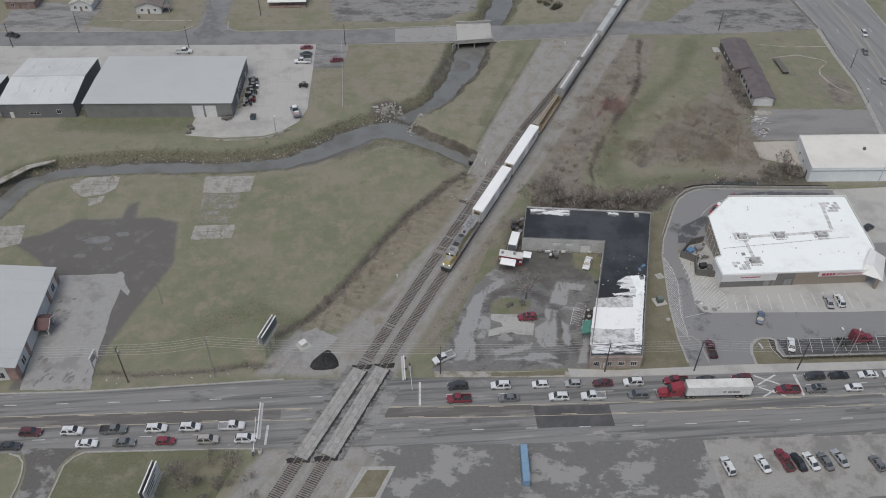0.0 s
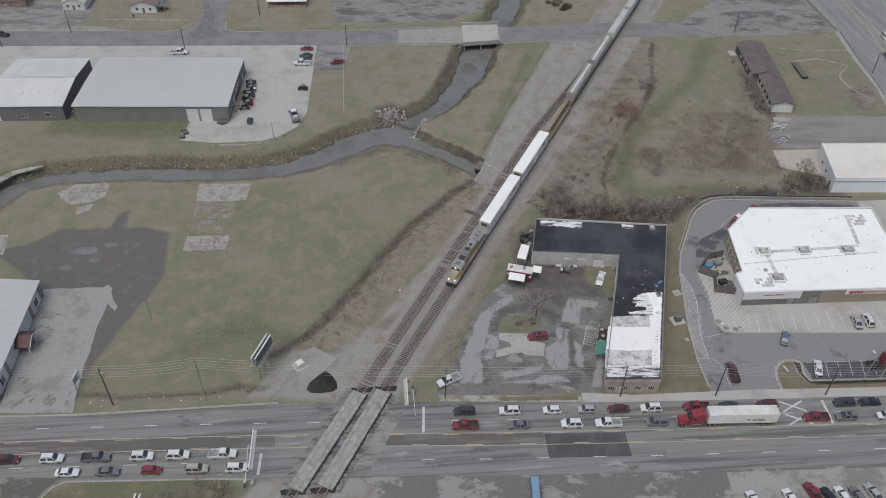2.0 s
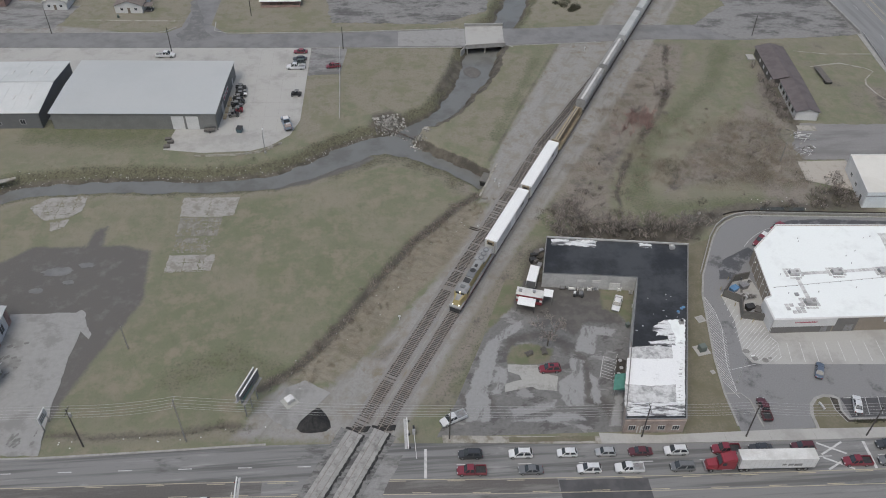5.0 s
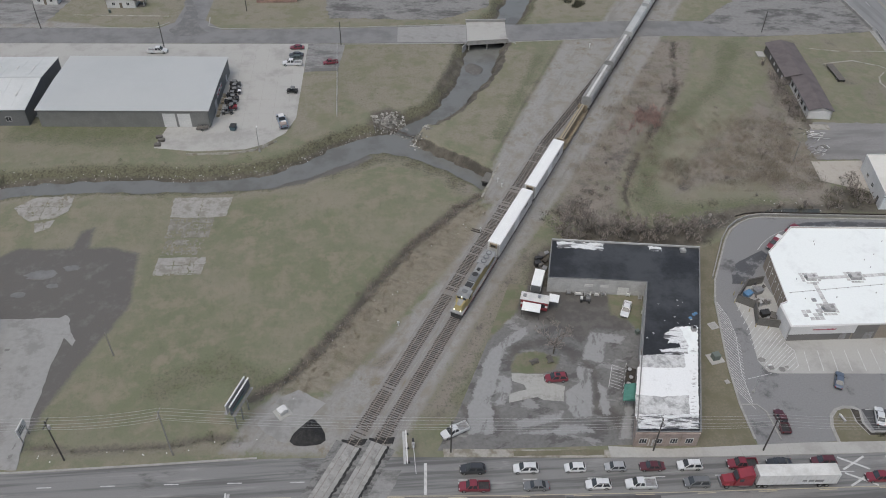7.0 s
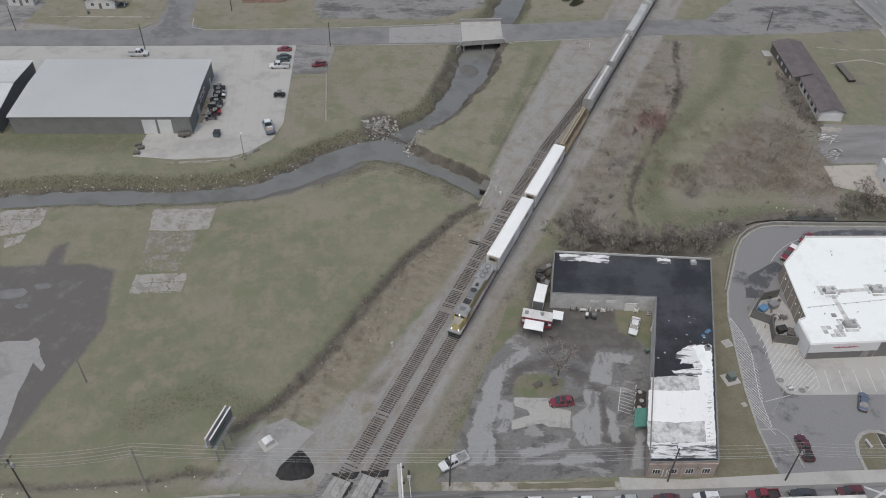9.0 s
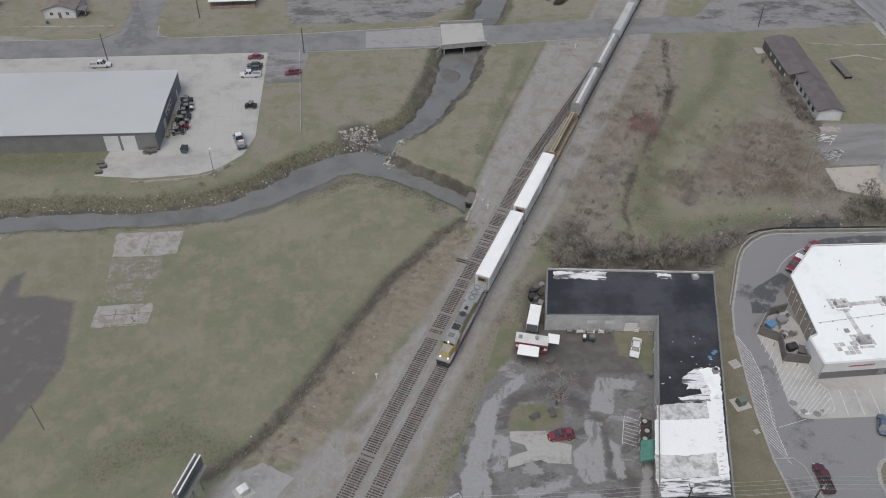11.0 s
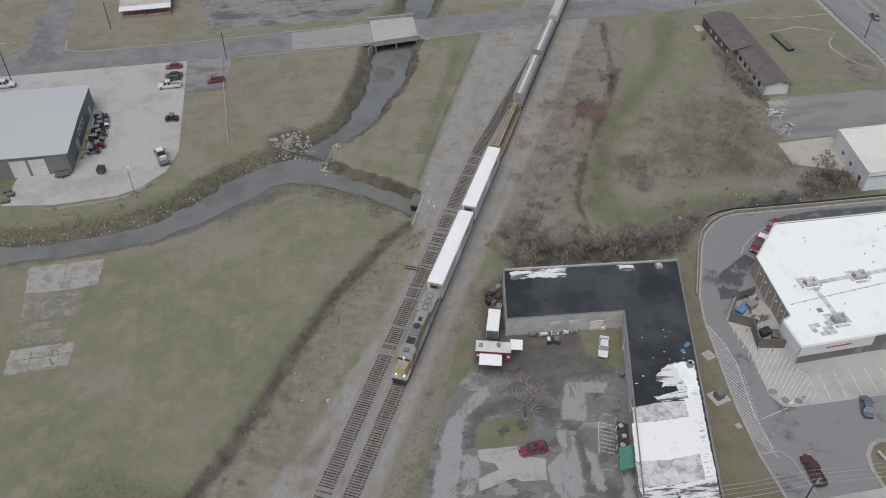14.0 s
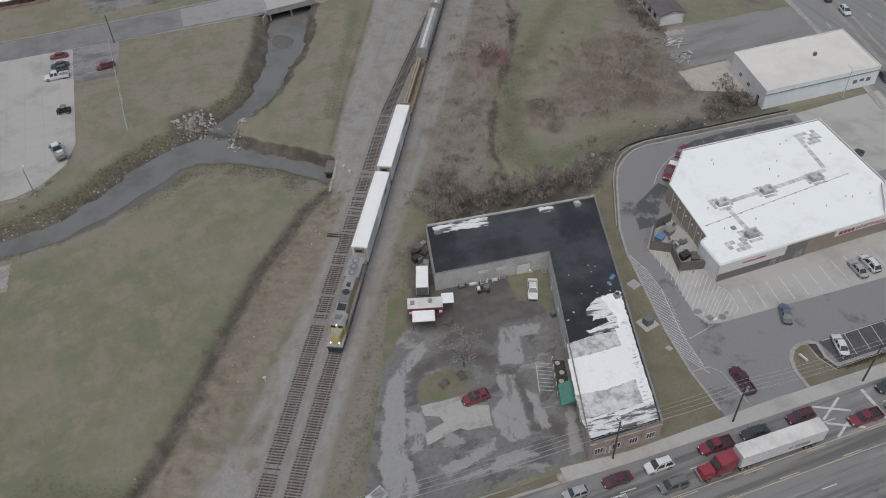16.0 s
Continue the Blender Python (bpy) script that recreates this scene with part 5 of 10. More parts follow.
# L-shaped building
Lo = ws([(32.2, 131.8), (51.4, 129.3), (40.1, 94.6), (50.8, 93.9), (65.2, 138.9), (35.0, 143.3)])
L_H = 4.6
lb, lw, lroof = flat_building("l_shaped_building", "low L-shaped building, dark wet flat roof partly coated white", Lo, L_H, ["block_wall", "brick_faded", "brick_faded", "block_wall", "block_wall", "block_wall"], "dark_roof", 0.35, "cap_grey")
zr = L_H - 0.35
part("render_coat", box(bmesh.new(), 0.02, lw[1][1] * 0.47, -0.02, 0.0, 0, L_H - 0.02), M["block_wall"], lw[1][0], "pale grey rendered wall face")
def roof_sheet(outline, z, mat, label, rag, seed, name="roof_sheet"):
    return part(name, prism(bmesh.new(), ragged(ws(outline), rag, seed, 0.5), z - 0.05, z), M[mat], lb, label)
for outline, dz, mat, lab, rag, seed in (
        ([(45.2, 111.0), (49.3, 111.0), (55.6, 110.2), (54.4, 106.6), (44.0, 107.6)], 0.020, "roof_grey", "grimy grey roof coating", 0.06, 1),
        ([(44.0, 108.4), (48.0, 107.9), (54.7, 107.6), (52.5, 100.6), (41.8, 101.6)], 0.026, "roof_coat", "clean white roof coating", 0.07, 9),
        ([(42.0, 102.4), (46.5, 101.6), (52.8, 101.6), (51.5, 97.3), (40.9, 98.2)], 0.030, "roof_grey", "grimy grey roof coating", 0.07, 2),
        ([(40.9, 98.4), (51.6, 97.6), (50.7, 94.7), (40.7, 95.4)], 0.034, "roof_flake", "streaked pale roof coating", 0.12, 12),
        ([(51.2, 115.9), (53.6, 117.5), (57.8, 117.4), (55.5, 110.4), (49.4, 111.2), (49.2, 112.0), (53.0, 112.4), (53.2, 113.4), (51.0, 113.6), (51.6, 114.4), (50.6, 114.9)], 0.036, "roof_flake", "peeling white roof coating, streaked with black", 0.16, 3),
        ([(54.4, 117.3), (57.8, 117.4), (55.6, 110.3), (53.9, 110.6), (54.6, 113.2)], 0.042, "white_roof", "white roof coating", 0.2, 31),
        ([(53.2, 110.9), (55.6, 110.5), (51.6, 97.5), (50.1, 97.7), (51.4, 102.5)], 0.048, "roof_coat", "white roof coating along the parapet", 0.1, 33),
        ([(36.0, 142.8), (45.7, 141.5), (44.9, 139.4), (40.4, 140.2), (35.6, 140.8)], 0.030, "roof_flake", "peeling white roof coating", 0.22, 4),
        ([(54.4, 140.0), (57.2, 139.7), (57.2, 138.5), (54.8, 138.7)], 0.030, "roof_flake", "peeling white roof coating", 0.22, 5)):
    roof_sheet(outline, zr + dz, mat, lab, rag, seed)
r = random.Random(8)
for i in range(34):
    y = r.uniform(110.8, 125)
    x = r.uniform(46.4, 58) + (y - 112) * 0.32
    if 45.8 + (y - 111) * 0.33 < x < 55 + (y - 108) * 0.30 and (y > 118 or x < 50.5):
        a_, c_ = r.uniform(0.08, 0.3), r.uniform(0.06, 0.16)
        part("roof_patch", prism(bmesh.new(), ragged([(x * K + a * a_, y * K + b_ * c_) for a, b_ in ((-1, -1), (1, -1), (1, 1), (-1, 1))], 0.06, i, 2), zr, zr + 0.03), M["dirty_white"], lb)
for i in range(26):
    p = along((56.0, 113.5), (50.9, 96.6), r.random())
    a_, c_ = r.uniform(0.08, 0.35), r.uniform(0.05, 0.14)
    part("roof_stain", prism(bmesh.new(), ragged([(p[0] * K - 0.4 + a * a_ + r.gauss(0, 0.35), p[1] * K + b_ * c_) for a, b_ in ((-1, -1), (1, -1), (1, 1), (-1, 1))], 0.06, 60 + i, 2), zr, zr + 0.056), M["roof_grey"], lb)
ru = part("roof_unit", box(bmesh.new(), 56.7 * K - 0.5, 56.7 * K + 0.5, 116.4 * K - 0.5, 116.4 * K + 0.5, zr, zr + 0.9, 0.05), M["steel"], lb, "grey roof unit")
part("fan", rod(bmesh.new(), (56.7 * K, 116.4 * K, zr + 0.9), (56.7 * K, 116.4 * K, zr + 0.98), 0.35, 0.33, 14), M["black"], ru)
rv = part("roof_vent", box(bmesh.new(), *[v for p in zip(w(60.8, 137.6), w(61.9, 138.6)) for v in p], zr, zr + 0.7, 0.05), M["galv"], lb)
part("hood", box(bmesh.new(), 60.9 * K, 61.5 * K, 137.7 * K, 138.3 * K, zr + 0.7, zr + 1.0, 0.04), M["dirty_white"], rv)
for x, y in ((58.0, 120.3), (57.1, 119.5), (58.5, 120.6)):
    p = w(x, y)
    part("roof_vent", rod(bmesh.new(), (*p, zr), (*p, zr + 0.15), 0.42, 0.3, 9), M["blue"], lb)
front, fl = lw[2]
for i in range(4):
    window(front, fl * (0.14 + 0.24 * i), 0.9, 1.5, 1.5, bars=2, name="window")
    part("brick_pier", box(bmesh.new(), fl * (0.02 + 0.24 * i) - 0.2, fl * (0.02 + 0.24 * i) + 0.2, -0.16, 0.02, 0, L_H - 0.4), M["brick_faded"], front)
door(front, fl * 0.27, 1.0, 2.1, M["dirty_white"])
part("cornice", box(bmesh.new(), 0, fl, -0.2, 0.02, L_H - 0.75, L_H - 0.45), M["brick_faded"], front)
back, bl = lw[0]
door(back, bl * 0.78, 2.6, 2.4, M["dirty_white"])
for f in (0.42, 0.58):
    part("hatch", box(bmesh.new(), bl * f - 1.0, bl * f + 1.0, -0.05, 0.02, 2.2, 3.0), M["dirty_white"], back, "pale boarded hatch")
side, sl = lw[1]
for f in (0.12, 0.3, 0.48, 0.66, 0.84):
    window(side, sl * f, 1.0, 1.2, 1.2)
aw = thing("awning", "green canvas awning over a side door of the brick wall", "awning")
part("canopy", frustum(bmesh.new(), [(*w(43.4, 105.6), 2.3), (*w(41.4, 106.2), 2.1), (*w(40.2, 102.6), 2.1), (*w(42.4, 102.2), 2.3)], [(*w(43.4, 105.6), 3.0), (*w(42.9, 105.7), 3.0), (*w(41.9, 102.3), 3.0), (*w(42.4, 102.2), 3.0)]), M["green_awning"], aw)
for x, y in ((41.6, 105.9), (40.5, 102.7)):
    part("post", rod(bmesh.new(), (*w(x, y), 0), (*w(x, y), 2.15), 0.05, n=6), M["galv"], aw)

# pharmacy
Po = ws([(75.4, 121.6), (75.2, 115.8), (109.4, 114.9), (114.0, 122.0), (116.2, 141.8), (86.7, 143.9), (78.8, 136.3), (77.0, 122.2)])
P_H = 4.7
ph, pw, proof = flat_building("pharmacy", "beige pharmacy with a white flat roof and red sign bars", Po, P_H, ["fascia", "beige", "beige", "beige", "beige", "beige", "beige", "fascia"], "white_roof", 0.22, "fascia")
pf, pn = pw[1]
part("fascia_band", box(bmesh.new(), -0.25, pn * 0.37, -0.25, 0.02, P_H - 2.5, P_H + 0.02), M["fascia"], pf)
part("fascia_band", box(bmesh.new(), -0.25, 0.02, -0.25, 6.5, P_H - 2.5, P_H + 0.03), M["fascia"], pf)
part("wall_panel", box(bmesh.new(), pn * 0.003, pn * 0.36, -0.08, 0.02, 0, P_H - 2.5), M["grey_clad"], pf)
part("wall_panel", box(bmesh.new(), pn * 0.37, pn * 0.50, -0.08, 0.02, 0, P_H - 0.4), M["grey_clad"], pf, "grey wall panel")
part("coping", box(bmesh.new(), pn * 0.37, pn * 0.99, -0.1, 0.02, P_H - 0.22, P_H + 0.02), M["fascia"], pf)
sg = part("sign", box(bmesh.new(), pn * 0.655, pn * 0.97, -0.2, -0.02, P_H - 1.75, P_H - 0.3), M["fascia"], pf, "white sign with red bars")
r = random.Random(3)
for k, (a, b_) in enumerate(((0.675, 0.70), (0.705, 0.722), (0.727, 0.744), (0.749, 0.766))):
    part("sign_bar", box(bmesh.new(), pn * a, pn * b_, -0.26, -0.2, P_H - 1.45, P_H - 0.62), M["sign_red"], sg)
fc = bpy.data.curves.new("lettering", "FONT")
fc.body, fc.size, fc.extrude = "pharmacy", 1.35, 0.02
fo = bpy.data.objects.new("lettering", fc)
fm = bpy.data.meshes.new_from_object(fo)
bpy.data.objects.remove(fo)
fm.materials.clear()
fm.materials.append(M["sign_red"])
ob = new("lettering", fm)
ob.parent = sg
width_ = max(v.co.x for v in fm.vertices)
ob.matrix_basis = Matrix.Translation((pn * 0.775, -0.24, P_H - 1.32)) @ Matrix.Rotation(radians(90), 4, "X") @ Matrix.Diagonal((pn * 0.18 / width_, 1, 1, 1))
tagged(ob, "red raised lettering")
x = pn * 0.125
while x < pn * 0.255:
    wd = r.uniform(0.22, 0.36)
    part("sign_bar", box(bmesh.new(), x, x + wd, -0.3, -0.24, P_H - 1.25, P_H - r.choice((0.85, 0.95, 0.98))), M["sign_red"], pf)
    x += wd + 0.08
door(pf, pn * 0.315, 1.5, 2.0, M["steel"], y=-0.08)
door(pf, pn * 0.46, 2.0, 2.2, M["steel"], y=-0.08)
pc = thing("entrance_canopy", "white pitched entrance canopy at the pharmacy's corner", "canopy")
part("roof", frustum(bmesh.new(), [(*w(107.4, 114.8), 3.6), (*w(111.2, 112.0), 3.6), (*w(115.8, 119.6), 3.6), (*w(113.8, 122.6), 3.6)], [(*w(108.4, 116.2), 5.6), (*w(110.0, 115.2), 5.6), (*w(113.0, 119.6), 5.6), (*w(112.4, 121.4), 5.6)]), M["fascia"], pc)
for x, y in ((110.6, 112.8), (114.9, 119.4)):
    part("column", box(bmesh.new(), x * K - 0.35, x * K + 0.35, y * K - 0.35, y * K + 0.35, 0, 3.7, 0.04), M["beige"], pc)
zp = P_H - 0.22
def roof_pad(x0, y0, x1, y1, n, wid=0.5):
    for i in range(n):
        p = w(*along((x0, y0), (x1, y1), (i + 0.5) / n))
        m, _ = facing(p, w(x1, y1))
        ob = part("roof_pad", box(bmesh.new(), -0.42, 0.42, -wid, wid, 0, 0.03), M["roof_pad"], ph)
        ob.matrix_basis = m @ Matrix.Translation((0, 0, zp))
roof_pad(86.0, 128.3, 92.0, 128.4, 8)
roof_pad(95.2, 128.4, 102.4, 128.6, 9)
roof_pad(107.0, 129.4, 108.7, 138.6, 12)
roof_pad(102.6, 128.8, 106.8, 128.9, 5)
roof_pad(84.6, 127.2, 84.4, 121.0, 8)
for x, y, ax_, ay in ((84.4, 128.4, 2.2, 1.5), (93.5, 128.1, 2.4, 1.6), (103.6, 127.6, 2.6, 1.7), (84.2, 119.8, 2.4, 1.6)):
    u = thing("rooftop_unit", "grey metal rooftop air unit on the pharmacy roof", "air conditioner", pose(x * K, y * K, zp, 0, 0, -2), "rooftop units")
    part("cabinet", box(bmesh.new(), -ax_ / 2, ax_ / 2, -ay / 2, ay / 2, 0.15, 0.85, 0.05), M["roof_pad"], u)
    part("kerb_frame", box(bmesh.new(), -ax_ / 2 - 0.1, ax_ / 2 + 0.1, -ay / 2 - 0.1, ay / 2 + 0.1, 0, 0.15), M["steel"], u)
    part("fan", rod(bmesh.new(), (ax_ * 0.25, 0, 0.85), (ax_ * 0.25, 0, 0.93), 0.40, 0.38, 14), M["steel"], u)
    part("hood", frustum(bmesh.new(), [(-ax_ / 2 - 0.5, -0.4, 0.4), (-ax_ / 2, -0.4, 0.4), (-ax_ / 2, 0.4, 0.4), (-ax_ / 2 - 0.5, 0.4, 0.4)], [(-ax_ / 2 - 0.1, -0.4, 0.9), (-ax_ / 2, -0.4, 0.9), (-ax_ / 2, 0.4, 0.9), (-ax_ / 2 - 0.1, 0.4, 0.9)]), M["steel"], u)
    for i in range(6):
        for j in range(5):
            if (i * 2 + j) % 5 and not (1 <= i <= 4 and 1 <= j <= 3):
                part("roof_pad", box(bmesh.new(), -2.25 + i * 0.75, -1.6 + i * 0.75, -1.85 + j * 0.75, -1.2 + j * 0.75, 0.0, 0.037), M["roof_pad"], u)
for cx, cy, ni, nj in ((108.6, 136.4, 5, 4), (79.2, 117.6, 4, 3)):
    for i in range(ni):
        for j in range(nj):
            if (i * 3 + j * 5) % 4:
                p = w(cx + i * 0.95, cy + j * 0.95)
                part("roof_pad", box(bmesh.new(), p[0] - 0.49, p[0] + 0.49, p[1] - 0.49, p[1] + 0.49, zp, zp + 0.043), M["roof_pad"], ph)
part("roof_hatch", box(bmesh.new(), 82.4 * K - 0.45, 82.4 * K + 0.45, 122.3 * K - 0.45, 122.3 * K + 0.45, zp, zp + 0.3, 0.03), M["steel"], ph)
part("gas_pipe", rod(bmesh.new(), (*w(78.4, 124.6), zp + 0.12), (*w(110, 126.4), zp + 0.12), 0.05, n=6), M["galv"], ph)
for i in range(14):
    p = w(*along((78.8, 124.6), (109.6, 126.4), i / 13))
    part("pipe_block", box(bmesh.new(), p[0] - 0.14, p[0] + 0.14, p[1] - 0.14, p[1] + 0.14, zp, zp + 0.09), M["steel"], ph)
r = random.Random(5)
for i in range(18):
    f, g = r.random(), r.random()
    p = w(80.5 + 32 * f, 118 + 22 * g)
    if not (p[0] < 84 * K and p[1] > 134 * K):
        part("vent_pipe", rod(bmesh.new(), (*p, zp), (*p, zp + 0.35), 0.09, n=8), M["steel"], ph)
wwall, wlen = pw[6]
for f in (0.15, 0.3, 0.46, 0.62, 0.78, 0.9):
    part("downpipe", rod(bmesh.new(), (wlen * f, -0.08, 0), (wlen * f, -0.08, P_H - 0.3), 0.06, n=6), M["fascia"], wwall)
    part("wall_lamp", box(bmesh.new(), wlen * f + 0.8, wlen * f + 1.1, -0.2, 0.0, 3.0, 3.3, 0.03), M["fascia"], wwall)
# trash enclosure beside the west wall
en = thing("trash_enclosure", "dark grey masonry trash enclosure beside the pharmacy", "enclosure")
for a, c in ((w(76.6, 131.4), w(73.0, 130.7)), (w(73.0, 130.7), w(69.5, 126.6)), (w(69.5, 126.6), w(72.9, 124.2)), (w(72.3, 124.2), w(71.2, 120.2)), (w(71.2, 120.2), w(75.2, 119.2))):
    m, ln = facing(a, c)
    ob = part("wall", box(bmesh.new(), -0.1, ln + 0.1, -0.13, 0.13, 0, 2.2), M["enclosure"], en)
    ob.matrix_basis = m
    ob = part("coping", box(bmesh.new(), -0.13, ln + 0.13, -0.17, 0.17, 2.2, 2.28), M["wood_grey"], en)
    ob.matrix_basis = m
for x, y, c, rz in ((72.2, 127.8, "blue", 30), (74.6, 128.6, "steel", 20), (73.6, 122.4, "black", 8), (74.9, 121.4, "wood_grey", 60)):
    dmp = thing("dumpster", "metal dumpster inside the masonry enclosure", "dumpster", pose(x * K, y * K, 0, 0, 0, rz), "dumpsters")
    part("bin", frustum(bmesh.new(), [(-0.9, -0.6, 0.1), (0.9, -0.6, 0.1), (0.9, 0.6, 0.1), (-0.9, 0.6, 0.1)], [(-1.05, -0.75, 1.35), (1.05, -0.75, 1.35), (1.05, 0.75, 1.35), (-1.05, 0.75, 1.35)]), M[c], dmp)
    part("lid", box(bmesh.new(), -1.08, 0.0, -0.78, 0.78, 1.35, 1.43, 0.02), M[c], dmp)
    part("lid", box(bmesh.new(), 0.04, 1.08, -0.78, 0.78, 1.35, 1.43, 0.02), M[c], dmp)
r = random.Random(77)
for i in range(26):
    f = r.random()
    x, y = (r.uniform(73.0, 76.2), r.uniform(120.6, 127.4)) if i < 17 else (r.uniform(73.4, 76.4), r.uniform(128.6, 130.6))
    jk = thing("scrap", "grey metal shelving scrap piled in the enclosure", "scrap", pose(x * K, y * K, 0, 0, 0, r.uniform(0, 180)), "enclosure scrap")
    h_ = r.uniform(0.4, 1.6)
    for s in (-1, 1):
        part("upright", box(bmesh.new(), s * 0.5 - 0.04, s * 0.5 + 0.04, -0.04, 0.04, 0, h_), M[r.choice(["steel", "fascia", "galv"])], jk)
    part("shelf", box(bmesh.new(), -0.55, 0.55, -0.25, 0.25, h_ * 0.9, h_ * 0.9 + 0.05), M[r.choice(["steel", "galv", "black", "wood_grey"])], jk)
for x, y in ((69.0, 126.2), (69.6, 128.4), (71.0, 123.6), (70.8, 119.6), (73.0, 118.9), (72.2, 131.2)):
    bo = thing("bollard", "yellow steel bollard at the enclosure", "bollard", pose(x * K, y * K, 0), "bollards")
    part("post", rod(bmesh.new(), (0, 0, 0), (0, 0, 1.1), 0.09), M["yellow"], bo)
    part("cap", rod(bmesh.new(), (0, 0, 1.1), (0, 0, 1.15), 0.09, 0.04), M["yellow"], bo)

# white building in the east
Wo = ws([(112.5, 153.3), (140.0, 151.6), (143.2, 167.0), (115.6, 168.5)])
wb, ww, wroof = flat_building("white_building", "low white block building with a cream flat roof", Wo, 5.2, ["blue_white", "siding_white", "siding_white", "siding_white"], "cream_roof", 0.2, "siding_white")
wf, wl_ = ww[0]
part("gutter", box(bmesh.new(), 0, wl_, -0.18, 0.02, 4.0, 4.2), M["steel"], wf)
for i, f in enumerate((0.78, 0.84, 0.9)):
    part("sign_bar", box(bmesh.new(), wl_ * f, wl_ * f + 1.2, -0.06, 0.02, 1.6 + 0.3 * (i % 2), 2.6), M["grey_clad"], wf, "faded lettering as a bar")
ww3, wl3 = ww[3]
door(ww3, wl3 * 0.84, 1.1, 2.2, M["black"])
window(ww3, wl3 * 0.3, 1.4, 1.4, 1.2)
window(ww3, wl3 * 0.55, 1.4, 1.4, 1.2)
part("roof_vent", rod(bmesh.new(), (*w(130.5, 160.8), 4.9), (*w(130.5, 160.8), 5.8), 0.5, 0.45, 12), M["wood_grey"], wb)


def gable(parent, x0, x1, y0, y1, eave, ridge, material, over=0.4, along_x=True, name="roof", thick=0.16):
    """Two roof slopes with thickness and overhang over a rectangle."""
    bm = bmesh.new()
    if along_x:
        ym = (y0 + y1) / 2
        for s in (-1, 1):
            ye = y0 - over if s < 0 else y1 + over
            q = [(x0 - over, ye, eave), (x1 + over, ye, eave), (x1 + over, ym, ridge), (x0 - over, ym, ridge)]
            if s > 0:
                q = q[::-1]
            frustum(bm, q, [(a, b_, c + thick) for a, b_, c in q])
    else:
        xm = (x0 + x1) / 2
        for s in (-1, 1):
            xe = x0 - over if s < 0 else x1 + over
            q = [(xe, y0 - over, eave), (xm, y0 - over, ridge), (xm, y1 + over, ridge), (xe, y1 + over, eave)]
            if s > 0:
                q = q[::-1]
            frustum(bm, q, [(a, b_, c + thick) for a, b_, c in q])
    return part(name, bm, material, parent)


def gabled_house(name, label, m, lx, ly, eave, ridge, wall_mat, roof_mat, along_x=True, over=0.4, category="house"):
    """Walls (x from 0 to lx, y from 0 to ly), gable ends and a two-slope roof."""
    h = thing(name, label, category, m)
    for (x0, y0, x1, y1) in ((0, 0, lx, 0), (lx, 0, lx, ly), (lx, ly, 0, ly), (0, ly, 0, 0)):
        ob = part("wall", box(bmesh.new(), 0, math.dist((x0, y0), (x1, y1)), 0, 0.2, -0.1, eave), M[wall_mat], h)
        ob.matrix_basis = facing((x0, y0), (x1, y1))[0]
    for f in (0, 1):
        if along_x:
            x = f * (lx - 0.2)
            bm = frustum(bmesh.new(), [(x, 0, eave), (x, ly, eave), (x, ly / 2, ridge)], [(x + 0.2, 0, eave), (x + 0.2, ly, eave), (x + 0.2, ly / 2, ridge)])
        else:
            y = f * (ly - 0.2)
            bm = frustum(bmesh.new(), [(0, y, eave), (lx, y, eave), (lx / 2, y, ridge)], [(0, y + 0.2, eave), (lx, y + 0.2, eave), (lx / 2, y + 0.2, ridge)])
        part("gable_end", bm, M[wall_mat], h)
    gable(h, 0, lx, 0, ly, eave, ridge, M[roof_mat], over, along_x)
    return h


# metal warehouses
def seams(parent, x0, x1, y0, ym, y1, eave, ridge, step, material, lift=0.03):
    n = int((x1 - x0) / step)
    for i in range(1, n):
        bm = bmesh.new()
        x = x0 + (x1 - x0) * i / n
        for ya, yb, za, zb in ((y0, ym, eave, ridge), (ym, y1, ridge, eave)):
            frustum(bm, [(x - 0.03, ya, za), (x + 0.03, ya, za), (x + 0.03, yb, zb), (x - 0.03, yb, zb)], [(x - 0.03, ya, za + lift), (x + 0.03, ya, za + lift), (x + 0.03, yb, zb + lift), (x - 0.03, yb, zb + lift)])
        part("roof_seam", bm, material, parent)


m1, l1 = facing(w(-84.6, 198.4), w(-42.4, 195.8))
d1 = 27.2 * K
wh = gabled_house("warehouse", "large metal warehouse with a pale grey roof and grey siding", m1, l1, d1, 5.6, 6.05, "siding_grey", "metal_roof", True, 0.35, "warehouse")
seams(wh, 0, l1, -0.3, d1 / 2, d1 + 0.3, 5.77, 6.22, 6.0, M["metal_roof"], 0.012)
for x in (l1 - 11.7, l1 - 7.3):
    part("roller_door", box(bmesh.new(), x - 1.85, x + 1.85, -0.08, 0.02, 0, 4.6), M["siding_white"], wh, "white roller door")
    for k in range(7):
        part("door_rib", box(bmesh.new(), x - 1.8, x + 1.8, -0.12, -0.08, 0.3 + k * 0.6, 0.36 + k * 0.6), M["fascia"], wh)
for i in range(int(l1 / 1.4)):
    x = 0.7 + i * 1.4
    if not (l1 - 13.6 < x < l1 - 5.4):
        part("siding_rib", box(bmesh.new(), x - 0.05, x + 0.05, -0.03, 0.0, 0, 5.55), M["siding_grey"], wh)
part("side_door", box(bmesh.new(), l1 - 0.02, l1 + 0.07, 8.5, 11, 0, 3.2), M["dirty_white"], wh)
for y in (13.5, 16.0, 18.5):
    sw = part("sign", box(bmesh.new(), l1 - 0.02, l1 + 0.1, y - 0.9, y + 0.9, 2.4, 4.0), M["fascia"], wh, "sign with coloured bars")
    part("sign_bar", box(bmesh.new(), l1 + 0.1, l1 + 0.13, y - 0.7, y + 0.7, 2.8, 3.5), M["sign_red"], sw)
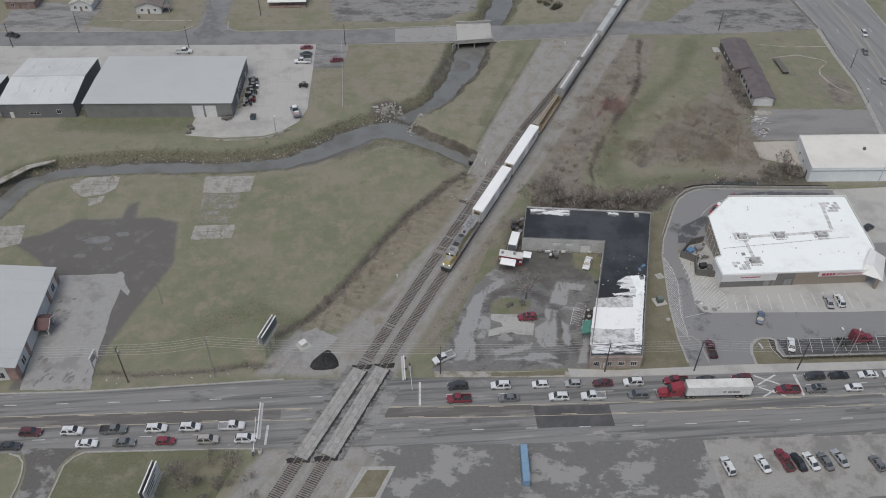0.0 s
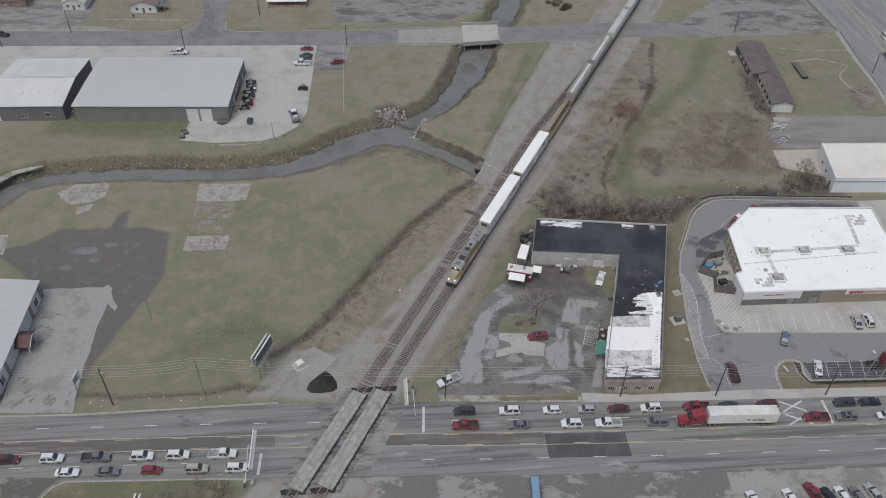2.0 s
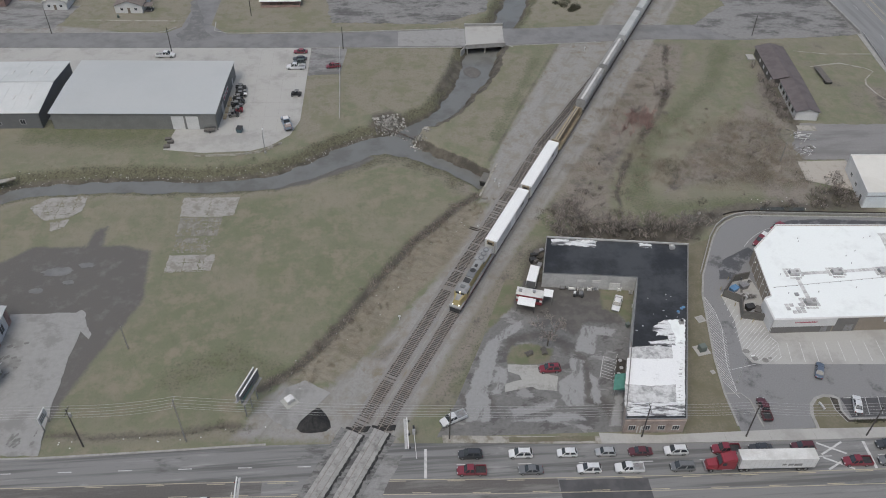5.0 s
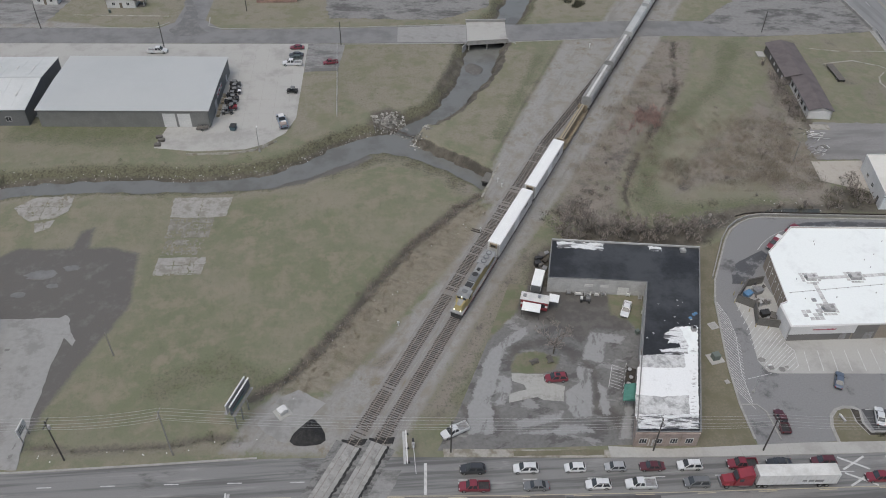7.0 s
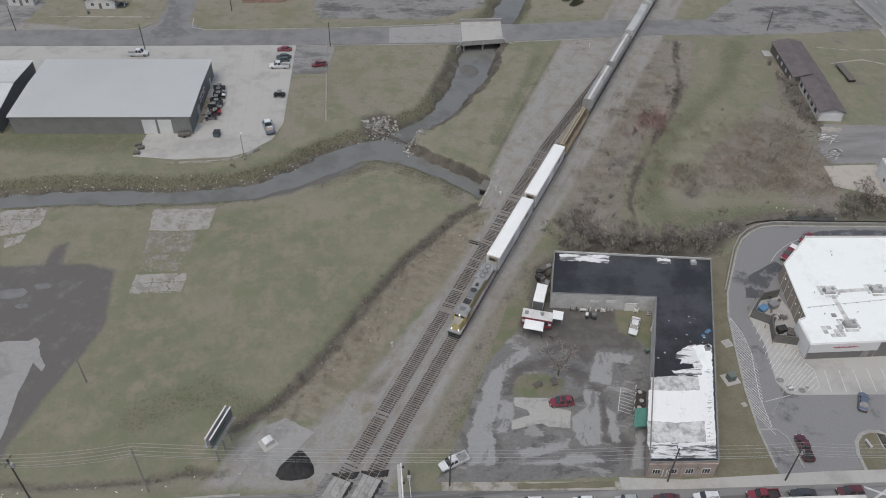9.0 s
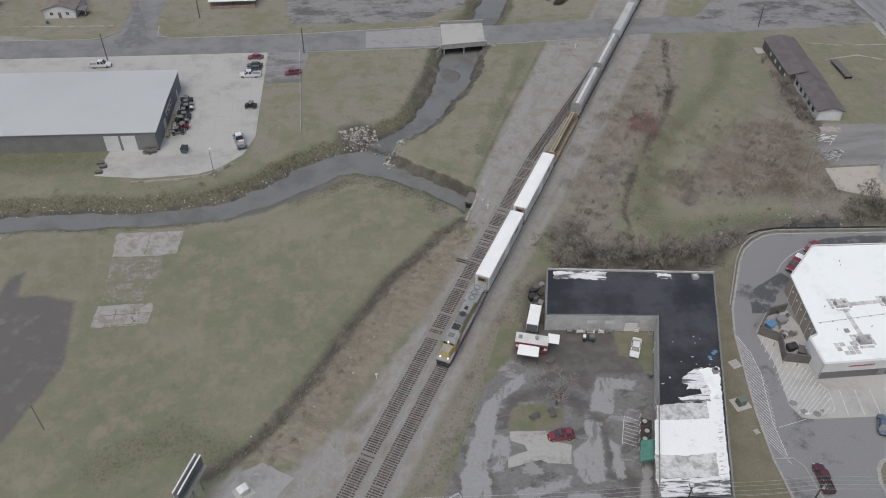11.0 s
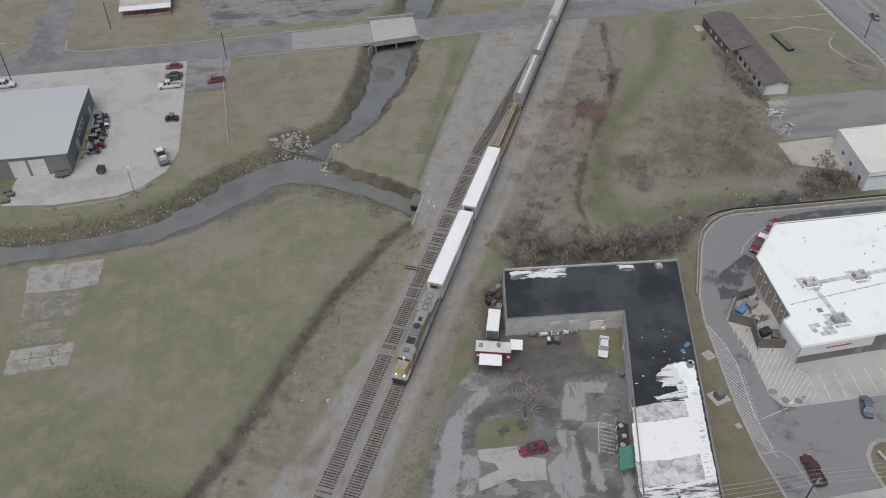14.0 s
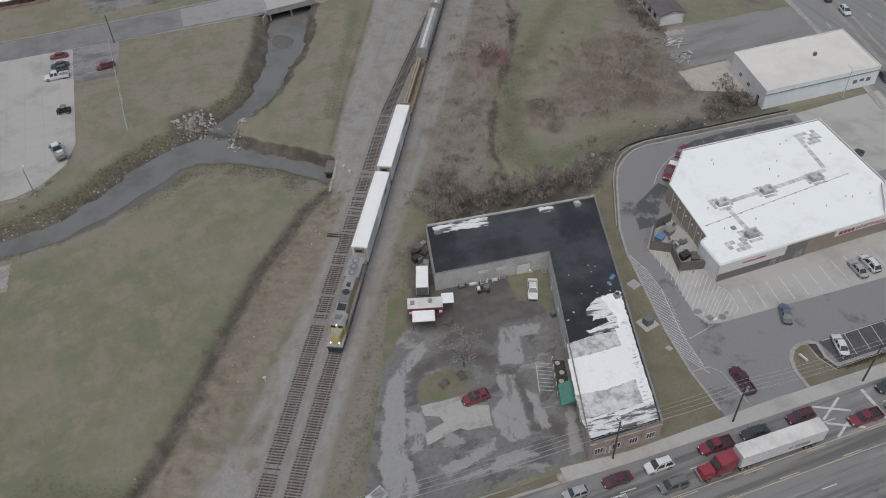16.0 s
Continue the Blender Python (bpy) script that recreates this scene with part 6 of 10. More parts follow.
part("side_door", box(bmesh.new(), l1 - 0.02, l1 + 0.07, 26, 27.2, 0, 2.4), M["fascia"], wh)
m2, l2 = facing(w(-108.6, 199.8), w(-87.6, 199.0))
d2 = 26.6 * K
wh2 = gabled_house("warehouse", "metal shop building with a light ridged roof and dark walls", m2, l2, d2, 5.4, 7.0, "siding_dark", "metal_roof_light", True, 0.3, "warehouse")
seams(wh2, 0, l2, -0.25, d2 / 2, d2 + 0.25, 5.57, 7.18, 4.0, M["metal_roof_light"])
part("ridge_cap", box(bmesh.new(), -0.3, l2 + 0.3, d2 / 2 - 0.35, d2 / 2 + 0.35, 7.1, 7.24), M["metal_roof"], wh2)
for fx in (0.18, 0.4, 0.62, 0.82):
    for fy in (0.25, 0.72):
        zc = 5.57 + 1.6 * (1 - abs(fy - 0.5) * 2)
        part("skylight", box(bmesh.new(), l2 * fx - 0.25, l2 * fx + 0.25, d2 * fy - 1.3, d2 * fy + 1.3, zc - 0.1, zc + 0.12), M["dirty_white"], wh2)
window(wh2, l2 * 0.45, 1.2, 3.4, 1.0, bars=2)
window(wh2, l2 * 0.78, 1.5, 1.6, 1.6, bars=1)
door(wh2, l2 * 0.14, 1.2, 2.3, M["fascia"])
m3, l3 = facing(w(-140, 193.5), w(-111.6, 193.0))
wh3 = gabled_house("warehouse", "metal shed with a light roof at the edge of the yard", m3, l3, 24 * K, 5.2, 6.6, "siding_dark", "metal_roof_light", True, 0.3, "warehouse")
window(wh3, l3 * 0.9, 1.2, 2.2, 1.2)

# west shop building: a grey metal roof over white walls with brick ends
m4, l4 = facing(w(-74.6, 100.6), w(-74.4, 129.0))
ws_b = gabled_house("shop_building", "white-walled shop with a grey metal roof and red brick ends", m4 @ pose(0, 0, 0), l4, 40, 4.6, 7.2, "siding_white", "metal_roof", True, 0.5, "shop")
seams(ws_b, 0, l4, -0.45, 20, 40.4, 4.77, 7.38, 4.4, M["metal_roof"])
for x0, x1 in ((0, 1.4), (7.2, 8.4), (25.0, 26.2), (32, l4)):
    part("brick_pier", box(bmesh.new(), x0, x1, -0.22, 0.02, 0, 4.5), M["brick_red"], ws_b, "red brick pier")
for x in (4.4, 29.2):
    window(ws_b, x, 0.8, 2.0, 2.2, bars=1)
part("end_brick", box(bmesh.new(), -0.2, 0.02, 0, 2.2, 0, 4.5), M["brick_red"], ws_b)
for y in (4.4, 8.4):
    we = part("window", box(bmesh.new(), -0.1, 0.02, y - 1.4, y + 1.4, 0.9, 2.8), M["fascia"], ws_b)
    for k in range(3):
        part("pane", box(bmesh.new(), -0.14, -0.1, y - 1.3 + k * 0.9, y - 0.5 + k * 0.9, 1.0, 2.7), M["glass"], we)
porch = part("porch", box(bmesh.new(), 13.6, 18.2, -3.2, 0, 0, 0.2), M["old_concrete"], ws_b)
for x in (13.9, 17.9):
    part("post", box(bmesh.new(), x - 0.12, x + 0.12, -3.0, -2.76, 0.2, 2.6), M["fascia"], porch)
gb = bmesh.new()
for q in ([(13.2, -3.6, 2.6), (15.9, -3.6, 4.0), (15.9, 0, 4.0), (13.2, 0, 2.6)], [(18.6, -3.6, 2.6), (18.6, 0, 2.6), (15.9, 0, 4.0), (15.9, -3.6, 4.0)]):
    frustum(gb, q, [(a, b_, c + 0.15) for a, b_, c in q])
part("porch_roof", gb, surf("porch_red", (0.105, 0.052, 0.052), (0.075, 0.042, 0.043), None, 0.8, 6, 0.7), porch, "dark red-brown porch roof")
part("gable_end", frustum(bmesh.new(), [(13.5, -3.3, 2.6), (18.3, -3.3, 2.6), (15.9, -3.3, 3.85)][::-1], [(13.5, -3.1, 2.6), (18.3, -3.1, 2.6), (15.9, -3.1, 3.85)][::-1]), M["brick_red"], porch, "brick gable")
for xa, xb in ((13.2, 15.9), (18.6, 15.9)):
    part("barge_board", rod(bmesh.new(), (xa, -3.62, 2.66), (xb, -3.62, 4.06), 0.09, n=6), M["fascia"], porch, "white barge board")

# long house with a maroon roof
m5, l5 = facing(w(118.0, 190.6), w(120.3, 207.4))
lh = gabled_house("long_house", "long low house with a faded maroon shingle roof", m5, l5, 6.0 * K, 3.0, 4.2, "dirty_white", "maroon_roof", True, 0.5)
part("end_wall", box(bmesh.new(), -0.08, 0.02, 0.5, 6.6, 0.1, 2.8), M["fascia"], lh)
part("garage_door", box(bmesh.new(), -0.12, -0.06, 1.2, 6.0, 0.1, 2.3), M["fascia"], lh)
for i in range(5):
    xw = 3 + i * 3.6
    part("window", box(bmesh.new(), xw, xw + 1.3, 6.0 * K - 0.02, 6.0 * K + 0.08, 0.9, 2.2), M["glass"], lh)
    part("shutter", box(bmesh.new(), xw - 0.4, xw - 0.05, 6.0 * K - 0.02, 6.0 * K + 0.06, 0.9, 2.2), M["wood_grey"], lh)
m6, l6 = facing(w(120.4, 207.8), w(122.4, 227.0))
lh2 = gabled_house("house_wing", "rear wing of the long house under maroon shingles", m6, l6, 7.8 * K, 3.0, 4.3, "wood_grey", "maroon_roof", True, 0.5)
for i in range(4):
    xw = 2 + i * 4.4
    part("window", box(bmesh.new(), xw, xw + 1.2, 7.8 * K - 0.02, 7.8 * K + 0.08, 0.9, 2.0), M["dirty_white"], lh2)
part("step", box(bmesh.new(), 18.6, 22.4, 7.8 * K + 0.6, 7.8 * K + 3.2, 0, 0.3, 0.04), M["concrete"], lh2, "pale concrete step")

# houses north of the far street
for x, y, lx, ly, rz, wm, rm, lab, ax_ in ((-107, 269.5, 9, 10, -3, "siding_white", "shingle_light", "small white house with a pale shingle roof", False), (-83.6, 266.0, 10.5, 11, -3, "siding_white", "shingle", "white cottage with a brown shingle roof and a front gable", False), (-37.4, 270.2, 15.2, 15, -1, "brick_red", "shingle_light", "brick house with a pale shingle roof", True), (-130, 273, 12, 9, -3, "brick_red", "shingle", "dark brick house with a brown roof", True), (-60, 290, 12, 9, 0, "siding_white", "shingle", "white cottage far behind", True)):
    h = gabled_house("house", lab, pose(x * K, y * K, 0, 0, 0, rz), lx, ly, 2.8, 4.8, wm, rm, ax_)
    for f in (0.25, 0.75):
        window(h, lx * f, 1.0, 1.1, 1.2)
    door(h, lx * 0.5, 0.95, 2.05, M["wood"])
    part("chimney", box(bmesh.new(), lx * 0.3, lx * 0.3 + 0.6, ly * 0.6, ly * 0.6 + 0.6, 3.6, 5.4, 0.03), M["brick_red"], h)
carport = thing("porch", "white metal porch roof on brick posts before the brick house", "porch", pose(-37.4 * K, 270.0 * K, 0, 0, 0, -1))
part("porch_roof", frustum(bmesh.new(), [(-0.5, -3.0, 2.45), (15.7, -3.0, 2.45), (15.7, -0.3, 2.85), (-0.5, -0.3, 2.85)], [(-0.5, -3.0, 2.55), (15.7, -3.0, 2.55), (15.7, -0.3, 2.95), (-0.5, -0.3, 2.95)]), M["siding_white"], carport)
part("low_wall", box(bmesh.new(), 0, 15.2, -2.7, -2.5, 0, 0.8), M["brick_red"], carport)
for i in range(6):
    part("post", box(bmesh.new(), 0.1 + i * 2.96, 0.35 + i * 2.96, -2.75, -2.5, 0, 2.47), M["brick_red"], carport)
cot_porch = thing("porch", "small white porch at the end of the cottage", "porch", pose(-74.4 * K, 266.4 * K, 0, 0, 0, -3))
part("deck", box(bmesh.new(), 0, 2.6, 0, 3, 0, 0.3), M["wood_grey"], cot_porch)
part("porch_roof", box(bmesh.new(), -0.2, 2.9, -0.3, 3.2, 2.3, 2.45), M["shingle"], cot_porch)
for x, y in ((2.5, 0.1), (2.5, 2.8)):
    part("post", box(bmesh.new(), x - 0.06, x + 0.06, y - 0.06, y + 0.06, 0.3, 2.3), M["fascia"], cot_porch)

# street bridge over the creek
br = thing("road_bridge", "short concrete road bridge with pale rails over the creek", "bridge")
part("deck", prism(bmesh.new(), ws([(27.2, 237.2), (39.2, 238.2), (40.2, 250.6), (28.2, 250.8)]), -0.55, 0.05), M["concrete"], br, "pale concrete deck")
for a, c in (((27.0, 237.0), (39.4, 238.0)), ((28.0, 250.9), (40.4, 250.7))):
    m, ln = facing(w(*a), w(*c))
    ob = part("rail_wall", box(bmesh.new(), 0, ln, -0.15, 0.15, -0.6, 0.95), M["kerb"], br)
    ob.matrix_basis = m
    ob = part("rail_cap", box(bmesh.new(), -0.05, ln + 0.05, -0.24, 0.24, 0.95, 1.08), M["concrete"], br)
    ob.matrix_basis = m
for f in (0.04, 0.5, 0.96):
    a, c = along((27.2, 237.2), (39.2, 238.2), f), along((28.2, 250.8), (40.2, 250.6), f)
    m, ln = facing(w(*a), w(*c))
    ob = part("pier", box(bmesh.new(), 0.1, ln - 0.1, -0.22, 0.22, -3.8, -0.55), M["old_concrete"], br)
    ob.matrix_basis = m
for a, c in (((26.8, 237.2), (25.4, 234.8)), ((39.6, 238.0), (41.6, 236.4))):
    m, ln = facing(w(*a), w(*c))
    ob = part("wing_wall", box(bmesh.new(), 0, ln, -0.15, 0.15, -3.2, 0.2), M["kerb"], br)
    ob.matrix_basis = m
# culvert headwall beside the tracks
cu = thing("culvert_headwall", "weathered concrete culvert headwall at the track side", "culvert")
m, ln = facing(w(22.8, 163.2), w(28.8, 176.2))
ob = part("wall", box(bmesh.new(), 0, ln, -0.24, 0.24, -3.2, 0.1), M["old_concrete"], cu)
ob.matrix_basis = m
# solid black block stands in for the shade inside the culvert opening
for name, a0, a1, b0, b1, z0, z1, mt, lab in (("barrel", 0.50, 0.70, 0.24, 2.5, -3.2, -1.25, "black", "black block for the shaded culvert mouth"), ("lintel", 0.47, 0.73, 0.24, 2.7, -1.25, -0.75, "enclosure", "stained concrete lintel")):
    ob = part(name, box(bmesh.new(), ln * a0, ln * a1, b0, b1, z0, z1, 0.03), M[mt], cu, lab)
    ob.matrix_basis = m


# ---- road vehicles ----
COLOURS = {"white": (0.66, 0.67, 0.68), "silver": (0.36, 0.37, 0.38), "grey": (0.155, 0.160, 0.165), "dark": (0.050, 0.053, 0.058), "black": (0.022, 0.023, 0.026), "maroon": (0.105, 0.034, 0.042), "crimson": (0.205, 0.034, 0.050), "tan": (0.40, 0.385, 0.35), "bluegrey": (0.120, 0.150, 0.200), "skyblue": (0.250, 0.310, 0.390), "green": (0.075, 0.095, 0.085)}
WORDS = {"white": "white", "silver": "silver", "grey": "grey", "dark": "dark grey", "black": "black", "maroon": "maroon", "crimson": "red", "tan": "pale tan", "bluegrey": "blue-grey", "skyblue": "pale blue", "green": "dark green"}
PAINTS = {k: paint("car_paint_" + k, v, 0.3, 0.15, 0.6) for k, v in COLOURS.items()}
# length, half width, belt height, roof height, cabin bottom from and to, cabin top from and to (fractions of length from the front)
KINDS = {"sedan": (4.85, 0.92, 0.90, 1.44, 0.26, 0.86, 0.40, 0.70), "hatchback": (4.15, 0.87, 0.95, 1.52, 0.24, 0.97, 0.38, 0.86), "suv": (4.85, 0.96, 1.06, 1.76, 0.24, 0.985, 0.40, 0.88),
         "minivan": (4.9, 0.96, 1.05, 1.76, 0.17, 0.985, 0.33, 0.93), "pickup": (5.85, 1.0, 1.14, 1.92, 0.24, 0.62, 0.35, 0.58)}


def loft(bm, stations):
    """A body from cross sections (x, half width, bottom, top), with rolled-in shoulders."""
    rings = []
    for x, hw, zb, zt in stations:
        sec = [(-hw * 0.92, zb), (hw * 0.92, zb), (hw, zb + (zt - zb) * 0.35), (hw * 0.99, zb + (zt - zb) * 0.75), (hw * 0.9, zt), (-hw * 0.9, zt), (-hw * 0.99, zb + (zt - zb) * 0.75), (-hw, zb + (zt - zb) * 0.35)]
        rings.append([bm.verts.new((x, y, z)) for y, z in sec])
    for a, b_ in zip(rings, rings[1:]):
        for i in range(8):
            j = (i + 1) % 8
            bm.faces.new((a[i], b_[i], b_[j], a[j]))
    bm.faces.new(rings[0])
    bm.faces.new(rings[-1][::-1])
    return bm


def wheel(parent, x, y, r=0.34, wd=0.22):
    s = 1 if y > 0 else -1
    ty = part("tyre", rod(bmesh.new(), (x, y - s * wd, r), (x, y, r), r, r, 14), M["tyre"], parent)
    part("rim", rod(bmesh.new(), (x, y - s * 0.02, r), (x, y + s * 0.012, r), r * 0.62, r * 0.55, 10), M["rim"], ty)
    return ty


def glass_panel(bm, q, inset=0.1, lift=0.012):
    """A pane set 12 mm proud of a four-cornered face."""
    q = [Vector(p) for p in q]
    c = sum(q, Vector()) / 4
    nrm = (q[1] - q[0]).cross(q[3] - q[0]).normalized()
    inner = [p + (c - p) * inset for p in q]
    frustum(bm, [p - nrm * 0.01 for p in inner], [p + nrm * lift for p in inner])
    return bm


def build_vehicle(kind, colour, m, group="", extra=""):
    L, hw, belt, top, c0, c1, t0, t1 = KINDS[kind]
    pm = PAINTS[colour]
    v = thing(kind if kind != "suv" else "sport_utility", f"{WORDS[colour]} {kind if kind != 'suv' else 'sport utility car'} {extra}".strip(), "car" if kind != "pickup" else "pickup truck", m, group)
    X = lambda f: L / 2 - f * L
    st = [(X(0), hw * 0.72, 0.38, belt * 0.62), (X(0.025), hw * 0.9, 0.26, belt * 0.74), (X(0.1), hw * 0.97, 0.22, belt * 0.84), (X(c0), hw, 0.2, belt * 0.95), (X(0.5), hw, 0.2, belt)]
    if kind == "pickup":
        st += [(X(c1), hw, 0.22, belt)]
    elif kind == "sedan":
        st += [(X(c1), hw * 0.98, 0.22, belt * 1.0), (X(0.975), hw * 0.92, 0.28, belt * 0.94), (X(1), hw * 0.8, 0.36, belt * 0.8)]
    else:
        st += [(X(0.95), hw * 0.98, 0.24, belt), (X(0.99), hw * 0.93, 0.3, belt * 0.96), (X(1), hw * 0.85, 0.38, belt * 0.85)]
    bb = loft(bmesh.new(), st)
    bmesh.ops.recalc_face_normals(bb, faces=bb.faces)
    sharp = [e for e in bb.edges if len(e.link_faces) == 2 and e.calc_face_angle() > 0.35]
    bmesh.ops.bevel(bb, geom=sharp, offset=0.07, segments=2, affect="EDGES", clamp_overlap=True)
    body = part("body", bb, pm, v)
    if kind == "pickup":
        bed = bmesh.new()
        x0, x1 = X(1), X(c1) - 0.03
        box(bed, x0, x1, -hw, hw, 0.4, 0.72)
        box(bed, x0, x1, -hw, -hw + 0.12, 0.72, belt)
        box(bed, x0, x1, hw - 0.12, hw, 0.72, belt)
        box(bed, x1 - 0.08, x1, -hw + 0.12, hw - 0.12, 0.72, belt)
        bd = part("bed", bed, pm, v)
        part("tailgate", box(bmesh.new(), x0 - 0.01, x0 + 0.08, -hw + 0.13, hw - 0.13, 0.72, belt - 0.02), pm, bd)
        part("bed_liner", box(bmesh.new(), x0 + 0.1, x1 - 0.1, -hw + 0.14, hw - 0.14, 0.72, 0.75), M["steel" if colour in ("white", "skyblue", "silver") else "black"], bd)
    lo = [(X(c0), -hw * 0.88, belt * 0.96), (X(c1), -hw * 0.88, belt * 0.97), (X(c1), hw * 0.88, belt * 0.97), (X(c0), hw * 0.88, belt * 0.96)]
    hi = [(X(t0), -hw * 0.72, top), (X(t1), -hw * 0.72, top), (X(t1), hw * 0.72, top), (X(t0), hw * 0.72, top)]
    cb = frustum(bmesh.new(), lo[::-1], hi[::-1])
    bmesh.ops.bevel(cb, geom=list(cb.edges), offset=0.08, segments=2, affect="EDGES", clamp_overlap=True)
    cab = part("cabin", cb, pm, v)
    part("windscreen", glass_panel(bmesh.new(), [lo[3], lo[0], hi[0], hi[3]][::-1], 0.06), M["glass"], cab)
    part("rear_window", glass_panel(bmesh.new(), [lo[1], lo[2], hi[2], hi[1]][::-1], 0.12), M["glass"], cab)
    for s in (0, 1):
        a, b_, c, d = (lo[0], lo[1], hi[1], hi[0]) if s == 0 else (lo[2], lo[3], hi[3], hi[2])
        for f0, f1 in ((0.04, 0.49), (0.53, 0.96)):
            q = [tuple(Vector(a).lerp(Vector(b_), f0)), tuple(Vector(a).lerp(Vector(b_), f1)), tuple(Vector(d).lerp(Vector(c), f1)), tuple(Vector(d).lerp(Vector(c), f0))]
            part("side_window", glass_panel(bmesh.new(), q, 0.12), M["glass"], cab)
    rf = bmesh.new()
    box(rf, X(t1) + 0.06, X(t0) - 0.06, -hw * 0.64, hw * 0.64, top - 0.02, top + 0.03, 0.02)
    roof = part("roof", rf, pm, v)
    if kind in ("suv", "minivan"):
        for s in (-1, 1):
            part("roof_rail", box(bmesh.new(), X(t1) + 0.2, X(t0) - 0.3, s * hw * 0.62 - 0.03, s * hw * 0.62 + 0.03, top + 0.035, top + 0.09), M["black"], roof)
    if kind == "suv" and colour in ("silver", "grey", "crimson"):
        part("sunroof", box(bmesh.new(), X(t0 + 0.26), X(t0 + 0.07), -hw * 0.42, hw * 0.42, top + 0.03, top + 0.042), M["glass"], roof)
    part("bumper", box(bmesh.new(), X(0) - 0.05, X(0) + 0.06, -hw * 0.72, hw * 0.72, 0.36, 0.55, 0.03), M["black"] if colour not in ("white", "silver") else PAINTS["grey"], v)
    part("rear_bumper", box(bmesh.new(), X(1) - 0.08, X(1) + 0.05, -hw * 0.78, hw * 0.78, 0.38, 0.58, 0.03), M["black"], v)
    part("grille", box(bmesh.new(), X(0) - 0.02, X(0) + 0.03, -hw * 0.4, hw * 0.4, 0.56, belt * 0.66), M["black"], v)
    for s in (-1, 1):
        part("headlight", box(bmesh.new(), X(0.03), X(0.002), s * hw * 0.62 - 0.16, s * hw * 0.62 + 0.16, belt * 0.56, belt * 0.72), M["lamp_clear"], v)
        part("taillight", box(bmesh.new(), X(1) - 0.02, X(0.985), s * hw * 0.7 - 0.12, s * hw * 0.7 + 0.12, belt * 0.62, belt * 0.86), M["lamp_red"], v)
        part("mirror", box(bmesh.new(), X(c0 + 0.09), X(c0 + 0.06), s * hw * 0.9 - 0.02 if s > 0 else -hw * 1.1, hw * 1.1 if s > 0 else -hw * 0.9 + 0.02, belt, belt + 0.16, 0.02), M["black"], v)
        for f in (0.17, 0.79):
            wheel(v, X(f), s * hw * 0.99, 0.40 if kind in ("pickup", "suv") else 0.34)
    return v


MADE = {}


def vehicle(kind, colour, x, y, heading, group="", extra="", size=1.0):
    """A vehicle at a plan point, its front towards the heading in degrees; alike ones share their meshes."""
    m = pose(x * K, y * K, 0.012, 0, 0, heading) @ Matrix.Scale(size, 4)
    key = (kind, colour)
    if key in MADE:
        v = copy_thing(MADE[key], m)
        v["label"] = f"{WORDS[colour]} {kind if kind != 'suv' else 'sport utility car'} {extra}".strip()
        v["group"] = group
        return v
    MADE[key] = build_vehicle(kind, colour, m, group, extra)
    return MADE[key]


def lane(off, heading, rows, group, extra):
    for kind, colour, x in rows:
        vehicle(kind, colour, *axis(x, off), heading, group, extra)


wait = "waiting in line at the rail crossing"
lane(-4.15, -2.6, [("suv", "maroon", -68.6), ("suv", "white", -60.9), ("pickup", "grey", -53.2), ("suv", "white", -45.2), ("suv", "white", -38.9), ("pickup", "white", -31.0)], "eastbound queue", wait)
lane(-7.1, -2.6, [("sedan", "dark", -71.6), ("sedan", "white", -57.5), ("sedan", "grey", -50.6), ("hatchback", "crimson", -43.0), ("suv", "tan", -35.2), ("suv", "white", -28.1), ("sedan", "silver", -80), ("sedan", "white", -90)], "eastbound queue", wait)
lane(-4.15, -2.6, [("sedan", "silver", -77.5), ("suv", "dark", -86)], "eastbound queue", wait)
lane(4.55, 177.2, [("suv", "dark", 12.9), ("suv", "white", 21.5), ("hatchback", "white", 29.5), ("hatchback", "silver", 36.1), ("sedan", "maroon", 42.1), ("suv", "white", 48.3), ("pickup", "crimson", 57.0), ("sedan", "dark", 63.2), ("suv", "maroon", 70.6), ("suv", "dark", 85.7), ("sedan", "black", 90.6), ("sedan", "white", 96.8), ("suv", "white", 102.0)], "westbound queue", wait)
lane(1.35, 177.2, [("pickup", "crimson", 12.8), ("sedan", "grey", 22.7), ("suv", "white", 32.6), ("pickup", "white", 39.4), ("minivan", "grey", 48.5), ("pickup", "crimson", 78.7), ("suv", "grey", 84.6), ("hatchback", "white", 92.3), ("sedan", "silver", 101)], "westbound queue", wait)
lot_cars = "parked on the lot"
for kind, colour, x, y, hd in (("pickup", "white", 10.7, 99.3, 204), ("suv", "crimson", 29.9, 109.4, 180), ("pickup", "maroon", 66.9, 97.4, 86), ("sedan", "white", 84.4, 97.3, 70), ("sedan", "bluegrey", 80.9, 105.5, 62), ("sedan", "silver", 98.0, 109.0, 82), ("suv", "white", 100.6, 109.2, 85),
                               ("suv", "white", 60.6, 69.4, 96), ("sedan", "white", 67.2, 69.4, 100), ("pickup", "crimson", 71.5, 69.8, 100), ("sedan", "black", 74.0, 69.2, 100), ("sedan", "white", 76.4, 69.2, 100), ("sedan", "grey", 79.0, 69.0, 100), ("sedan", "silver", 82.0, 69.4, 102),
                               ("sedan", "crimson", -22.9, 236.2, 178), ("sedan", "dark", -22.9, 231.8, 178), ("hatchback", "green", -22.9, 229.9, 178), ("hatchback", "grey", 88.4, 67.8, 100),
                               ("sedan", "crimson", 89.4, 147.2, 214), ("pickup", "dark", -121.5, 251.2, 160), ("sedan", "grey", 119.2, 120.5, 10), ("sedan", "white", 119.4, 117.6, 10), ("suv", "dark", 119.0, 133, 30)):
    vehicle(kind, colour, x, y, hd, "parked vehicles", lot_cars)
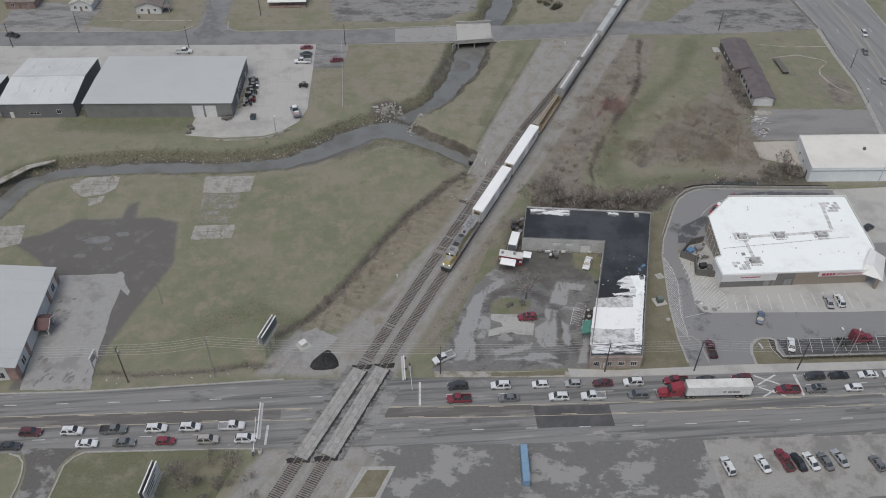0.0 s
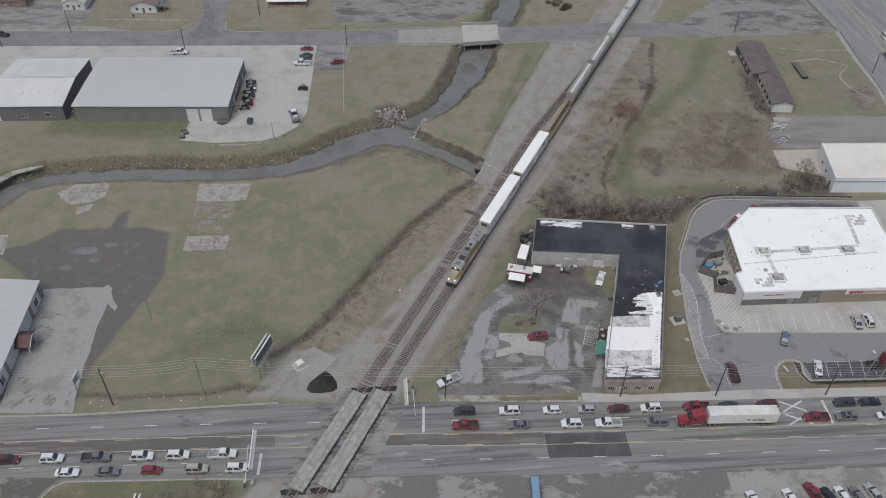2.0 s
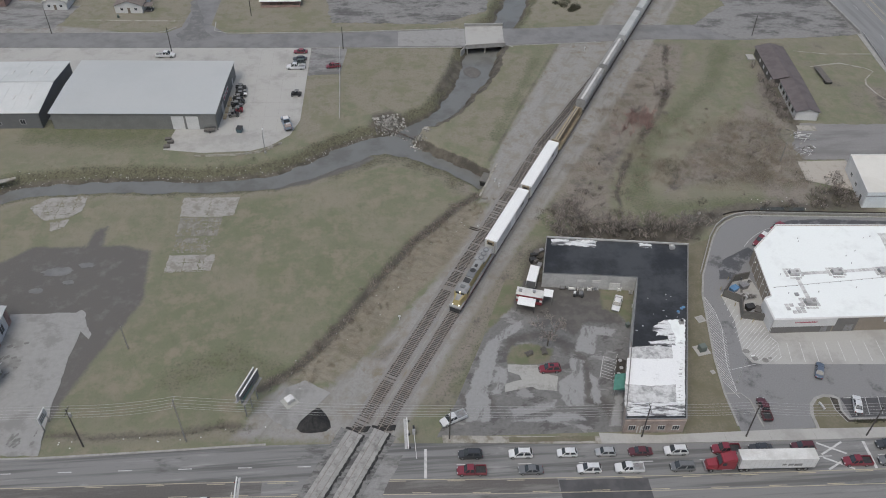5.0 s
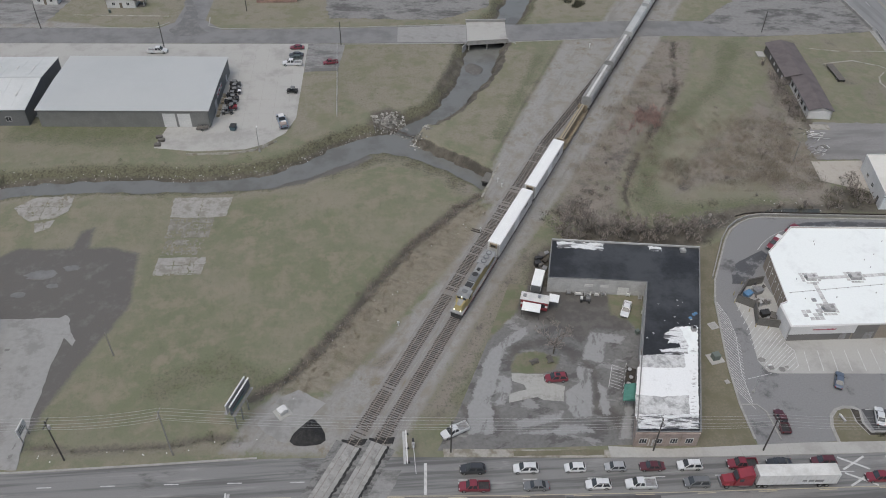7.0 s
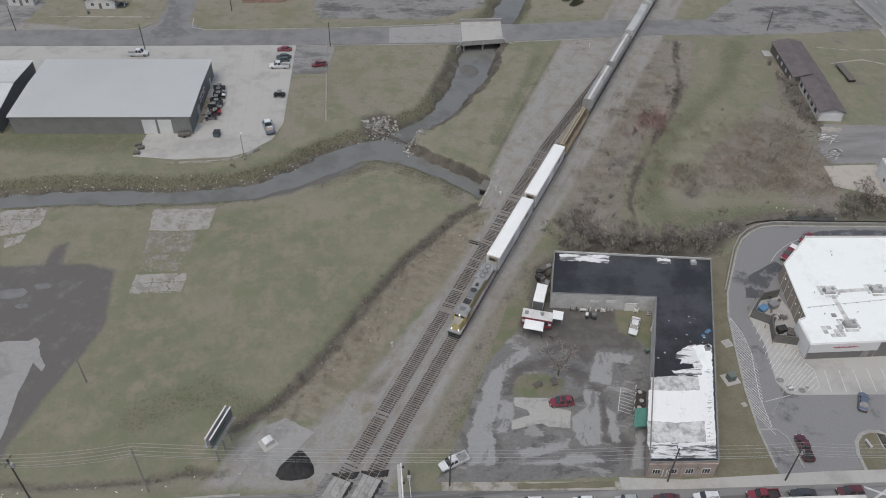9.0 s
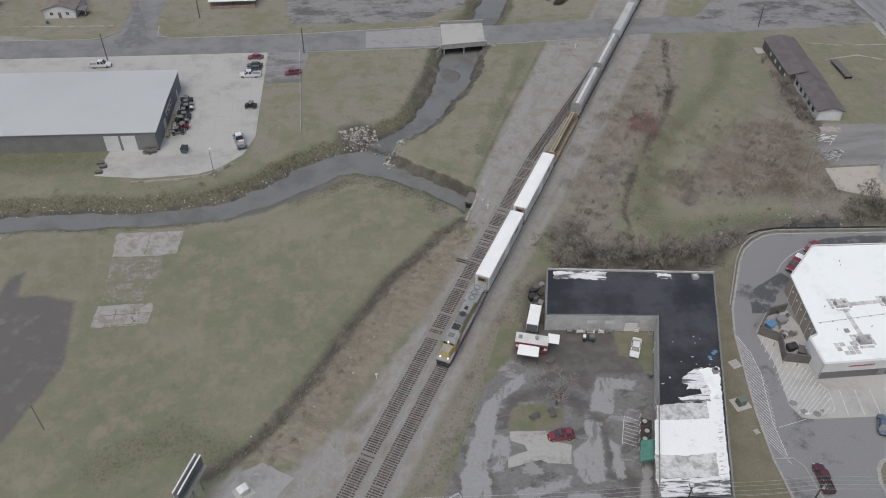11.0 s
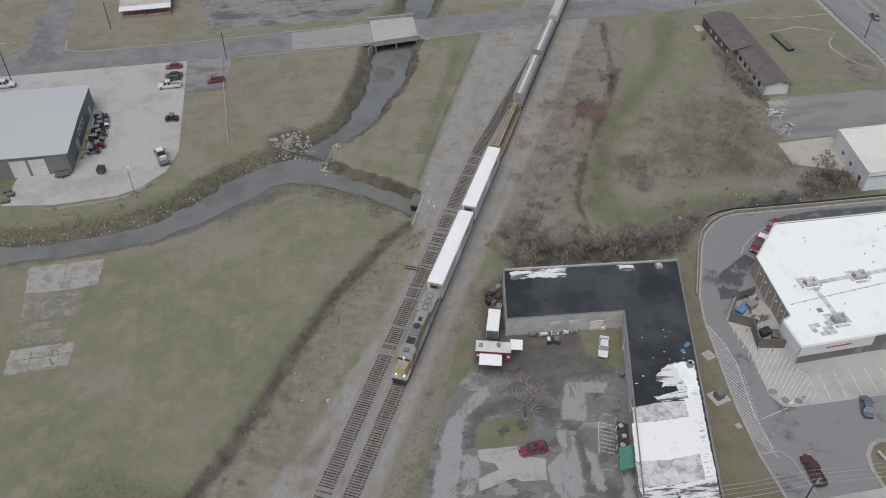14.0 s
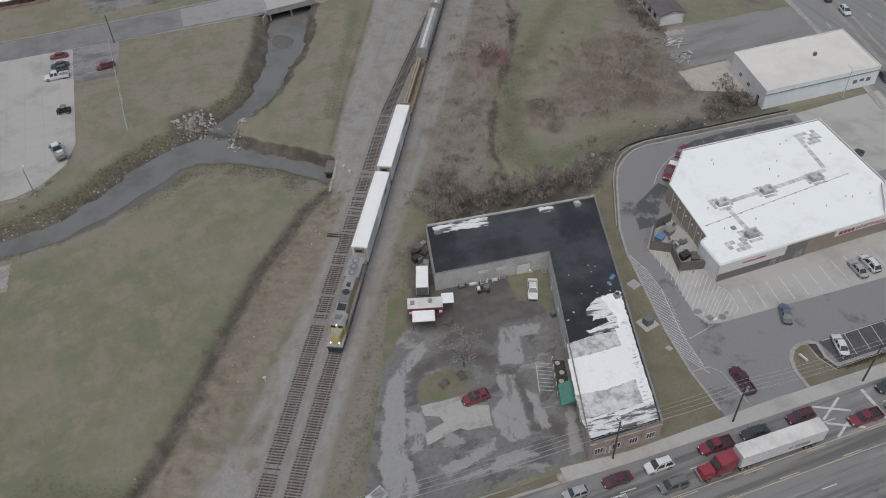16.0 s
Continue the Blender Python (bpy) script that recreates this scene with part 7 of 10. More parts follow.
vehicle("sedan", "white", 46.8, 125.5, 245, "parked vehicles", "on the yard's grass beside the brick wing", 1.1)
ute = build_vehicle("pickup", "crimson", pose(83.9 * K, 142.8 * K, 0.012, 0, 0, 222) @ Matrix.Scale(1.1, 4), "parked vehicles", "with a white bed cover, at the drive-through")
part("bed_cover", box(bmesh.new(), -2.85, -0.78, -0.9, 0.9, 1.12, 1.2, 0.03), M["car_roof_white"], ute, "white bed cover")
for colour, x, y, hd, size in (("white", -62.6, 235.9, -2, 1.12), ("white", -23.8, 226.8, 178, 1.1), ("crimson", -13.0, 226.9, 188, 0.86)):
    vehicle("pickup", colour, x, y, hd, "parked vehicles", "standing in the dealer's yard", size)
ute = build_vehicle("pickup", "skyblue", pose(-24.6 * K, 196.7 * K, 0.012, 0, 0, 105) @ Matrix.Scale(1.3, 4), "parked vehicles", "with a loaded bed in the dealer's yard")
part("load", box(bmesh.new(), -2.2, -0.9, -0.7, 0.75, 0.76, 1.0, 0.06), M["brick_faded"], ute, "reddish load")
part("crate", box(bmesh.new(), -1.3, -0.85, -0.75, 0.3, 0.76, 1.16, 0.04), M["fascia"], ute, "white crate")
# pale sheet laid over the cab roof
part("roof_skin", box(bmesh.new(), -0.3, 0.95, -0.6, 0.6, 1.955, 1.975), M["fascia"], ute, "pale roof skin")
for kind, colour, x, y, hd in (("suv", "white", 167.8, 233.6, 261), ("sedan", "grey", 162.0, 221, 258), ("sedan", "silver", 158.8, 202.4, 75), ("suv", "white", 155.5, 178.8, 252), ("sedan", "dark", 143.2, 152.4, 250), ("sedan", "dark", 156, 186, 73)):
    vehicle(kind, colour, x, y, hd, "vehicles on the east highway", "on the divided highway")


def big_rig(m, cab_mat, with_trailer, label):
    v = thing("semi_truck", label, "truck", m)
    part("chassis", box(bmesh.new(), -5.4, 3.2, -0.5, 0.5, 0.6, 0.95), M["black"], v)
    hood = frustum(bmesh.new(), [(1.3, -1.0, 0.6), (3.4, -0.85, 0.6), (3.4, 0.85, 0.6), (1.3, 1.0, 0.6)], [(1.3, -0.95, 2.05), (3.2, -0.7, 1.75), (3.2, 0.7, 1.75), (1.3, 0.95, 2.05)])
    part("hood", hood, cab_mat, v)
    cab = part("cab", frustum(bmesh.new(), [(-2.2, -1.2, 0.9), (1.3, -1.2, 0.9), (1.3, 1.2, 0.9), (-2.2, 1.2, 0.9)], [(-2.2, -1.15, 3.5), (0.5, -1.05, 3.3), (0.5, 1.05, 3.3), (-2.2, 1.15, 3.5)]), cab_mat, v)
    part("fairing", frustum(bmesh.new(), [(-2.2, -1.1, 3.5), (0.2, -1.0, 3.3), (0.2, 1.0, 3.3), (-2.2, 1.1, 3.5)], [(-2.2, -1.05, 4.0), (-1.4, -0.95, 4.0), (-1.4, 0.95, 4.0), (-2.2, 1.05, 4.0)]), cab_mat, cab)
    part("windscreen", glass_panel(bmesh.new(), [(1.05, 1.0, 2.2), (1.05, -1.0, 2.2), (0.62, -0.95, 3.15), (0.62, 0.95, 3.15)][::-1], 0.02, 0.06), M["glass"], cab)
    for s in (-1, 1):
        part("side_window", box(bmesh.new(), -0.3, 0.5, s * 1.14 - 0.05, s * 1.14 + 0.05, 2.1, 2.9), M["glass"], cab)
        part("exhaust_pipe", rod(bmesh.new(), (-2.5, s * 1.0, 0.9), (-2.5, s * 1.0, 3.9), 0.08), M["rim"], v)
        part("fuel_tank", rod(bmesh.new(), (-1.6, s * 0.95, 0.75), (0.2, s * 0.95, 0.75), 0.32, n=12), M["rim"], v)
        part("fender", box(bmesh.new(), 1.9, 3.1, s * 1.02 - 0.2, s * 1.02 + 0.2, 0.95, 1.2, 0.06), cab_mat, v)
        for x in (2.5, -3.6, -4.8):
            wheel(v, x, s * 1.22, 0.5, 0.4)
    part("bumper", box(bmesh.new(), 3.35, 3.6, -1.15, 1.15, 0.4, 0.8, 0.04), M["rim"], v)
    if with_trailer:
        t = thing("box_trailer", "white box trailer with grey swirl stripes behind the red truck", "trailer", m)
        bx_ = part("box", box(bmesh.new(), -18.3, -2.9, -1.28, 1.28, 1.15, 4.1, 0.04), M["white"], t)
        part("roof", box(bmesh.new(), -18.25, -2.95, -1.26, 1.26, 4.1, 4.13), M["dirty_white"], t)
        for i in range(18):
            for s in (-1, 1):
                part("rib", box(bmesh.new(), -18 + i * 0.87, -17.95 + i * 0.87, s * 1.28 - 0.02, s * 1.28 + 0.02, 1.2, 4.0), M["dirty_white"], bx_)
        for i, (a, b_) in enumerate(((-15.4, -13.8), (-13.6, -12.6), (-12.2, -11.4))):
            for s in (-1, 1):
                part("graphic_bar", box(bmesh.new(), a, b_, s * 1.3 - 0.015, s * 1.3 + 0.015, 1.9 + 0.1 * i, 2.6), M["steel"], bx_)
        for s in (-1, 1):
            for x in (-16.6, -15.3):
                wheel(t, x, s * 1.25, 0.5, 0.45)
            part("landing_leg", box(bmesh.new(), -6.0, -5.8, s * 0.8 - 0.08, s * 0.8 + 0.08, 0.05, 1.2), M["steel"], t)
        part("underride_guard", box(bmesh.new(), -18.3, -18.2, -1.1, 1.1, 0.5, 0.62), M["steel"], t)
    return v


p = axis(55.2, 1.35)
big_rig(pose(p[0] * K, p[1] * K, 0.012, 0, 0, 177.2), M["red"], True, "red semi truck cab waiting on the highway")
big_rig(pose(99.2 * K, 97.4 * K, 0.012, 0, 0, 4), PAINTS["crimson"], False, "red semi truck parked without a trailer")

# food truck corner: a red and white trailer, a white tent and a box trailer
ft = thing("food_trailer", "red and white food trailer with a service window", "food trailer", pose(29.1 * K, 127.75 * K, 0.01, 0, 0, -18))
part("body", box(bmesh.new(), -3.2, 3.0, -1.3, 1.3, 0.5, 2.9, 0.06), M["red"], ft)
part("roof", box(bmesh.new(), -3.45, 3.15, -1.32, 1.32, 2.9, 3.0, 0.03), M["dirty_white"], ft)
part("roof_vent", box(bmesh.new(), -2.9, -2.1, -0.4, 0.4, 3.0, 3.35, 0.04), M["steel"], ft)
part("roof_fan", rod(bmesh.new(), (0.8, 0.2, 3.0), (0.8, 0.2, 3.5), 0.35, 0.45, 12), M["rim"], ft)
part("stripe", box(bmesh.new(), -3.2, 3.0, -1.33, -1.28, 1.5, 2.1), M["white"], ft)
part("service_window", box(bmesh.new(), -0.2, 2.4, -1.36, -1.28, 1.5, 2.5), M["glass"], ft)
for s in (-1, 1):
    for x in (-0.5, 0.6):
        wheel(ft, x, s * 1.3, 0.36)
tent = thing("canopy_tent", "white pop-up canopy tent on four legs", "tent", pose(27.95 * K, 125.7 * K, 0.01, 0, 0, -18))
part("canopy", frustum(bmesh.new(), [(-2.1, -1.4, 2.4), (2.1, -1.4, 2.4), (2.1, 1.1, 2.5), (-2.1, 1.1, 2.5)], [(-2.0, -1.3, 2.55), (2.0, -1.3, 2.55), (2.0, 1.1, 2.68), (-2.0, 1.1, 2.68)]), M["car_roof_white"], tent)
for x in (-2.0, 2.0):
    for y in (-1.3, 0.95):
        part("leg", rod(bmesh.new(), (x, y, 0), (x, y, 2.4), 0.04, n=6), M["black"], tent)
tent2 = thing("lean_to_roof", "white metal lean-to roof beside the food trailer", "canopy", pose(32.4 * K, 127.6 * K, 0.01, 0, 0, -18))
part("canopy", box(bmesh.new(), -0.8, 1.5, -1.25, 1.3, 2.72, 2.8, 0.02), M["car_roof_white"], tent2)
for x in (-0.6, 1.4):
    for y in (-1.15, 1.2):
        part("post", box(bmesh.new(), x - 0.05, x + 0.05, y - 0.05, y + 0.05, 0, 2.73), M["steel"], tent2)
st = thing("box_trailer", "white enclosed utility trailer behind the food stand", "trailer", pose(30.6 * K, 133.6 * K, 0.01, 0, 0, 70))
part("box", box(bmesh.new(), -2.9, 2.9, -1.2, 1.2, 0.5, 2.7, 0.05), M["dirty_white"], st)
part("roof", box(bmesh.new(), -2.85, 2.85, -1.15, 1.15, 2.7, 2.75, 0.02), M["car_roof_white"], st)
part("rear_door", box(bmesh.new(), -2.94, -2.89, -1.1, 1.1, 0.6, 2.6, 0.01), M["siding_dark"], st, "dark rear doors")
part("tongue", box(bmesh.new(), 2.9, 4.1, -0.1, 0.1, 0.5, 0.62), M["black"], st)
for s in (-1, 1):
    for x in (-0.6, 0.3):
        wheel(st, x, s * 1.22, 0.36)
sm = thing("smoker_grill", "black barrel smoker on a cart behind the food stand", "grill", pose(29.9 * K, 130.2 * K, 0.01, 0, 0, -18))
part("barrel", rod(bmesh.new(), (-1.0, 0, 1.0), (1.0, 0, 1.0), 0.5, 0.5, 14), M["black"], sm)
part("chimney", rod(bmesh.new(), (0.8, 0, 1.4), (0.8, 0, 2.4), 0.1, n=8), M["black"], sm)
part("shelf", box(bmesh.new(), -1.0, 1.0, -0.8, -0.45, 0.8, 0.86), M["steel"], sm)
for x in (-0.8, 0.8):
    for y in (-0.4, 0.4):
        part("leg", box(bmesh.new(), x - 0.04, x + 0.04, y - 0.04, y + 0.04, 0, 0.7), M["black"], sm)
r = random.Random(21)
for i in range(13):
    x, y = 31.4 + i * 0.14 + r.uniform(-0.6, 1.2), 137.0 + i * 0.5
    jk = thing("scrap_heap", "heap of dark scrap and crates beside the block wall", "scrap", pose(x * K, y * K, 0, 0, 0, r.uniform(0, 90)), "scrap heaps")
    part("crate", box(bmesh.new(), -r.uniform(0.4, 0.9), r.uniform(0.4, 0.9), -r.uniform(0.3, 0.7), r.uniform(0.3, 0.7), 0, r.uniform(0.4, 1.3), 0.04), M[r.choice(["black", "wood_grey", "steel", "mulch"])], jk)
    part("plank", box(bmesh.new(), -1.0, 1.0, -0.06, 0.06, 0.0, 0.07), M["wood_grey"], jk)
cl = [(36.5, 130.6, "wood_grey", 1.2), (38.4, 130.3, "galv", 1.6), (40.2, 130.1, "dirty_white", 1.3), (42.0, 129.9, "dirty_white", 0.9), (43.4, 129.9, "galv", 1.0), (48.2, 129.4, "dirty_white", 0.8), (50.4, 128.4, "galv", 0.7), (50.0, 124.4, "dirty_white", 0.7)]
for i, (x, y, c, s_) in enumerate(cl):
    rk = thing("storage_rack", "clutter and racking against the grey block wall", "rack", pose(x * K, (y + 0.1) * K, 0, 0, 0, -7), "clutter at the wall")
    part("frame", box(bmesh.new(), -s_ * 0.6, s_ * 0.6, -0.3, 0.3, 0.3, 0.42), M[c], rk)
    for a in (-1, 1):
        part("leg", box(bmesh.new(), a * s_ * 0.55 - 0.04, a * s_ * 0.55 + 0.04, -0.25, 0.25, 0, 1.1), M[c], rk)
    part("load", box(bmesh.new(), -s_ * 0.5, s_ * 0.3, -0.25, 0.2, 0.42, 0.8, 0.05), M["dirty_white" if i % 2 else "steel"], rk)


def utv(m, colour, words, hood="black", cargo=True):
    """A side-by-side off-roader: tub, sloped hood, caged cabin under a roof, cargo bed, four knobbly wheels."""
    v = thing("utility_vehicle", f"{words} off-road side-by-side parked in the dealer's yard", "off-road vehicle", m, "off-road vehicles")
    part("tub", frustum(bmesh.new(), [(-1.75, -0.62, 0.42), (1.5, -0.55, 0.42), (1.5, 0.55, 0.42), (-1.75, 0.62, 0.42)], [(-1.75, -0.74, 1.0), (1.6, -0.62, 0.86), (1.6, 0.62, 0.86), (-1.75, 0.74, 1.0)]), M[colour], v)
    hd = part("hood", frustum(bmesh.new(), [(0.6, -0.68, 0.95), (1.7, -0.56, 0.86), (1.7, 0.56, 0.86), (0.6, 0.68, 0.95)], [(0.6, -0.62, 1.22), (1.55, -0.46, 1.0), (1.55, 0.46, 1.0), (0.6, 0.62, 1.22)]), M[hood], v)
    for sd in (-1, 1):
        part("headlight", box(bmesh.new(), 1.62, 1.74, sd * 0.38 - 0.1, sd * 0.38 + 0.1, 0.86, 0.97), M["lamp_clear"], hd)
        part("fender", box(bmesh.new(), 0.75, 1.55, sd * 0.78 - 0.16, sd * 0.78 + 0.16, 0.92, 1.02, 0.03), M["black"], v)
        part("rear_fender", box(bmesh.new(), -1.65, -0.75, sd * 0.8 - 0.15, sd * 0.8 + 0.15, 0.94, 1.04, 0.03), M["black"], v)
        part("seat", box(bmesh.new(), -0.55, 0.0, sd * 0.34 - 0.27, sd * 0.34 + 0.27, 0.86, 1.05, 0.05), M["black"], v)
        part("seat_back", box(bmesh.new(), -0.68, -0.52, sd * 0.34 - 0.27, sd * 0.34 + 0.27, 1.05, 1.6, 0.05), M["black"], v)
    bm = bmesh.new()
    for y in (-0.7, 0.7):
        rod(bm, (0.75, y, 1.1), (0.3, y * 0.92, 1.95), 0.04, n=6)
        rod(bm, (-0.8, y, 1.0), (-0.8, y * 0.92, 1.95), 0.04, n=6)
        rod(bm, (0.3, y * 0.92, 1.95), (-0.8, y * 0.92, 1.95), 0.04, n=6)
        rod(bm, (-0.8, y * 0.92, 1.5), (0.1, y, 1.0), 0.03, n=6)
    part("roll_cage", bm, M["black"], v)
    part("roof", box(bmesh.new(), -0.86, 0.38, -0.7, 0.7, 1.96, 2.03, 0.03), M["siding_dark"], v)
    part("windscreen", frustum(bmesh.new(), [(0.72, -0.6, 1.2), (0.76, -0.6, 1.2), (0.76, 0.6, 1.2), (0.72, 0.6, 1.2)], [(0.34, -0.58, 1.9), (0.38, -0.58, 1.9), (0.38, 0.58, 1.9), (0.34, 0.58, 1.9)]), M["glass"], v)
    if cargo:
        cb = bmesh.new()
        box(cb, -1.85, -0.9, -0.7, 0.7, 1.04, 1.1)
        for y in (-0.7, 0.64):
            box(cb, -1.85, -0.9, y, y + 0.06, 1.1, 1.36)
        box(cb, -1.87, -1.81, -0.63, 0.63, 1.1, 1.36)
        part("cargo_bed", cb, M[colour], v)
    for x in (-1.15, 1.15):
        for y in (-0.92, 0.92):
            wheel(v, x, y, 0.38, 0.3)
    return v


YARD_UTVS = ((-39.0, 215.8, "black", "black", "black"), (-38.8, 213.9, "black", "dark grey", "siding_dark"), (-38.6, 212.0, "black", "white and black", "white"), (-39.4, 210.2, "black", "black", "black"), (-38.7, 208.4, "siding_dark", "dark grey", "black"), (-39.2, 206.6, "black", "black", "siding_dark"), (-38.9, 203.9, "red", "red and black", "black"), (-39.6, 202.0, "steel", "grey", "black"))
for i, (x, y, c, words, hd) in enumerate(YARD_UTVS):
    utv(pose((x + 0.7) * K, y * K, 0.012, 0, 0, (4, -5, 2, 176, 3, -4, 182, 5)[i]), c, words, hd, i % 3 != 1)
utv(pose(-22.9 * K, 211.6 * K, 0.012, 0, 0, 170), "black", "small black", "black", False)
bin_ = thing("dumpster", "dull teal metal dumpster on the concrete yard", "dumpster", pose(-36.6 * K, 194.4 * K, 0.012, 0, 0, 82))
part("bin", frustum(bmesh.new(), [(-1.0, -0.7, 0.1), (1.0, -0.7, 0.1), (1.0, 0.7, 0.1), (-1.0, 0.7, 0.1)], [(-1.1, -0.85, 1.4), (1.1, -0.85, 1.4), (1.1, 0.85, 1.4), (-1.1, 0.85, 1.4)]), M["teal"], bin_)
part("lid", box(bmesh.new(), -1.12, 1.12, -0.88, 0.88, 1.4, 1.48, 0.02), M["black"], bin_)
for x, y in ((-54.4, 191.6), (-54.2, 188.2), (-53.6, 190.2)):
    pl = thing("pallet_stack", "stack of wooden pallets and crates on the yard", "pallets", pose(x * K, y * K, 0.012, 0, 0, 4), "pallet stacks")
    for k in range(4):
        part("pallet", box(bmesh.new(), -0.9, 0.9, -0.6, 0.6, k * 0.18, k * 0.18 + 0.13), M["wood_grey"], pl)
ut = thing("utility_trailer", "low dark utility trailer with railed sides by the warehouse doors", "trailer", pose(-44.3 * K, 194.9 * K, 0.012, 0, 0, 4))
part("deck", box(bmesh.new(), -1.7, 1.7, -0.9, 0.9, 0.5, 0.6), M["wood_grey"], ut)
for s in (-1, 1):
    part("top_rail", box(bmesh.new(), -1.7, 1.7, s * 0.9 - 0.03, s * 0.9 + 0.03, 1.0, 1.06), M["black"], ut)
    for k in range(5):
        part("stake", box(bmesh.new(), -1.68 + k * 0.83, -1.62 + k * 0.83, s * 0.9 - 0.03, s * 0.9 + 0.03, 0.6, 1.0), M["black"], ut)
    wheel(ut, 0.0, s * 1.15, 0.33)
part("tongue", box(bmesh.new(), 1.7, 2.8, -0.05, 0.05, 0.48, 0.58), M["black"], ut)
bt = thing("blue_trailer", "long narrow blue trailer on the south lot", "trailer", pose(23.2 * K, 72.0 * K, 0, 0, 0, 85))
part("box", box(bmesh.new(), -4.6, 4.6, -0.75, 0.75, 0.6, 2.6, 0.05), M["trailer_blue"], bt)
for i in range(9):
    part("rib", box(bmesh.new(), -4.4 + i * 1.08, -4.3 + i * 1.08, -0.78, 0.78, 0.6, 2.63), M["trailer_blue"], bt)
for s in (-1, 1):
    for x in (-2.6, 2.6):
        wheel(bt, x, s * 0.8, 0.36)
fb = thing("flatbed_trailer", "old empty flatbed trailer standing in the grass", "trailer", pose(130.0 * K, 213.6 * K, 0, 0, 0, 88))
part("deck", box(bmesh.new(), -5.4, 5.4, -1.15, 1.15, 0.8, 0.95), M["wood_grey"], fb)
part("frame", box(bmesh.new(), -5.2, 5.2, -0.5, 0.5, 0.55, 0.8), M["black"], fb)
for s in (-1, 1):
    for x in (-3.6, -4.7):
        wheel(fb, x, s * 1.1, 0.42, 0.3)

# ---- the train ----
TDIR = math.degrees(math.atan2(1.0, 0.562))
N0 = Vector(w(*on_track(TRACK_E, 125.4)))
TU = Vector((0.562, 1.0)).normalized()
RAIL_Z = 0.28


def at_train(s):
    p = N0 + TU * s
    return pose(p.x, p.y, RAIL_Z, 0, 0, TDIR + 180)


def truck(parent, x, n_axles=2, base=1.75):
    tk = part("truck", bmesh.new(), M["black"], parent)
    bm = bmesh.new()
    span = base * (n_axles - 1)
    for s in (-1, 1):
        box(bm, x - span / 2 - 0.4, x + span / 2 + 0.4, s * 1.0 - 0.1, s * 1.0 + 0.1, 0.35, 0.75)
    box(bm, x - 0.3, x + 0.3, -1.0, 1.0, 0.5, 0.9)
    bm.to_mesh(tk.data)
    bm.free()
    for i in range(n_axles):
        xa = x - span / 2 + i * base
        for s in (-1, 1):
            part("wheel", rod(bmesh.new(), (xa, s * 0.68, 0.46), (xa, s * 0.82, 0.46), 0.46, 0.46, 16), M["rail"], tk)


def coupler(parent, x0, x1):
    part("coupler", box(bmesh.new(), min(x0, x1), max(x0, x1), -0.15, 0.15, 0.75, 1.05), M["black"], parent)


lo_ = thing("locomotive", "yellow diesel locomotive with a grey roof and lit headlights", "locomotive", at_train(0))
# local x points to the front; the nose is at x = 0
part("walkway", box(bmesh.new(), -21.2, -0.2, -1.55, 1.55, 1.25, 1.6, 0.04), M["loco_grey"], lo_)
part("fuel_tank", frustum(bmesh.new(), [(-13.6, -1.1, 0.35), (-7.8, -1.1, 0.35), (-7.8, 1.1, 0.35), (-13.6, 1.1, 0.35)], [(-13.6, -1.4, 1.2), (-7.8, -1.4, 1.2), (-7.8, 1.4, 1.2), (-13.6, 1.4, 1.2)]), M["black"], lo_)
part("nose", frustum(bmesh.new(), [(-3.2, -1.25, 1.6), (-0.9, -1.05, 1.6), (-0.9, 1.05, 1.6), (-3.2, 1.25, 1.6)], [(-3.2, -1.1, 3.25), (-1.3, -0.75, 2.95), (-1.3, 0.75, 2.95), (-3.2, 1.1, 3.25)]), M["yellow"], lo_)
part("nose_top", frustum(bmesh.new(), [(-3.15, -0.7, 3.25), (-1.35, -0.45, 2.97), (-1.35, 0.45, 2.97), (-3.15, 0.7, 3.25)], [(-3.15, -0.68, 3.28), (-1.37, -0.43, 3.0), (-1.37, 0.43, 3.0), (-3.15, 0.68, 3.28)]), M["loco_grey"], lo_, "grey anti-glare panel")
cabp = part("cab", box(bmesh.new(), -6.0, -3.2, -1.5, 1.5, 1.6, 4.0, 0.08), M["yellow"], lo_)
part("cab_roof", frustum(bmesh.new(), [(-6.1, -1.55, 4.0), (-3.1, -1.55, 4.0), (-3.1, 1.55, 4.0), (-6.1, 1.55, 4.0)], [(-6.0, -1.0, 4.35), (-3.3, -1.0, 4.35), (-3.3, 1.0, 4.35), (-6.0, 1.0, 4.35)]), M["loco_grey"], cabp)
part("roof_box", box(bmesh.new(), -5.3, -4.3, -0.6, 0.6, 4.33, 4.6, 0.05), M["siding_dark"], cabp)
for s in (-1, 1):
    part("windscreen", box(bmesh.new(), -3.22, -3.14, s * 0.68 - 0.42, s * 0.68 + 0.42, 3.3, 3.85), M["glass"], cabp)
    part("side_window", box(bmesh.new(), -5.2, -4.0, s * 1.5 - 0.03, s * 1.5 + 0.03, 3.0, 3.7), M["glass"], cabp)
hood = part("long_hood", box(bmesh.new(), -20.6, -6.0, -0.95, 0.95, 1.6, 4.05, 0.06), M["yellow"], lo_)
part("hood_roof", box(bmesh.new(), -20.62, -6.0, -0.98, 0.98, 4.05, 4.18, 0.04), M["loco_grey"], hood)
part("radiator_wing", frustum(bmesh.new(), [(-20.4, -1.0, 3.2), (-15.2, -1.0, 3.2), (-15.2, 1.0, 3.2), (-20.4, 1.0, 3.2)], [(-20.4, -1.5, 4.3), (-15.2, -1.5, 4.3), (-15.2, 1.5, 4.3), (-20.4, 1.5, 4.3)]), M["loco_grey"], hood)
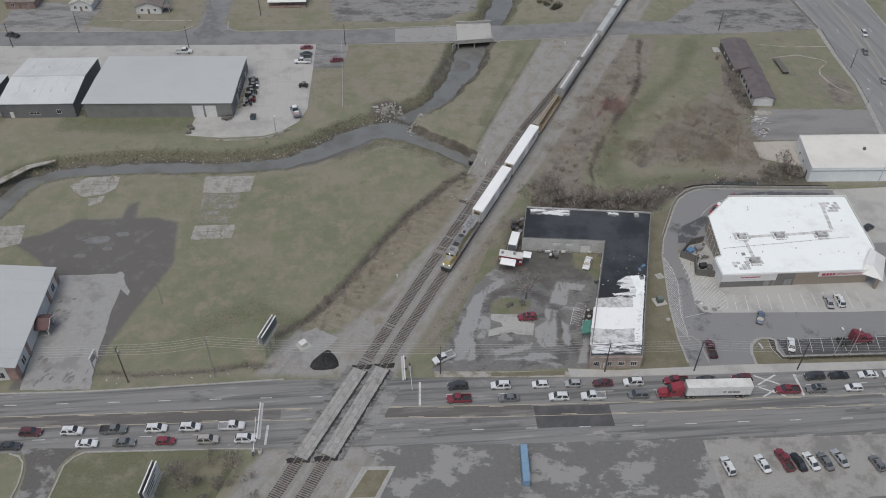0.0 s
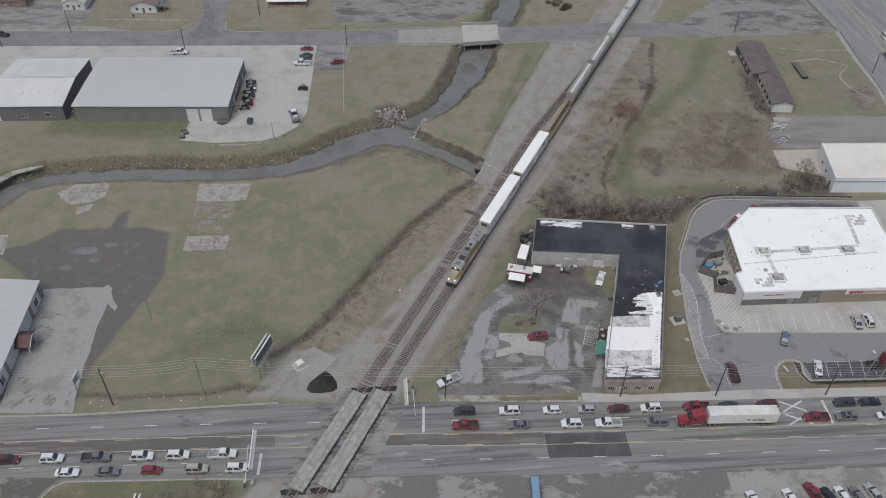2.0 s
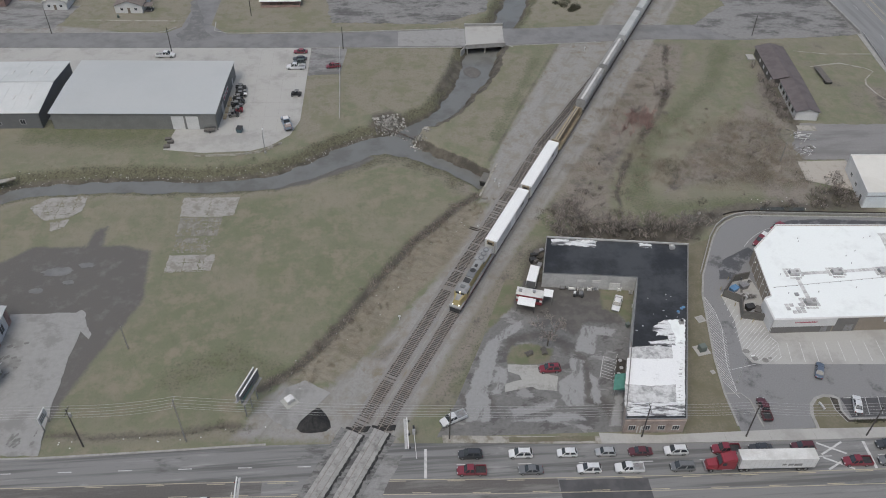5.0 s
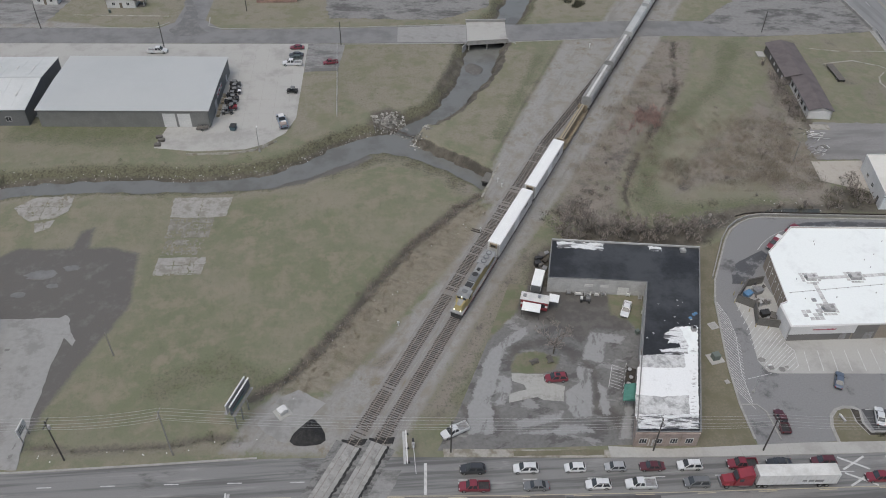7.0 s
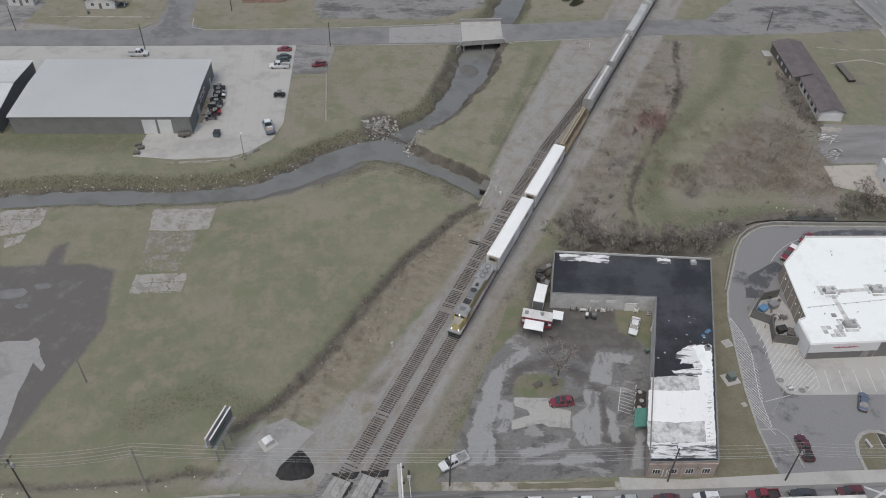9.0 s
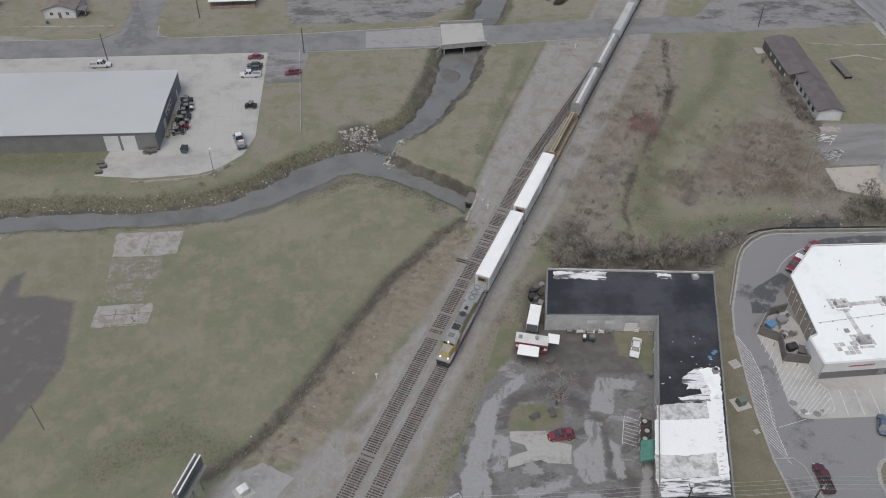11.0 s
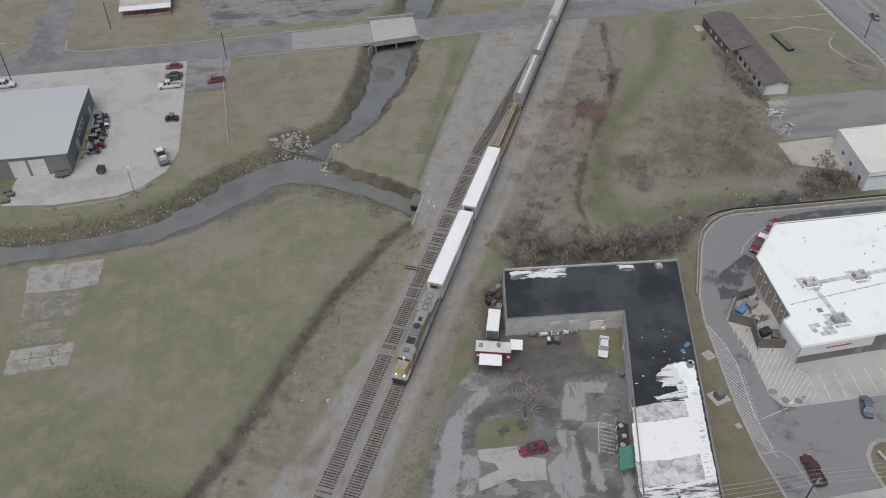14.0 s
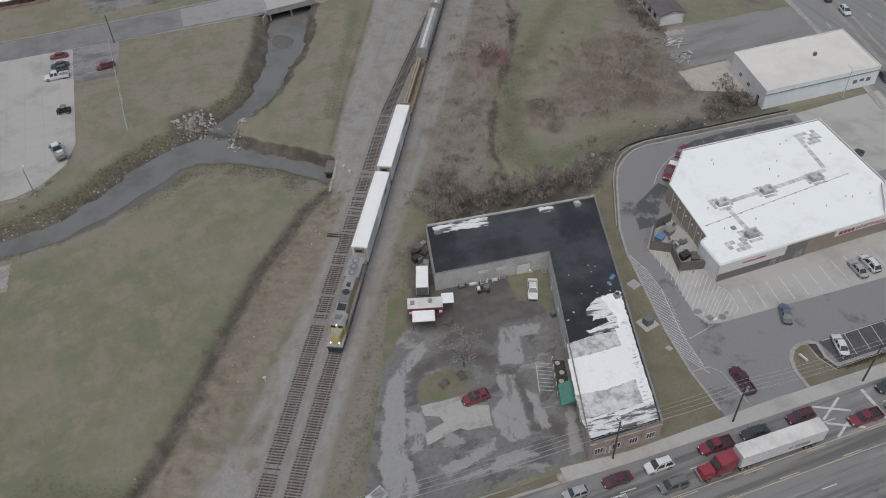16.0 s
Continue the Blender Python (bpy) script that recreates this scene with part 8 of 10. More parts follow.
for x in (-19.4, -17.8, -16.2):
    fn = part("radiator_fan", rod(bmesh.new(), (x, 0, 4.3), (x, 0, 4.42), 0.74, 0.72, 20), M["siding_dark"], hood)
    part("fan_hub", rod(bmesh.new(), (x, 0, 4.42), (x, 0, 4.46), 0.48, 0.46, 16), M["loco_grey"], fn)
part("brake_grid", box(bmesh.new(), -11.6, -8.6, -0.95, 0.95, 4.18, 4.42, 0.05), M["siding_dark"], hood)
part("exhaust", box(bmesh.new(), -13.4, -12.6, -0.35, 0.35, 4.18, 4.5, 0.04), M["black"], hood)
fn = part("radiator_fan", rod(bmesh.new(), (-11.0, 0, 4.42), (-11.0, 0, 4.52), 0.72, 0.7, 20), M["black"], hood)
part("inlet_screen", box(bmesh.new(), -8.2, -6.6, -0.8, 0.8, 4.18, 4.3, 0.03), M["black"], hood)
for i in range(9):
    for s in (-1, 1):
        part("hood_door", box(bmesh.new(), -14.6 + i * 0.9, -13.8 + i * 0.9, s * 0.95 - 0.02, s * 0.95 + 0.02, 1.75, 3.4), M["yellow"], hood)
for s in (-1, 1):
    bm = bmesh.new()
    for i in range(9):
        x = -20.8 + i * 1.8
        rod(bm, (x, s * 1.5, 1.6), (x, s * 1.5, 2.65), 0.025, n=5)
    rod(bm, (-20.8, s * 1.5, 2.65), (-6.4, s * 1.5, 2.65), 0.025, n=5)
    part("handrail", bm, M["galv"], lo_)
    part("sill_stripe", box(bmesh.new(), -21.1, -0.3, s * 1.56 - 0.015, s * 1.56 + 0.015, 1.3, 1.5), M["red"], lo_)
part("pilot", frustum(bmesh.new(), [(-0.7, -1.3, 0.15), (0.0, -1.1, 0.15), (0.0, 1.1, 0.15), (-0.7, 1.3, 0.15)], [(-0.9, -1.5, 1.3), (-0.3, -1.4, 1.3), (-0.3, 1.4, 1.3), (-0.9, 1.5, 1.3)]), M["black"], lo_)
lampm, nt, b = shell("headlight_lit", 0.2)
b.inputs["Base Color"].default_value = (0.9, 0.88, 0.8, 1)
b.inputs["Emission Color"].default_value = (1.0, 0.95, 0.82, 1)
b.inputs["Emission Strength"].default_value = 1.8
for y, z, x in ((-0.8, 1.85, -0.75), (0.8, 1.85, -0.75), (0.0, 4.1, -3.0)):
    part("headlight", rod(bmesh.new(), (x - 0.25, y, z), (x, y, z), 0.11, 0.13, 12), lampm, lo_, "lit headlight")
truck(lo_, -4.2, 3, 2.0)
truck(lo_, -17.2, 3, 2.0)
coupler(lo_, -21.2, -21.8)
coupler(lo_, 0.0, 0.5)


def reefer(s):
    c = thing("refrigerator_car", "tall white refrigerated boxcar with a cooling unit at its end", "boxcar", at_train(s), "white boxcars")
    b_ = part("body", box(bmesh.new(), -24.6, -0.9, -1.58, 1.58, 1.15, 5.0, 0.05), M["dirty_white"], c)
    part("roof", frustum(bmesh.new(), [(-24.6, -1.6, 5.0), (-0.9, -1.6, 5.0), (-0.9, 1.6, 5.0), (-24.6, 1.6, 5.0)], [(-24.5, -1.1, 5.16), (-1.0, -1.1, 5.16), (-1.0, 1.1, 5.16), (-24.5, 1.1, 5.16)]), M["car_roof_white"], c)
    for i in range(15):
        x = -24 + i * 1.62
        for y in (-1, 1):
            part("side_post", box(bmesh.new(), x - 0.05, x + 0.05, y * 1.58 - 0.03, y * 1.58 + 0.03, 1.3, 4.9), M["dirty_white"], b_)
    for y in (-1, 1):
        part("door", box(bmesh.new(), -14.4, -11.0, y * 1.6 - 0.04, y * 1.6 + 0.04, 1.4, 4.7), M["car_roof_white"], b_)
        part("marking_bar", box(bmesh.new(), -20.6, -18.4, y * 1.62 - 0.01, y * 1.62 + 0.01, 3.4, 4.2), M["grey_clad"], b_)
    part("cooling_unit", box(bmesh.new(), -1.0, -0.55, -0.95, 0.95, 3.7, 4.9, 0.05), M["well_yellow"], c)
    part("unit_grille", box(bmesh.new(), -0.57, -0.5, -0.6, 0.6, 4.0, 4.55), M["black"], c)
    part("end_platform", box(bmesh.new(), -1.0, -0.3, -1.3, 1.3, 1.0, 1.15), M["steel"], c)
    part("ladder", box(bmesh.new(), -0.92, -0.85, 1.0, 1.4, 1.3, 4.6), M["galv"], c)
    part("sill", box(bmesh.new(), -24.4, -1.0, -0.9, 0.9, 0.8, 1.15), M["steel"], c)
    truck(c, -3.4)
    truck(c, -22.1)
    coupler(c, -25.5, -24.5)
    coupler(c, -0.9, 0.0)


def well_car(s):
    c = thing("well_car", "empty yellow railcar with an open frame of trusses", "railcar", at_train(s))
    for y in (-1, 1):
        part("side_sill", box(bmesh.new(), -22.5, -2.0, y * 1.4 - 0.15, y * 1.4 + 0.15, 0.6, 1.7, 0.03), M["well_yellow"], c)
        for i in range(14):
            x = -22 + i * 1.5
            part("side_rib", box(bmesh.new(), x - 0.06, x + 0.06, y * 1.55 - 0.03, y * 1.55 + 0.03, 0.6, 1.7), M["well_yellow"], c)
    part("centre_beam", box(bmesh.new(), -22.4, -2.1, -0.35, 0.35, 1.0, 3.6, 0.04), M["well_yellow"], c)
    part("beam_cap", box(bmesh.new(), -22.6, -1.9, -0.5, 0.5, 3.6, 3.75, 0.03), M["beam_tan"], c)
    part("beam_slot", box(bmesh.new(), -22.2, -2.3, -0.14, 0.14, 3.74, 3.77), M["wood_grey"], c)
    part("floor", box(bmesh.new(), -22.5, -2.0, -1.3, 1.3, 0.9, 1.05), M["well_yellow"], c)
    for i in range(20):
        part("cross_member", box(bmesh.new(), -22.0 + i * 1.03, -21.75 + i * 1.03, -1.28, 1.28, 1.05, 1.2), M["beam_tan"], c)
    for x in (-24.0, -2.0):
        part("end_platform", box(bmesh.new(), x, x + 1.5, -1.45, 1.45, 1.1, 1.45, 0.03), M["well_yellow"], c)
        part("bulkhead", box(bmesh.new(), x + (1.3 if x < -10 else 0.0), x + (1.5 if x < -10 else 0.2), -1.45, 1.45, 1.45, 3.7), M["well_yellow"], c)
    truck(c, -2.8)
    truck(c, -21.8)
    coupler(c, -25.0, -24.0)
    coupler(c, -0.5, 0.0)


def hopper(s, length, mat, strip, lab):
    c = thing("hopper_car", lab, "hopper car", at_train(s), "hopper cars")
    L = length
    sec = [(-1.1, 1.3), (-1.55, 2.2), (-1.55, 3.9), (-1.1, 4.5), (1.1, 4.5), (1.55, 3.9), (1.55, 2.2), (1.1, 1.3)]
    part("body", frustum(bmesh.new(), [(-L + 1.2, y, z) for y, z in sec[::-1]], [(-1.2, y, z) for y, z in sec[::-1]]), mat, c)
    part("roof_walk", box(bmesh.new(), -L + 1.6, -1.6, -0.55 * strip, 0.55 * strip, 4.5, 4.62), M["dirty_white" if strip > 0.55 else "hopper_light"], c, "pale roof walkway")
    for y in (-1, 1):
        part("roof_edge", box(bmesh.new(), -L + 1.3, -1.3, y * 1.2 - 0.06, y * 1.2 + 0.06, 4.42, 4.56), M["steel"], c)
        for i in range(11):
            x = -L + 1.6 + i * (L - 3.2) / 10
            part("side_post", box(bmesh.new(), x - 0.08, x + 0.08, y * 1.56 - 0.05, y * 1.56 + 0.05, 1.6, 4.0), mat, c)
    for x in (-L + 0.6, -1.2):
        part("end_platform", box(bmesh.new(), x, x + 0.6, -1.45, 1.45, 1.1, 1.3), M["steel"], c)
    for i in range(3):
        x = -L / 2 + (i - 1) * L / 4
        part("chute", frustum(bmesh.new(), [(x - 0.5, -0.5, 0.35), (x + 0.5, -0.5, 0.35), (x + 0.5, 0.5, 0.35), (x - 0.5, 0.5, 0.35)], [(x - 1.6, -1.1, 1.3), (x + 1.6, -1.1, 1.3), (x + 1.6, 1.1, 1.3), (x - 1.6, 1.1, 1.3)]), mat, c)
    truck(c, -2.4)
    truck(c, -L + 2.4)
    coupler(c, -0.6, 0.0)
    coupler(c, -L, -L + 0.6)


s = 21.6
for _ in range(2):
    reefer(s)
    s += 25.6
well_car(s)
s += 25.0
for i, (ln, mt, strip) in enumerate(((24.8, "hopper_grey", 0.62), (23.4, "hopper_grey", 0.62), (24.8, "hopper_light", 0.5), (25, "hopper_light", 0.5), (25, "hopper_light", 0.5), (25, "hopper_grey", 0.6), (25, "hopper_light", 0.5))):
    hopper(s, ln, M[mt], strip, "grey covered hopper railcar with a pale roof walk" if mt == "hopper_grey" else "light grey covered hopper railcar")
    s += ln + 0.3


# ---- poles, wires, signs and signals ----
def power_pole(x, y, h, rot=0, arm=True, drum=False, label="weathered wooden utility pole with a crossarm", mat="pole_wood"):
    p = thing("utility_pole", label, "utility pole", pose(x * K, y * K, 0, 0, 0, rot), "utility poles")
    part("pole", rod(bmesh.new(), (0, 0, -0.3), (0, 0, h), 0.17, 0.11, 10), M[mat], p)
    if arm:
        a = part("crossarm", box(bmesh.new(), -0.06, 0.06, -1.2, 1.2, h - 0.7, h - 0.55), M[mat], p)
        for y_ in (-1.1, -0.4, 0.4, 1.1):
            part("insulator", rod(bmesh.new(), (0, y_, h - 0.55), (0, y_, h - 0.35), 0.06, 0.04, 6), M["galv"], a)
    if drum:
        part("transformer", rod(bmesh.new(), (0.35, 0, h - 2.2), (0.35, 0, h - 1.2), 0.28, 0.28, 12), M["galv"], p)
    return p


POLES = [(-96, 101.0, 12), (-53.0, 98.3, 12.2), (-35.7, 98.1, 13.6), (9.7, 95.4, 10.0), (43.3, 93.4, 10.4), (61.7, 92.2, 10.6), (83.1, 90.9, 9.8), (125, 88.6, 10)]
for i, (x, y, h) in enumerate(POLES):
    power_pole(x, y, h, -3, True, i in (1, 5), "pale grey utility pole with crossarms" if i == 2 else "weathered wooden utility pole with a crossarm", "pole_grey" if i == 2 else "pole_wood")


def wire_run(bm, a, b_, sag=0.7, n=10, r=0.026):
    pts = [Vector(a).lerp(Vector(b_), i / n) - Vector((0, 0, sag * 4 * (i / n) * (1 - i / n))) for i in range(n + 1)]
    rings_ = [[bm.verts.new(p_ + Vector((0, r * math.cos(a), r * math.sin(a)))) for a in (0, 2.09, 4.19)] for i, p_ in enumerate(pts)]
    for a_, b_ in zip(rings_, rings_[1:]):
        for i in range(3):
            bm.faces.new((a_[i], b_[i], b_[(i + 1) % 3], a_[(i + 1) % 3]))


for (x0, y0, h0), (x1, y1, h1) in zip(POLES, POLES[1:]):
    for off in (-1.1, -0.4, 0.4, 1.1):
        wr = thing("power_line", "thin grey overhead power line between poles", "cable", None, "power lines")
        bm = bmesh.new()
        wire_run(bm, (x0 * K, y0 * K + off, h0 - 0.35), (x1 * K, y1 * K + off, h1 - 0.35))
        part("wire", bm, M["wire"], wr)
    wr = thing("power_line", "thin grey overhead power line between poles", "cable", None, "power lines")
    bm = bmesh.new()
    wire_run(bm, (x0 * K, y0 * K, h0 - 2.4), (x1 * K, y1 * K, h1 - 2.4), 0.9)
    part("wire", bm, M["wire"], wr)
for x, y, h in ((-10.2, 237.9, 8.6), (-61.5, 239.2, 9), (-119, 243.4, 10), (-100, 252.5, 9), (-40, 262, 9), (-49.9, 120.2, 7.4), (118.6, 240, 8), (152.6, 211.5, 8), (100.5, 172.6, 7)):
    power_pole(x, y, h, 5, False, False, "slim weathered wooden pole", "pole_grey" if x in (-49.9, 100.5) else "pole_wood")


def lamp_post(x, y, h, rz, mat="galv", heads=1):
    p = thing("street_lamp", "grey metal lot lamp on a tall post", "street lamp", pose(x * K, y * K, 0, 0, 0, rz), "lot lamps")
    part("footing", rod(bmesh.new(), (0, 0, 0), (0, 0, 0.6), 0.32, 0.3, 12), M["kerb"], p)
    part("pole", rod(bmesh.new(), (0, 0, 0.6), (0, 0, h), 0.1, 0.07, 8), M[mat], p)
    for k in range(heads):
        s = 1 - 2 * k
        a = part("arm", rod(bmesh.new(), (0, 0, h - 0.1), (s * 1.0, 0, h), 0.04, n=6), M[mat], p)
        part("lamp_head", box(bmesh.new(), s * 1.3 - 0.4, s * 1.3 + 0.4, -0.18, 0.18, h - 0.08, h + 0.08, 0.03), M["fascia"], a)


lamp_post(64.5, 104.2, 8.4, 10)
lamp_post(-29.2, 184.2, 7.6, 90, "steel")
lamp_post(92.4, 94.0, 8.4, 90)
lamp_post(95.6, 93.9, 8.0, 60)
lamp_post(130.0, 149.9, 8.4, 80)
lamp_post(145.6, 187.6, 7.4, 150)


def billboard(x, y, rz, h, wd, ht, lab, dark_south=True):
    b_ = thing("billboard", lab, "billboard", pose(x * K, y * K, 0, 0, 0, rz))
    for f in (-0.32, 0.0, 0.32):
        part("post", rod(bmesh.new(), (wd * f, 0, -0.3), (wd * f, 0, h + ht * 0.5), 0.14, 0.12, 8), M["steel"], b_)
    for s in (-1, 1):
        pn_ = part("panel", box(bmesh.new(), -wd / 2, wd / 2, s * 0.45 - 0.08, s * 0.45 + 0.08, h, h + ht), M["siding_dark"] if (s < 0) == dark_south else M["fascia"], b_)
        part("frame_top", box(bmesh.new(), -wd / 2 - 0.05, wd / 2 + 0.05, s * 0.45 - 0.14, s * 0.45 + 0.14, h + ht, h + ht + 0.12), M["fascia"], pn_)
        part("catwalk", box(bmesh.new(), -wd / 2, wd / 2, s * 0.9 - 0.3, s * 0.9 + 0.3, h - 0.25, h - 0.18), M["steel"], pn_)
        for i in range(3):
            part("poster_bar", box(bmesh.new(), -wd * 0.4, wd * (0.1 + 0.12 * i), s * 0.55 - 0.01, s * 0.55 + 0.01, h + ht * (0.2 + 0.25 * i), h + ht * (0.32 + 0.25 * i)), M[("green_awning", "black", "grey_clad")[i]], pn_)
    for f in (-0.4, -0.1, 0.2, 0.4):
        part("brace", box(bmesh.new(), wd * f - 0.05, wd * f + 0.05, -0.4, 0.4, h + ht * 0.45, h + ht * 0.55), M["steel"], b_)


billboard(-25.0, 104.6, 68, 6.0, 7.6, 2.5, "double-sided billboard on steel posts, seen edge-on")
billboard(-43.0, 71.8, 80, 3.6, 7.6, 3.4, "double-sided billboard with a white face below the road", False)


def crossing_gate(x, y, rz, arm_len, lab):
    g = thing("crossing_signal", lab, "crossing signal", pose(x * K, y * K, 0, 0, 0, rz), "crossing signals")
    part("mast", rod(bmesh.new(), (0, 0, 0), (0, 0, 5.2), 0.1, 0.08, 8), M["galv"], g)
    part("base", box(bmesh.new(), -0.35, 0.35, -0.35, 0.35, 0, 0.9, 0.04), M["galv"], g)
    part("cantilever", box(bmesh.new(), -0.12, 0.12, 0, arm_len, 5.3, 5.7), M["fascia"], g, "white cantilever arm over the lanes")
    part("walkway", box(bmesh.new(), 0.2, 0.7, 0, arm_len, 5.25, 5.31), M["galv"], g)
    for f in (0.05, 0.5, 0.93):
        sg_ = part("flasher", box(bmesh.new(), -0.5, 0.5, arm_len * f - 0.08, arm_len * f + 0.08, 4.7, 5.2), M["black"], g)
        for s in (-1, 1):
            part("lens", rod(bmesh.new(), (s * 0.3, arm_len * f - 0.12, 4.95), (s * 0.3, arm_len * f - 0.08, 4.95), 0.14, n=10), M["lamp_red"], sg_)
    part("gate_arm", rod(bmesh.new(), (-1.4, 0.2, 1.1), (-1.6, arm_len * 0.95, 1.15), 0.07, 0.045, 6), M["white"], g, "lowered white gate arm")
    part("gate_motor", box(bmesh.new(), -1.7, -1.1, -0.3, 0.3, 0, 1.3, 0.04), M["galv"], g)
    part("counterweight", box(bmesh.new(), -1.6, -1.2, -1.3, -0.3, 0.95, 1.25, 0.03), M["black"], g)


crossing_gate(2.4, 96.9, 180, 7.2, "railway crossing signal with a cantilever arm and a lowered gate")
crossing_gate(-25.2, 79.2, 0, 9.6, "railway crossing signal with a cantilever arm and a lowered gate")
hut = thing("signal_cabinet", "small pale signal cabinet on a gravel pad", "cabinet", pose(-18.4 * K, 105.4 * K, 0, 0, 0, 35))
part("pad", box(bmesh.new(), -1.5, 1.5, -1.5, 1.5, 0, 0.1), M["concrete"], hut)
part("box", box(bmesh.new(), -0.8, 0.8, -0.7, 0.7, 0.1, 1.2, 0.05), M["dirty_white"], hut)
part("roof", frustum(bmesh.new(), [(-0.9, -0.8, 1.2), (0.9, -0.8, 1.2), (0.9, 0.8, 1.2), (-0.9, 0.8, 1.2)], [(-0.1, -0.7, 1.4), (0.1, -0.7, 1.4), (0.1, 0.7, 1.4), (-0.1, 0.7, 1.4)]), M["fascia"], hut)
sg = thing("shop_sign", "white sign board on posts at the edge of the lot", "sign", pose(-60.3 * K, 103.0 * K, 0, 0, 0, 82))
part("board", box(bmesh.new(), -1.5, 1.5, -0.12, 0.12, 2.2, 4.4), M["fascia"], sg)
for x in (-1.2, 1.2):
    part("post", box(bmesh.new(), x - 0.08, x + 0.08, -0.08, 0.08, 0, 2.2), M["steel"], sg)
for i in range(3):
    part("sign_bar", box(bmesh.new(), -1.2, 1.0 - 0.3 * i, -0.15, -0.12, 2.6 + i * 0.55, 2.9 + i * 0.55), M["grey_clad"], sg)
pl = thing("gravel_pile", "heap of black asphalt millings beside the track", "gravel pile")
r = random.Random(4)
bm = bmesh.new()
rings = []
foot = ws([(-18.2, 99.0), (-15.8, 101.8), (-13.6, 104.2), (-12.8, 104.0), (-11.4, 101.4), (-10.0, 98.9), (-12.0, 98.2), (-15.4, 98.1)])
foot = [along(foot[i], foot[(i + 1) % 8], f) for i in range(8) for f in (0, 0.33, 0.67)]
for _ in range(4):
    foot = [along(foot[i - 1], foot[(i + 1) % 24], 0.5) for i in range(24)]
peak = w(-13.8, 100.6)
for k, f in enumerate((1.0, 0.82, 0.6, 0.35, 0.08)):
    rings.append([bm.verts.new((peak[0] + (p_[0] - peak[0]) * f + r.uniform(-0.12, 0.12), peak[1] + (p_[1] - peak[1]) * f + r.uniform(-0.12, 0.12), -0.08 + 1.7 * (1 - f ** 1.6) + (r.uniform(-0.14, 0.14) if k else 0))) for p_ in foot])
for a, b_ in zip(rings, rings[1:]):
    for i in range(24):
        bm.faces.new((a[i], b_[i], b_[(i + 1) % 24], a[(i + 1) % 24]))
bm.faces.new(rings[-1])
bmesh.ops.recalc_face_normals(bm, faces=bm.faces)
part("mound", bm, M["coal"], pl)
sw = thing("switch_stand", "old switch stand with long ties beside the west track", "switch stand", pose(21.8 * K, 150.4 * K, 0, 0, 0, -28))
for y in (-0.3, 0.4):
    part("long_tie", box(bmesh.new(), -3.4, 0.6, y - 0.12, y + 0.12, 0, 0.2), M["tie"], sw)
part("stand", rod(bmesh.new(), (-1.0, 0, 0.2), (-1.0, 0, 1.4), 0.06), M["galv"], sw)
part("target", box(bmesh.new(), -1.25, -0.75, -0.02, 0.02, 1.2, 1.6), M["white"], sw)
for x, y in ((2.2, 124.4), (27.9, 166.6), (27.2, 168.6), (63.2, 233.2)):
    mk = thing("track_marker", "small white marker post beside the track", "marker", pose(x * K, y * K, 0), "track markers")
    part("post", box(bmesh.new(), -0.1, 0.1, -0.1, 0.1, 0, 1.2), M["fascia"], mk)
    part("plate", box(bmesh.new(), -0.3, 0.3, -0.04, 0.04, 0.9, 1.4), M["white"], mk)


def picnic_table(x, y, rz):
    t = thing("picnic_table", "grey weathered wooden picnic table", "picnic table", pose(x * K, y * K, 0.03, 0, 0, rz), "picnic tables")
    for i in range(5):
        part("plank", box(bmesh.new(), -1.0, 1.0, -0.38 + i * 0.155, -0.25 + i * 0.155, 0.72, 0.76), M["wood_grey"], t)
    for s in (-1, 1):
        part("bench", box(bmesh.new(), -1.0, 1.0, s * 0.45 - 0.14, s * 0.45 + 0.14, 0.42, 0.47), M["wood_grey"], t)
        part("leg_frame", box(bmesh.new(), s * 0.7 - 0.05, s * 0.7 + 0.05, -0.75, 0.75, 0.3, 0.4), M["wood_grey"], t)
        for q in (-1, 1):
            part("leg", rod(bmesh.new(), (s * 0.7, q * 0.6, 0), (s * 0.7, q * 0.3, 0.72), 0.05, n=5), M["wood_grey"], t)


picnic_table(26.6, 113.6, 25)
picnic_table(29.6, 113.9, 95)
picnic_table(31.6, 124.4, 30)
for x, y in ((-82, 262.5), (47.4, 119.4)):
    tb = thing("wheeled_bin", "green plastic wheeled bin", "bin", pose(x * K, y * K, 0.02, 0, 0, 20), "wheeled bins")
    part("bin", frustum(bmesh.new(), [(-0.35, -0.35, 0.05), (0.35, -0.35, 0.05), (0.35, 0.35, 0.05), (-0.35, 0.35, 0.05)], [(-0.42, -0.42, 1.1), (0.42, -0.42, 1.1), (0.42, 0.42, 1.1), (-0.42, 0.42, 1.1)]), M["transformer"], tb)
    part("lid", box(bmesh.new(), -0.45, 0.45, -0.45, 0.45, 1.1, 1.18, 0.02), M["transformer"], tb)
uc = thing("utility_cart", "small dark flatbed cart with a white box in the yard", "cart", pose(39.4 * K, 128.7 * K, 0, 0, 0, -14))
part("bed", box(bmesh.new(), -1.3, 1.3, -0.6, 0.6, 0.45, 0.7, 0.04), M["black"], uc)
part("box", box(bmesh.new(), -1.2, -0.6, -0.4, 0.4, 0.7, 1.1, 0.04), M["fascia"], uc)
part("engine", box(bmesh.new(), 0.1, 1.1, -0.5, 0.5, 0.7, 1.3, 0.06), M["siding_dark"], uc)
for x_ in (-0.9, 0.9):
    for s in (-1, 1):
        part("tyre", rod(bmesh.new(), (x_, s * 0.55, 0.3), (x_, s * 0.75, 0.3), 0.3, 0.3, 12), M["black"], uc)
